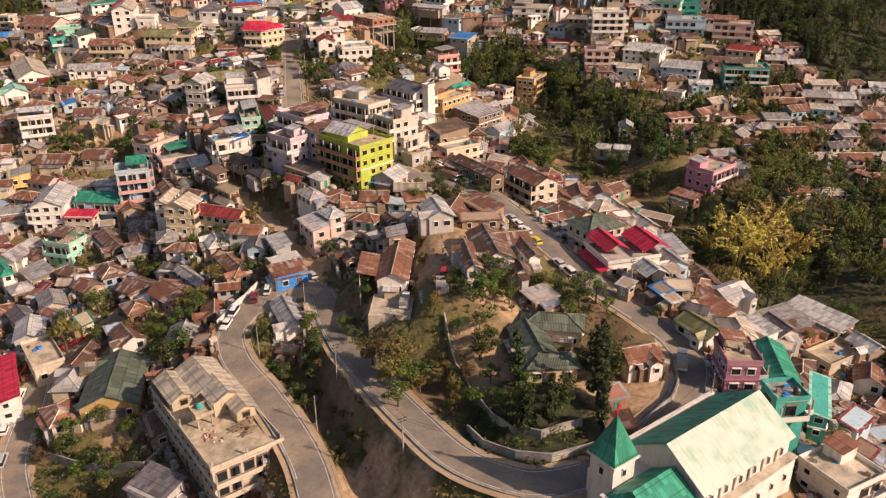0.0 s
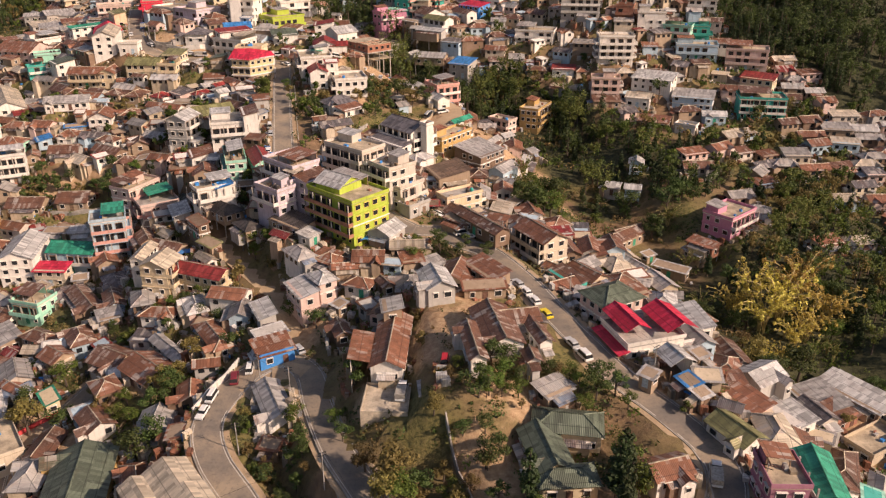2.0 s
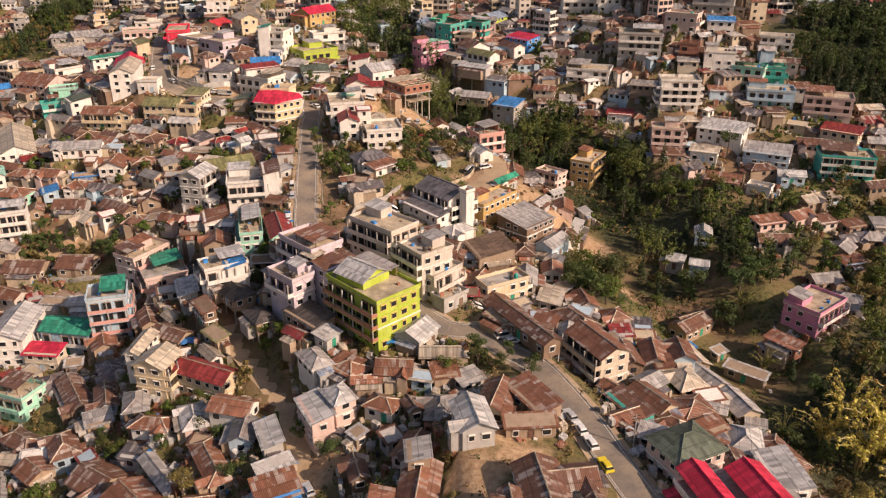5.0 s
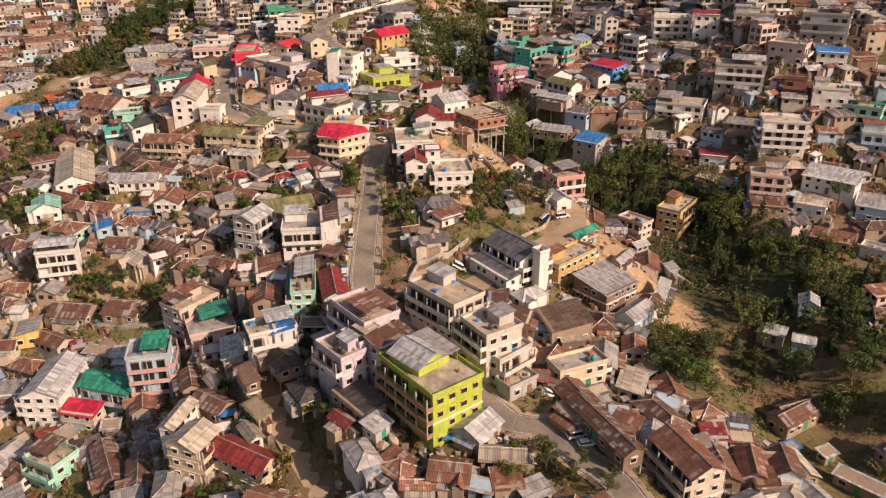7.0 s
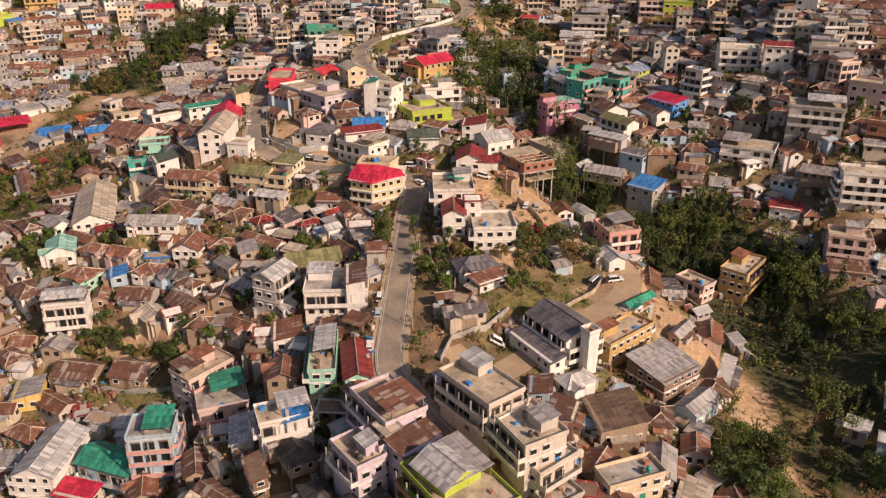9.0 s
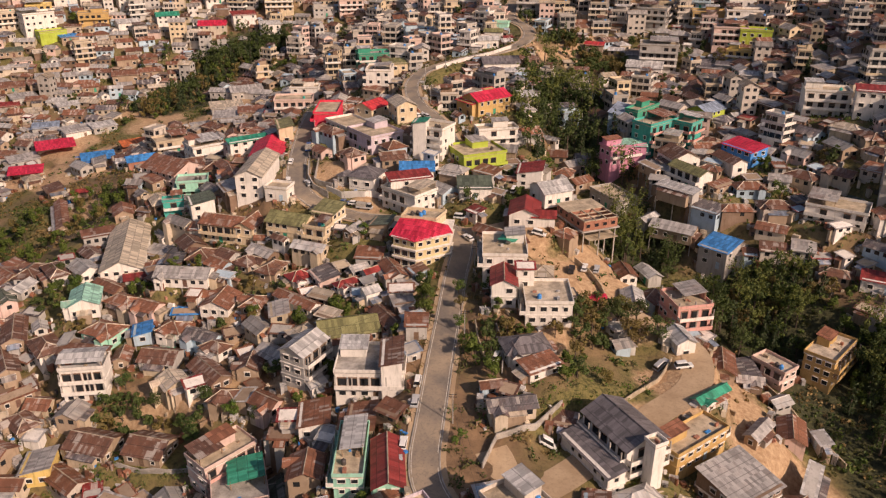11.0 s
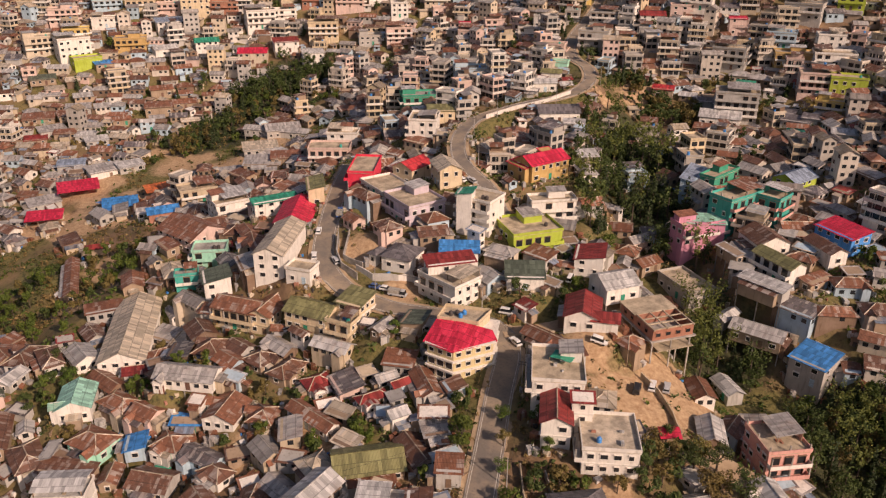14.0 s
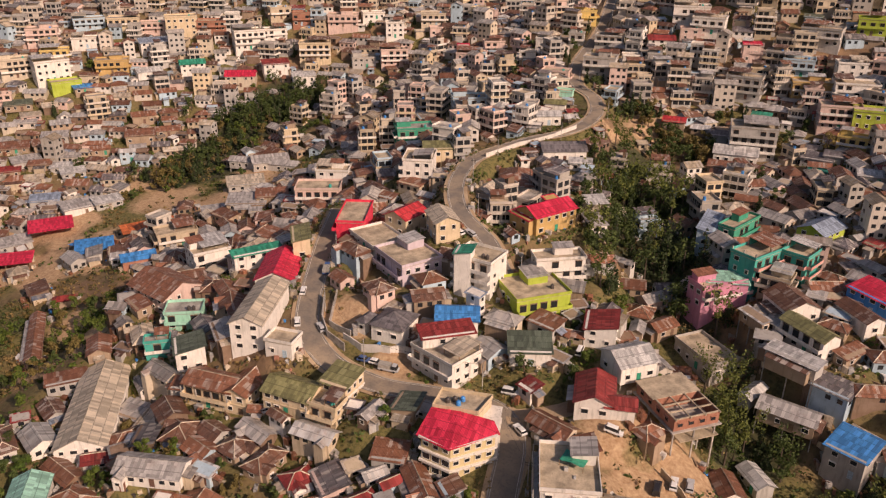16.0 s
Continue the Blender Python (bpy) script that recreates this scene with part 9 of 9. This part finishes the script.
for line, offset, gap in ((MAIN_ROAD, 4.9, 14), (HAIRPIN, -4.8, 12), (UPPER_ROAD, 4.8, 14)):
    tops = []
    pts = smooth_line(line[2], 2.0)
    for k in range(3, len(pts) - 2, gap):
        way = (pts[k + 1] - pts[k - 1]).normalized()
        tops.append(pole(pts[k].x + way.y * offset, pts[k].y - way.x * offset, 7.6))
    for a, b in zip(tops, tops[1:]):
        for side in (-0.7, 0.7):
            wire(a + Vector((side, 0, 0)), b + Vector((side, 0, 0)))
for a, b in (((-40, 214, 27), (-3, 160, 25)), ((-24, 214, 28), (-72, 178, 6)), ((-72, 330, 34), (-110, 300, 30)), ((-22, 124, 14), (-58, 120, 2)), ((-60, 300, 36), (-128, 268, 16)), ((-38, 168, 12), (-72, 196, 12)), ((30, 160, 23), (68, 176, 6))):
    wire(Vector(a), Vector(b), 2.0)


# ---- the unfinished building's roof ----
def rooftop(base_z):
    m = pose(-43.1, 122.2, base_z, 0, 0, -53)
    for x, y, w, d, h, label in ((-9.4, 2.2, 10.5, 7.4, 2.6, "long brown tin roof over the rear rooms"), (-2.2, 2.8, 7, 6, 3.2, "small gabled tin roof"), (-9.6, -3.6, 9, 4.6, 2.3, "low tin lean-to"), (3.4, 4.2, 4.4, 3.6, 2.5, "patched tin roof")):
        shed = thing("rooftop_shed", m @ pose(x, y, 0), "rooftop shed with a %s" % label, "shed")
        part("wall", wall_shape("g", w, d, 0, h), wall_paint("tan"), shed)
        part("roof", thickened(*roof_faces("g", w, d, h, 0.5)), tin("buff", 0.2), shed)
        part("window", window_mesh(1.5, 1.3, "timber"), None, shed, place=pose(w / 2, 0, 0.7, 0, 0, 90))
    heap_rng = random.Random(44)
    for k in range(34):
        lump = thing("rubble", m @ pose(heap_rng.gauss(6.2, 1.3), heap_rng.gauss(-3.2, 1.0), 0.05, 0, 0, heap_rng.uniform(0, 90)), "broken brick and mortar rubble lying on a concrete deck", "rubble", "roof rubble")
        s = Shape()
        r = heap_rng.uniform(0.12, 0.4)
        s.beam((0, 0, 0), (heap_rng.uniform(-0.1, 0.1), 0, r), r, 0, 5, r * 0.5)
        part("lump", s, wall_paint("brick") if k % 2 else slab("buff"), lump)
    stand = thing("tank_stand", m @ pose(1.2, -2.6, 0), "concrete platform on four legs with a green tank", "platform")
    for a in (-1, 1):
        for b in (-1, 1):
            part("leg", post_mesh(2.2, 0.15), None, stand, place=pose(a * 1.5, b * 1.3, 0))
    top = Shape()
    top.box(-1.9, 1.9, -1.7, 1.7, 2.2, 2.5)
    part("slab", top, slab("tan"), stand)
    rim = Shape()
    rim.ring(-1.9, 1.9, -1.7, 1.7, 2.5, 3.1, 0.15)
    part("rim", rim, slab("tan"), stand)
    tank = thing("water_tank", m @ pose(0.4, -2.6, 2.5), "green plastic water tank on a roof", "water tank")
    part("body", tank_mesh("teal"), None, tank)
    rng = random.Random(8)
    for k in range(26):
        plank = thing("plank", m @ pose(8 + rng.uniform(-1.6, 1.6), 2.6 + rng.uniform(-1.2, 1.2), 0.06 + 0.035 * k, 0, rng.uniform(-6, 6), rng.uniform(40, 130)), "weathered timber plank in a loose pile", "plank", "plank pile")
        s = Shape()
        s.box(-rng.uniform(1, 2), rng.uniform(1, 2), -0.11, 0.11, 0, 0.06)
        part("board", s, TIMBER, plank)


rooftop(0.33)


def outdoor_stairs(a, b, wide=1.5):
    """Concrete steps up a bank, from a to b."""
    a, b = Vector((*a, ground_at(*a))), Vector((*b, ground_at(*b)))
    n = max(6, int((b.z - a.z) / 0.18))
    turn = math.degrees(math.atan2(b.y - a.y, b.x - a.x))
    root = thing("outdoor_stairs", pose(*a, 0, 0, turn), "worn concrete steps climbing the bank between two roads", "stairs")
    run, rise = math.hypot(b.x - a.x, b.y - a.y) / n, (b.z - a.z) / n
    for k in range(n):
        s = Shape()
        s.box(k * run, (k + 1) * run + 0.06, -wide / 2, wide / 2, (k - 2) * rise - 0.4, (k + 1) * rise + 0.1)
        part("step", s, slab("concrete"), root)


outdoor_stairs((-11.2, 104.6), (-5.4, 107.6))
masonry_wall([(-93.0, 127.0), (-94.6, 136.0), (-96.2, 146.5), (-97.0, 156.5), (-91.0, 163.5), (-86.0, 168.0)], 1.1, "red")
masonry_wall([(-30.4, 343.4), (-25.6, 340.0), (-21.6, 334.6), (-19.0, 328.0)], 1.6, "tan")
masonry_wall([(-123.2, 373.0), (-119.5, 361.0), (-112.0, 358.5)], 1.8, "concrete")
masonry_wall([(-50.0, 152.4), (-48.0, 157.3), (-45.5, 162.2), (-44.0, 167.9)], 1.6, "white")
masonry_wall([(-83.1, 128.7), (-72.5, 123.3), (-63.5, 120.4), (-56.0, 117.5), (-54.0, 121.3)], 1.8, "concrete")
masonry_wall([(4.2, 108.4), (6.6, 103.0), (11.5, 99.6), (17.0, 98.0), (24.0, 100.2)], 1.6, "concrete")
masonry_wall([(42.3, 121.8), (41.3, 115.5), (39.2, 111.2), (34.1, 106.3), (30.8, 101.8)], 1.4, "concrete")
masonry_wall([(-22.0, 133.6), (-17.2, 123.8), (-11.4, 114.0), (-6.6, 106.0), (-1.8, 99.2)], 0.5, "concrete")
masonry_wall([(0.5, 134.0), (2.6, 127.5), (5.2, 119.5), (8.6, 110.8), (11.6, 106.0), (16.0, 103.6), (23.0, 106.0)], 1.6, "concrete")
masonry_wall([(22.7, 324.2), (29.3, 315.4), (36.4, 307.8), (40.2, 302.9)], 1.5, "tan")
masonry_wall([(-36.4, 256.5), (-35.6, 265.5), (-28.4, 269.9), (-24.2, 278.9)], 1.4, "concrete")
masonry_wall([(-44.0, 301.1), (-40.7, 295.6), (-38.7, 284.4)], 1.5, "concrete")
masonry_wall([(-49.3, 301.3), (-46.9, 294.8), (-42.8, 286.4)], 1.5, "tan")
masonry_wall([(-11.8, 287.0), (-4.6, 299.2), (-1.7, 307.8)], 1.2, "tan")
masonry_wall([(-113.8, 357.8), (-107.3, 355.1), (-99.4, 355.2), (-95.0, 359.4)], 1.6, "white")
masonry_wall([(-126.0, 370.9), (-122.0, 361.7), (-117.6, 356.3), (-111.6, 353.9)], 2.2, "concrete")
masonry_wall([(-107.8, 461.4), (-98.9, 475.2), (-88.6, 485.5), (-82.1, 495.6)], 1.6, "white")
masonry_wall([(-61.2, 350.0), (-58.1, 345.5), (-55.7, 338.6)], 1.2, "concrete")
masonry_wall([(-129.4, 250.2), (-116.3, 250.1), (-101.0, 249.4)], 1.2, "concrete")
masonry_wall([(-130.3, 254.9), (-116.5, 254.5), (-104.6, 256.8)], 1.2, "concrete")
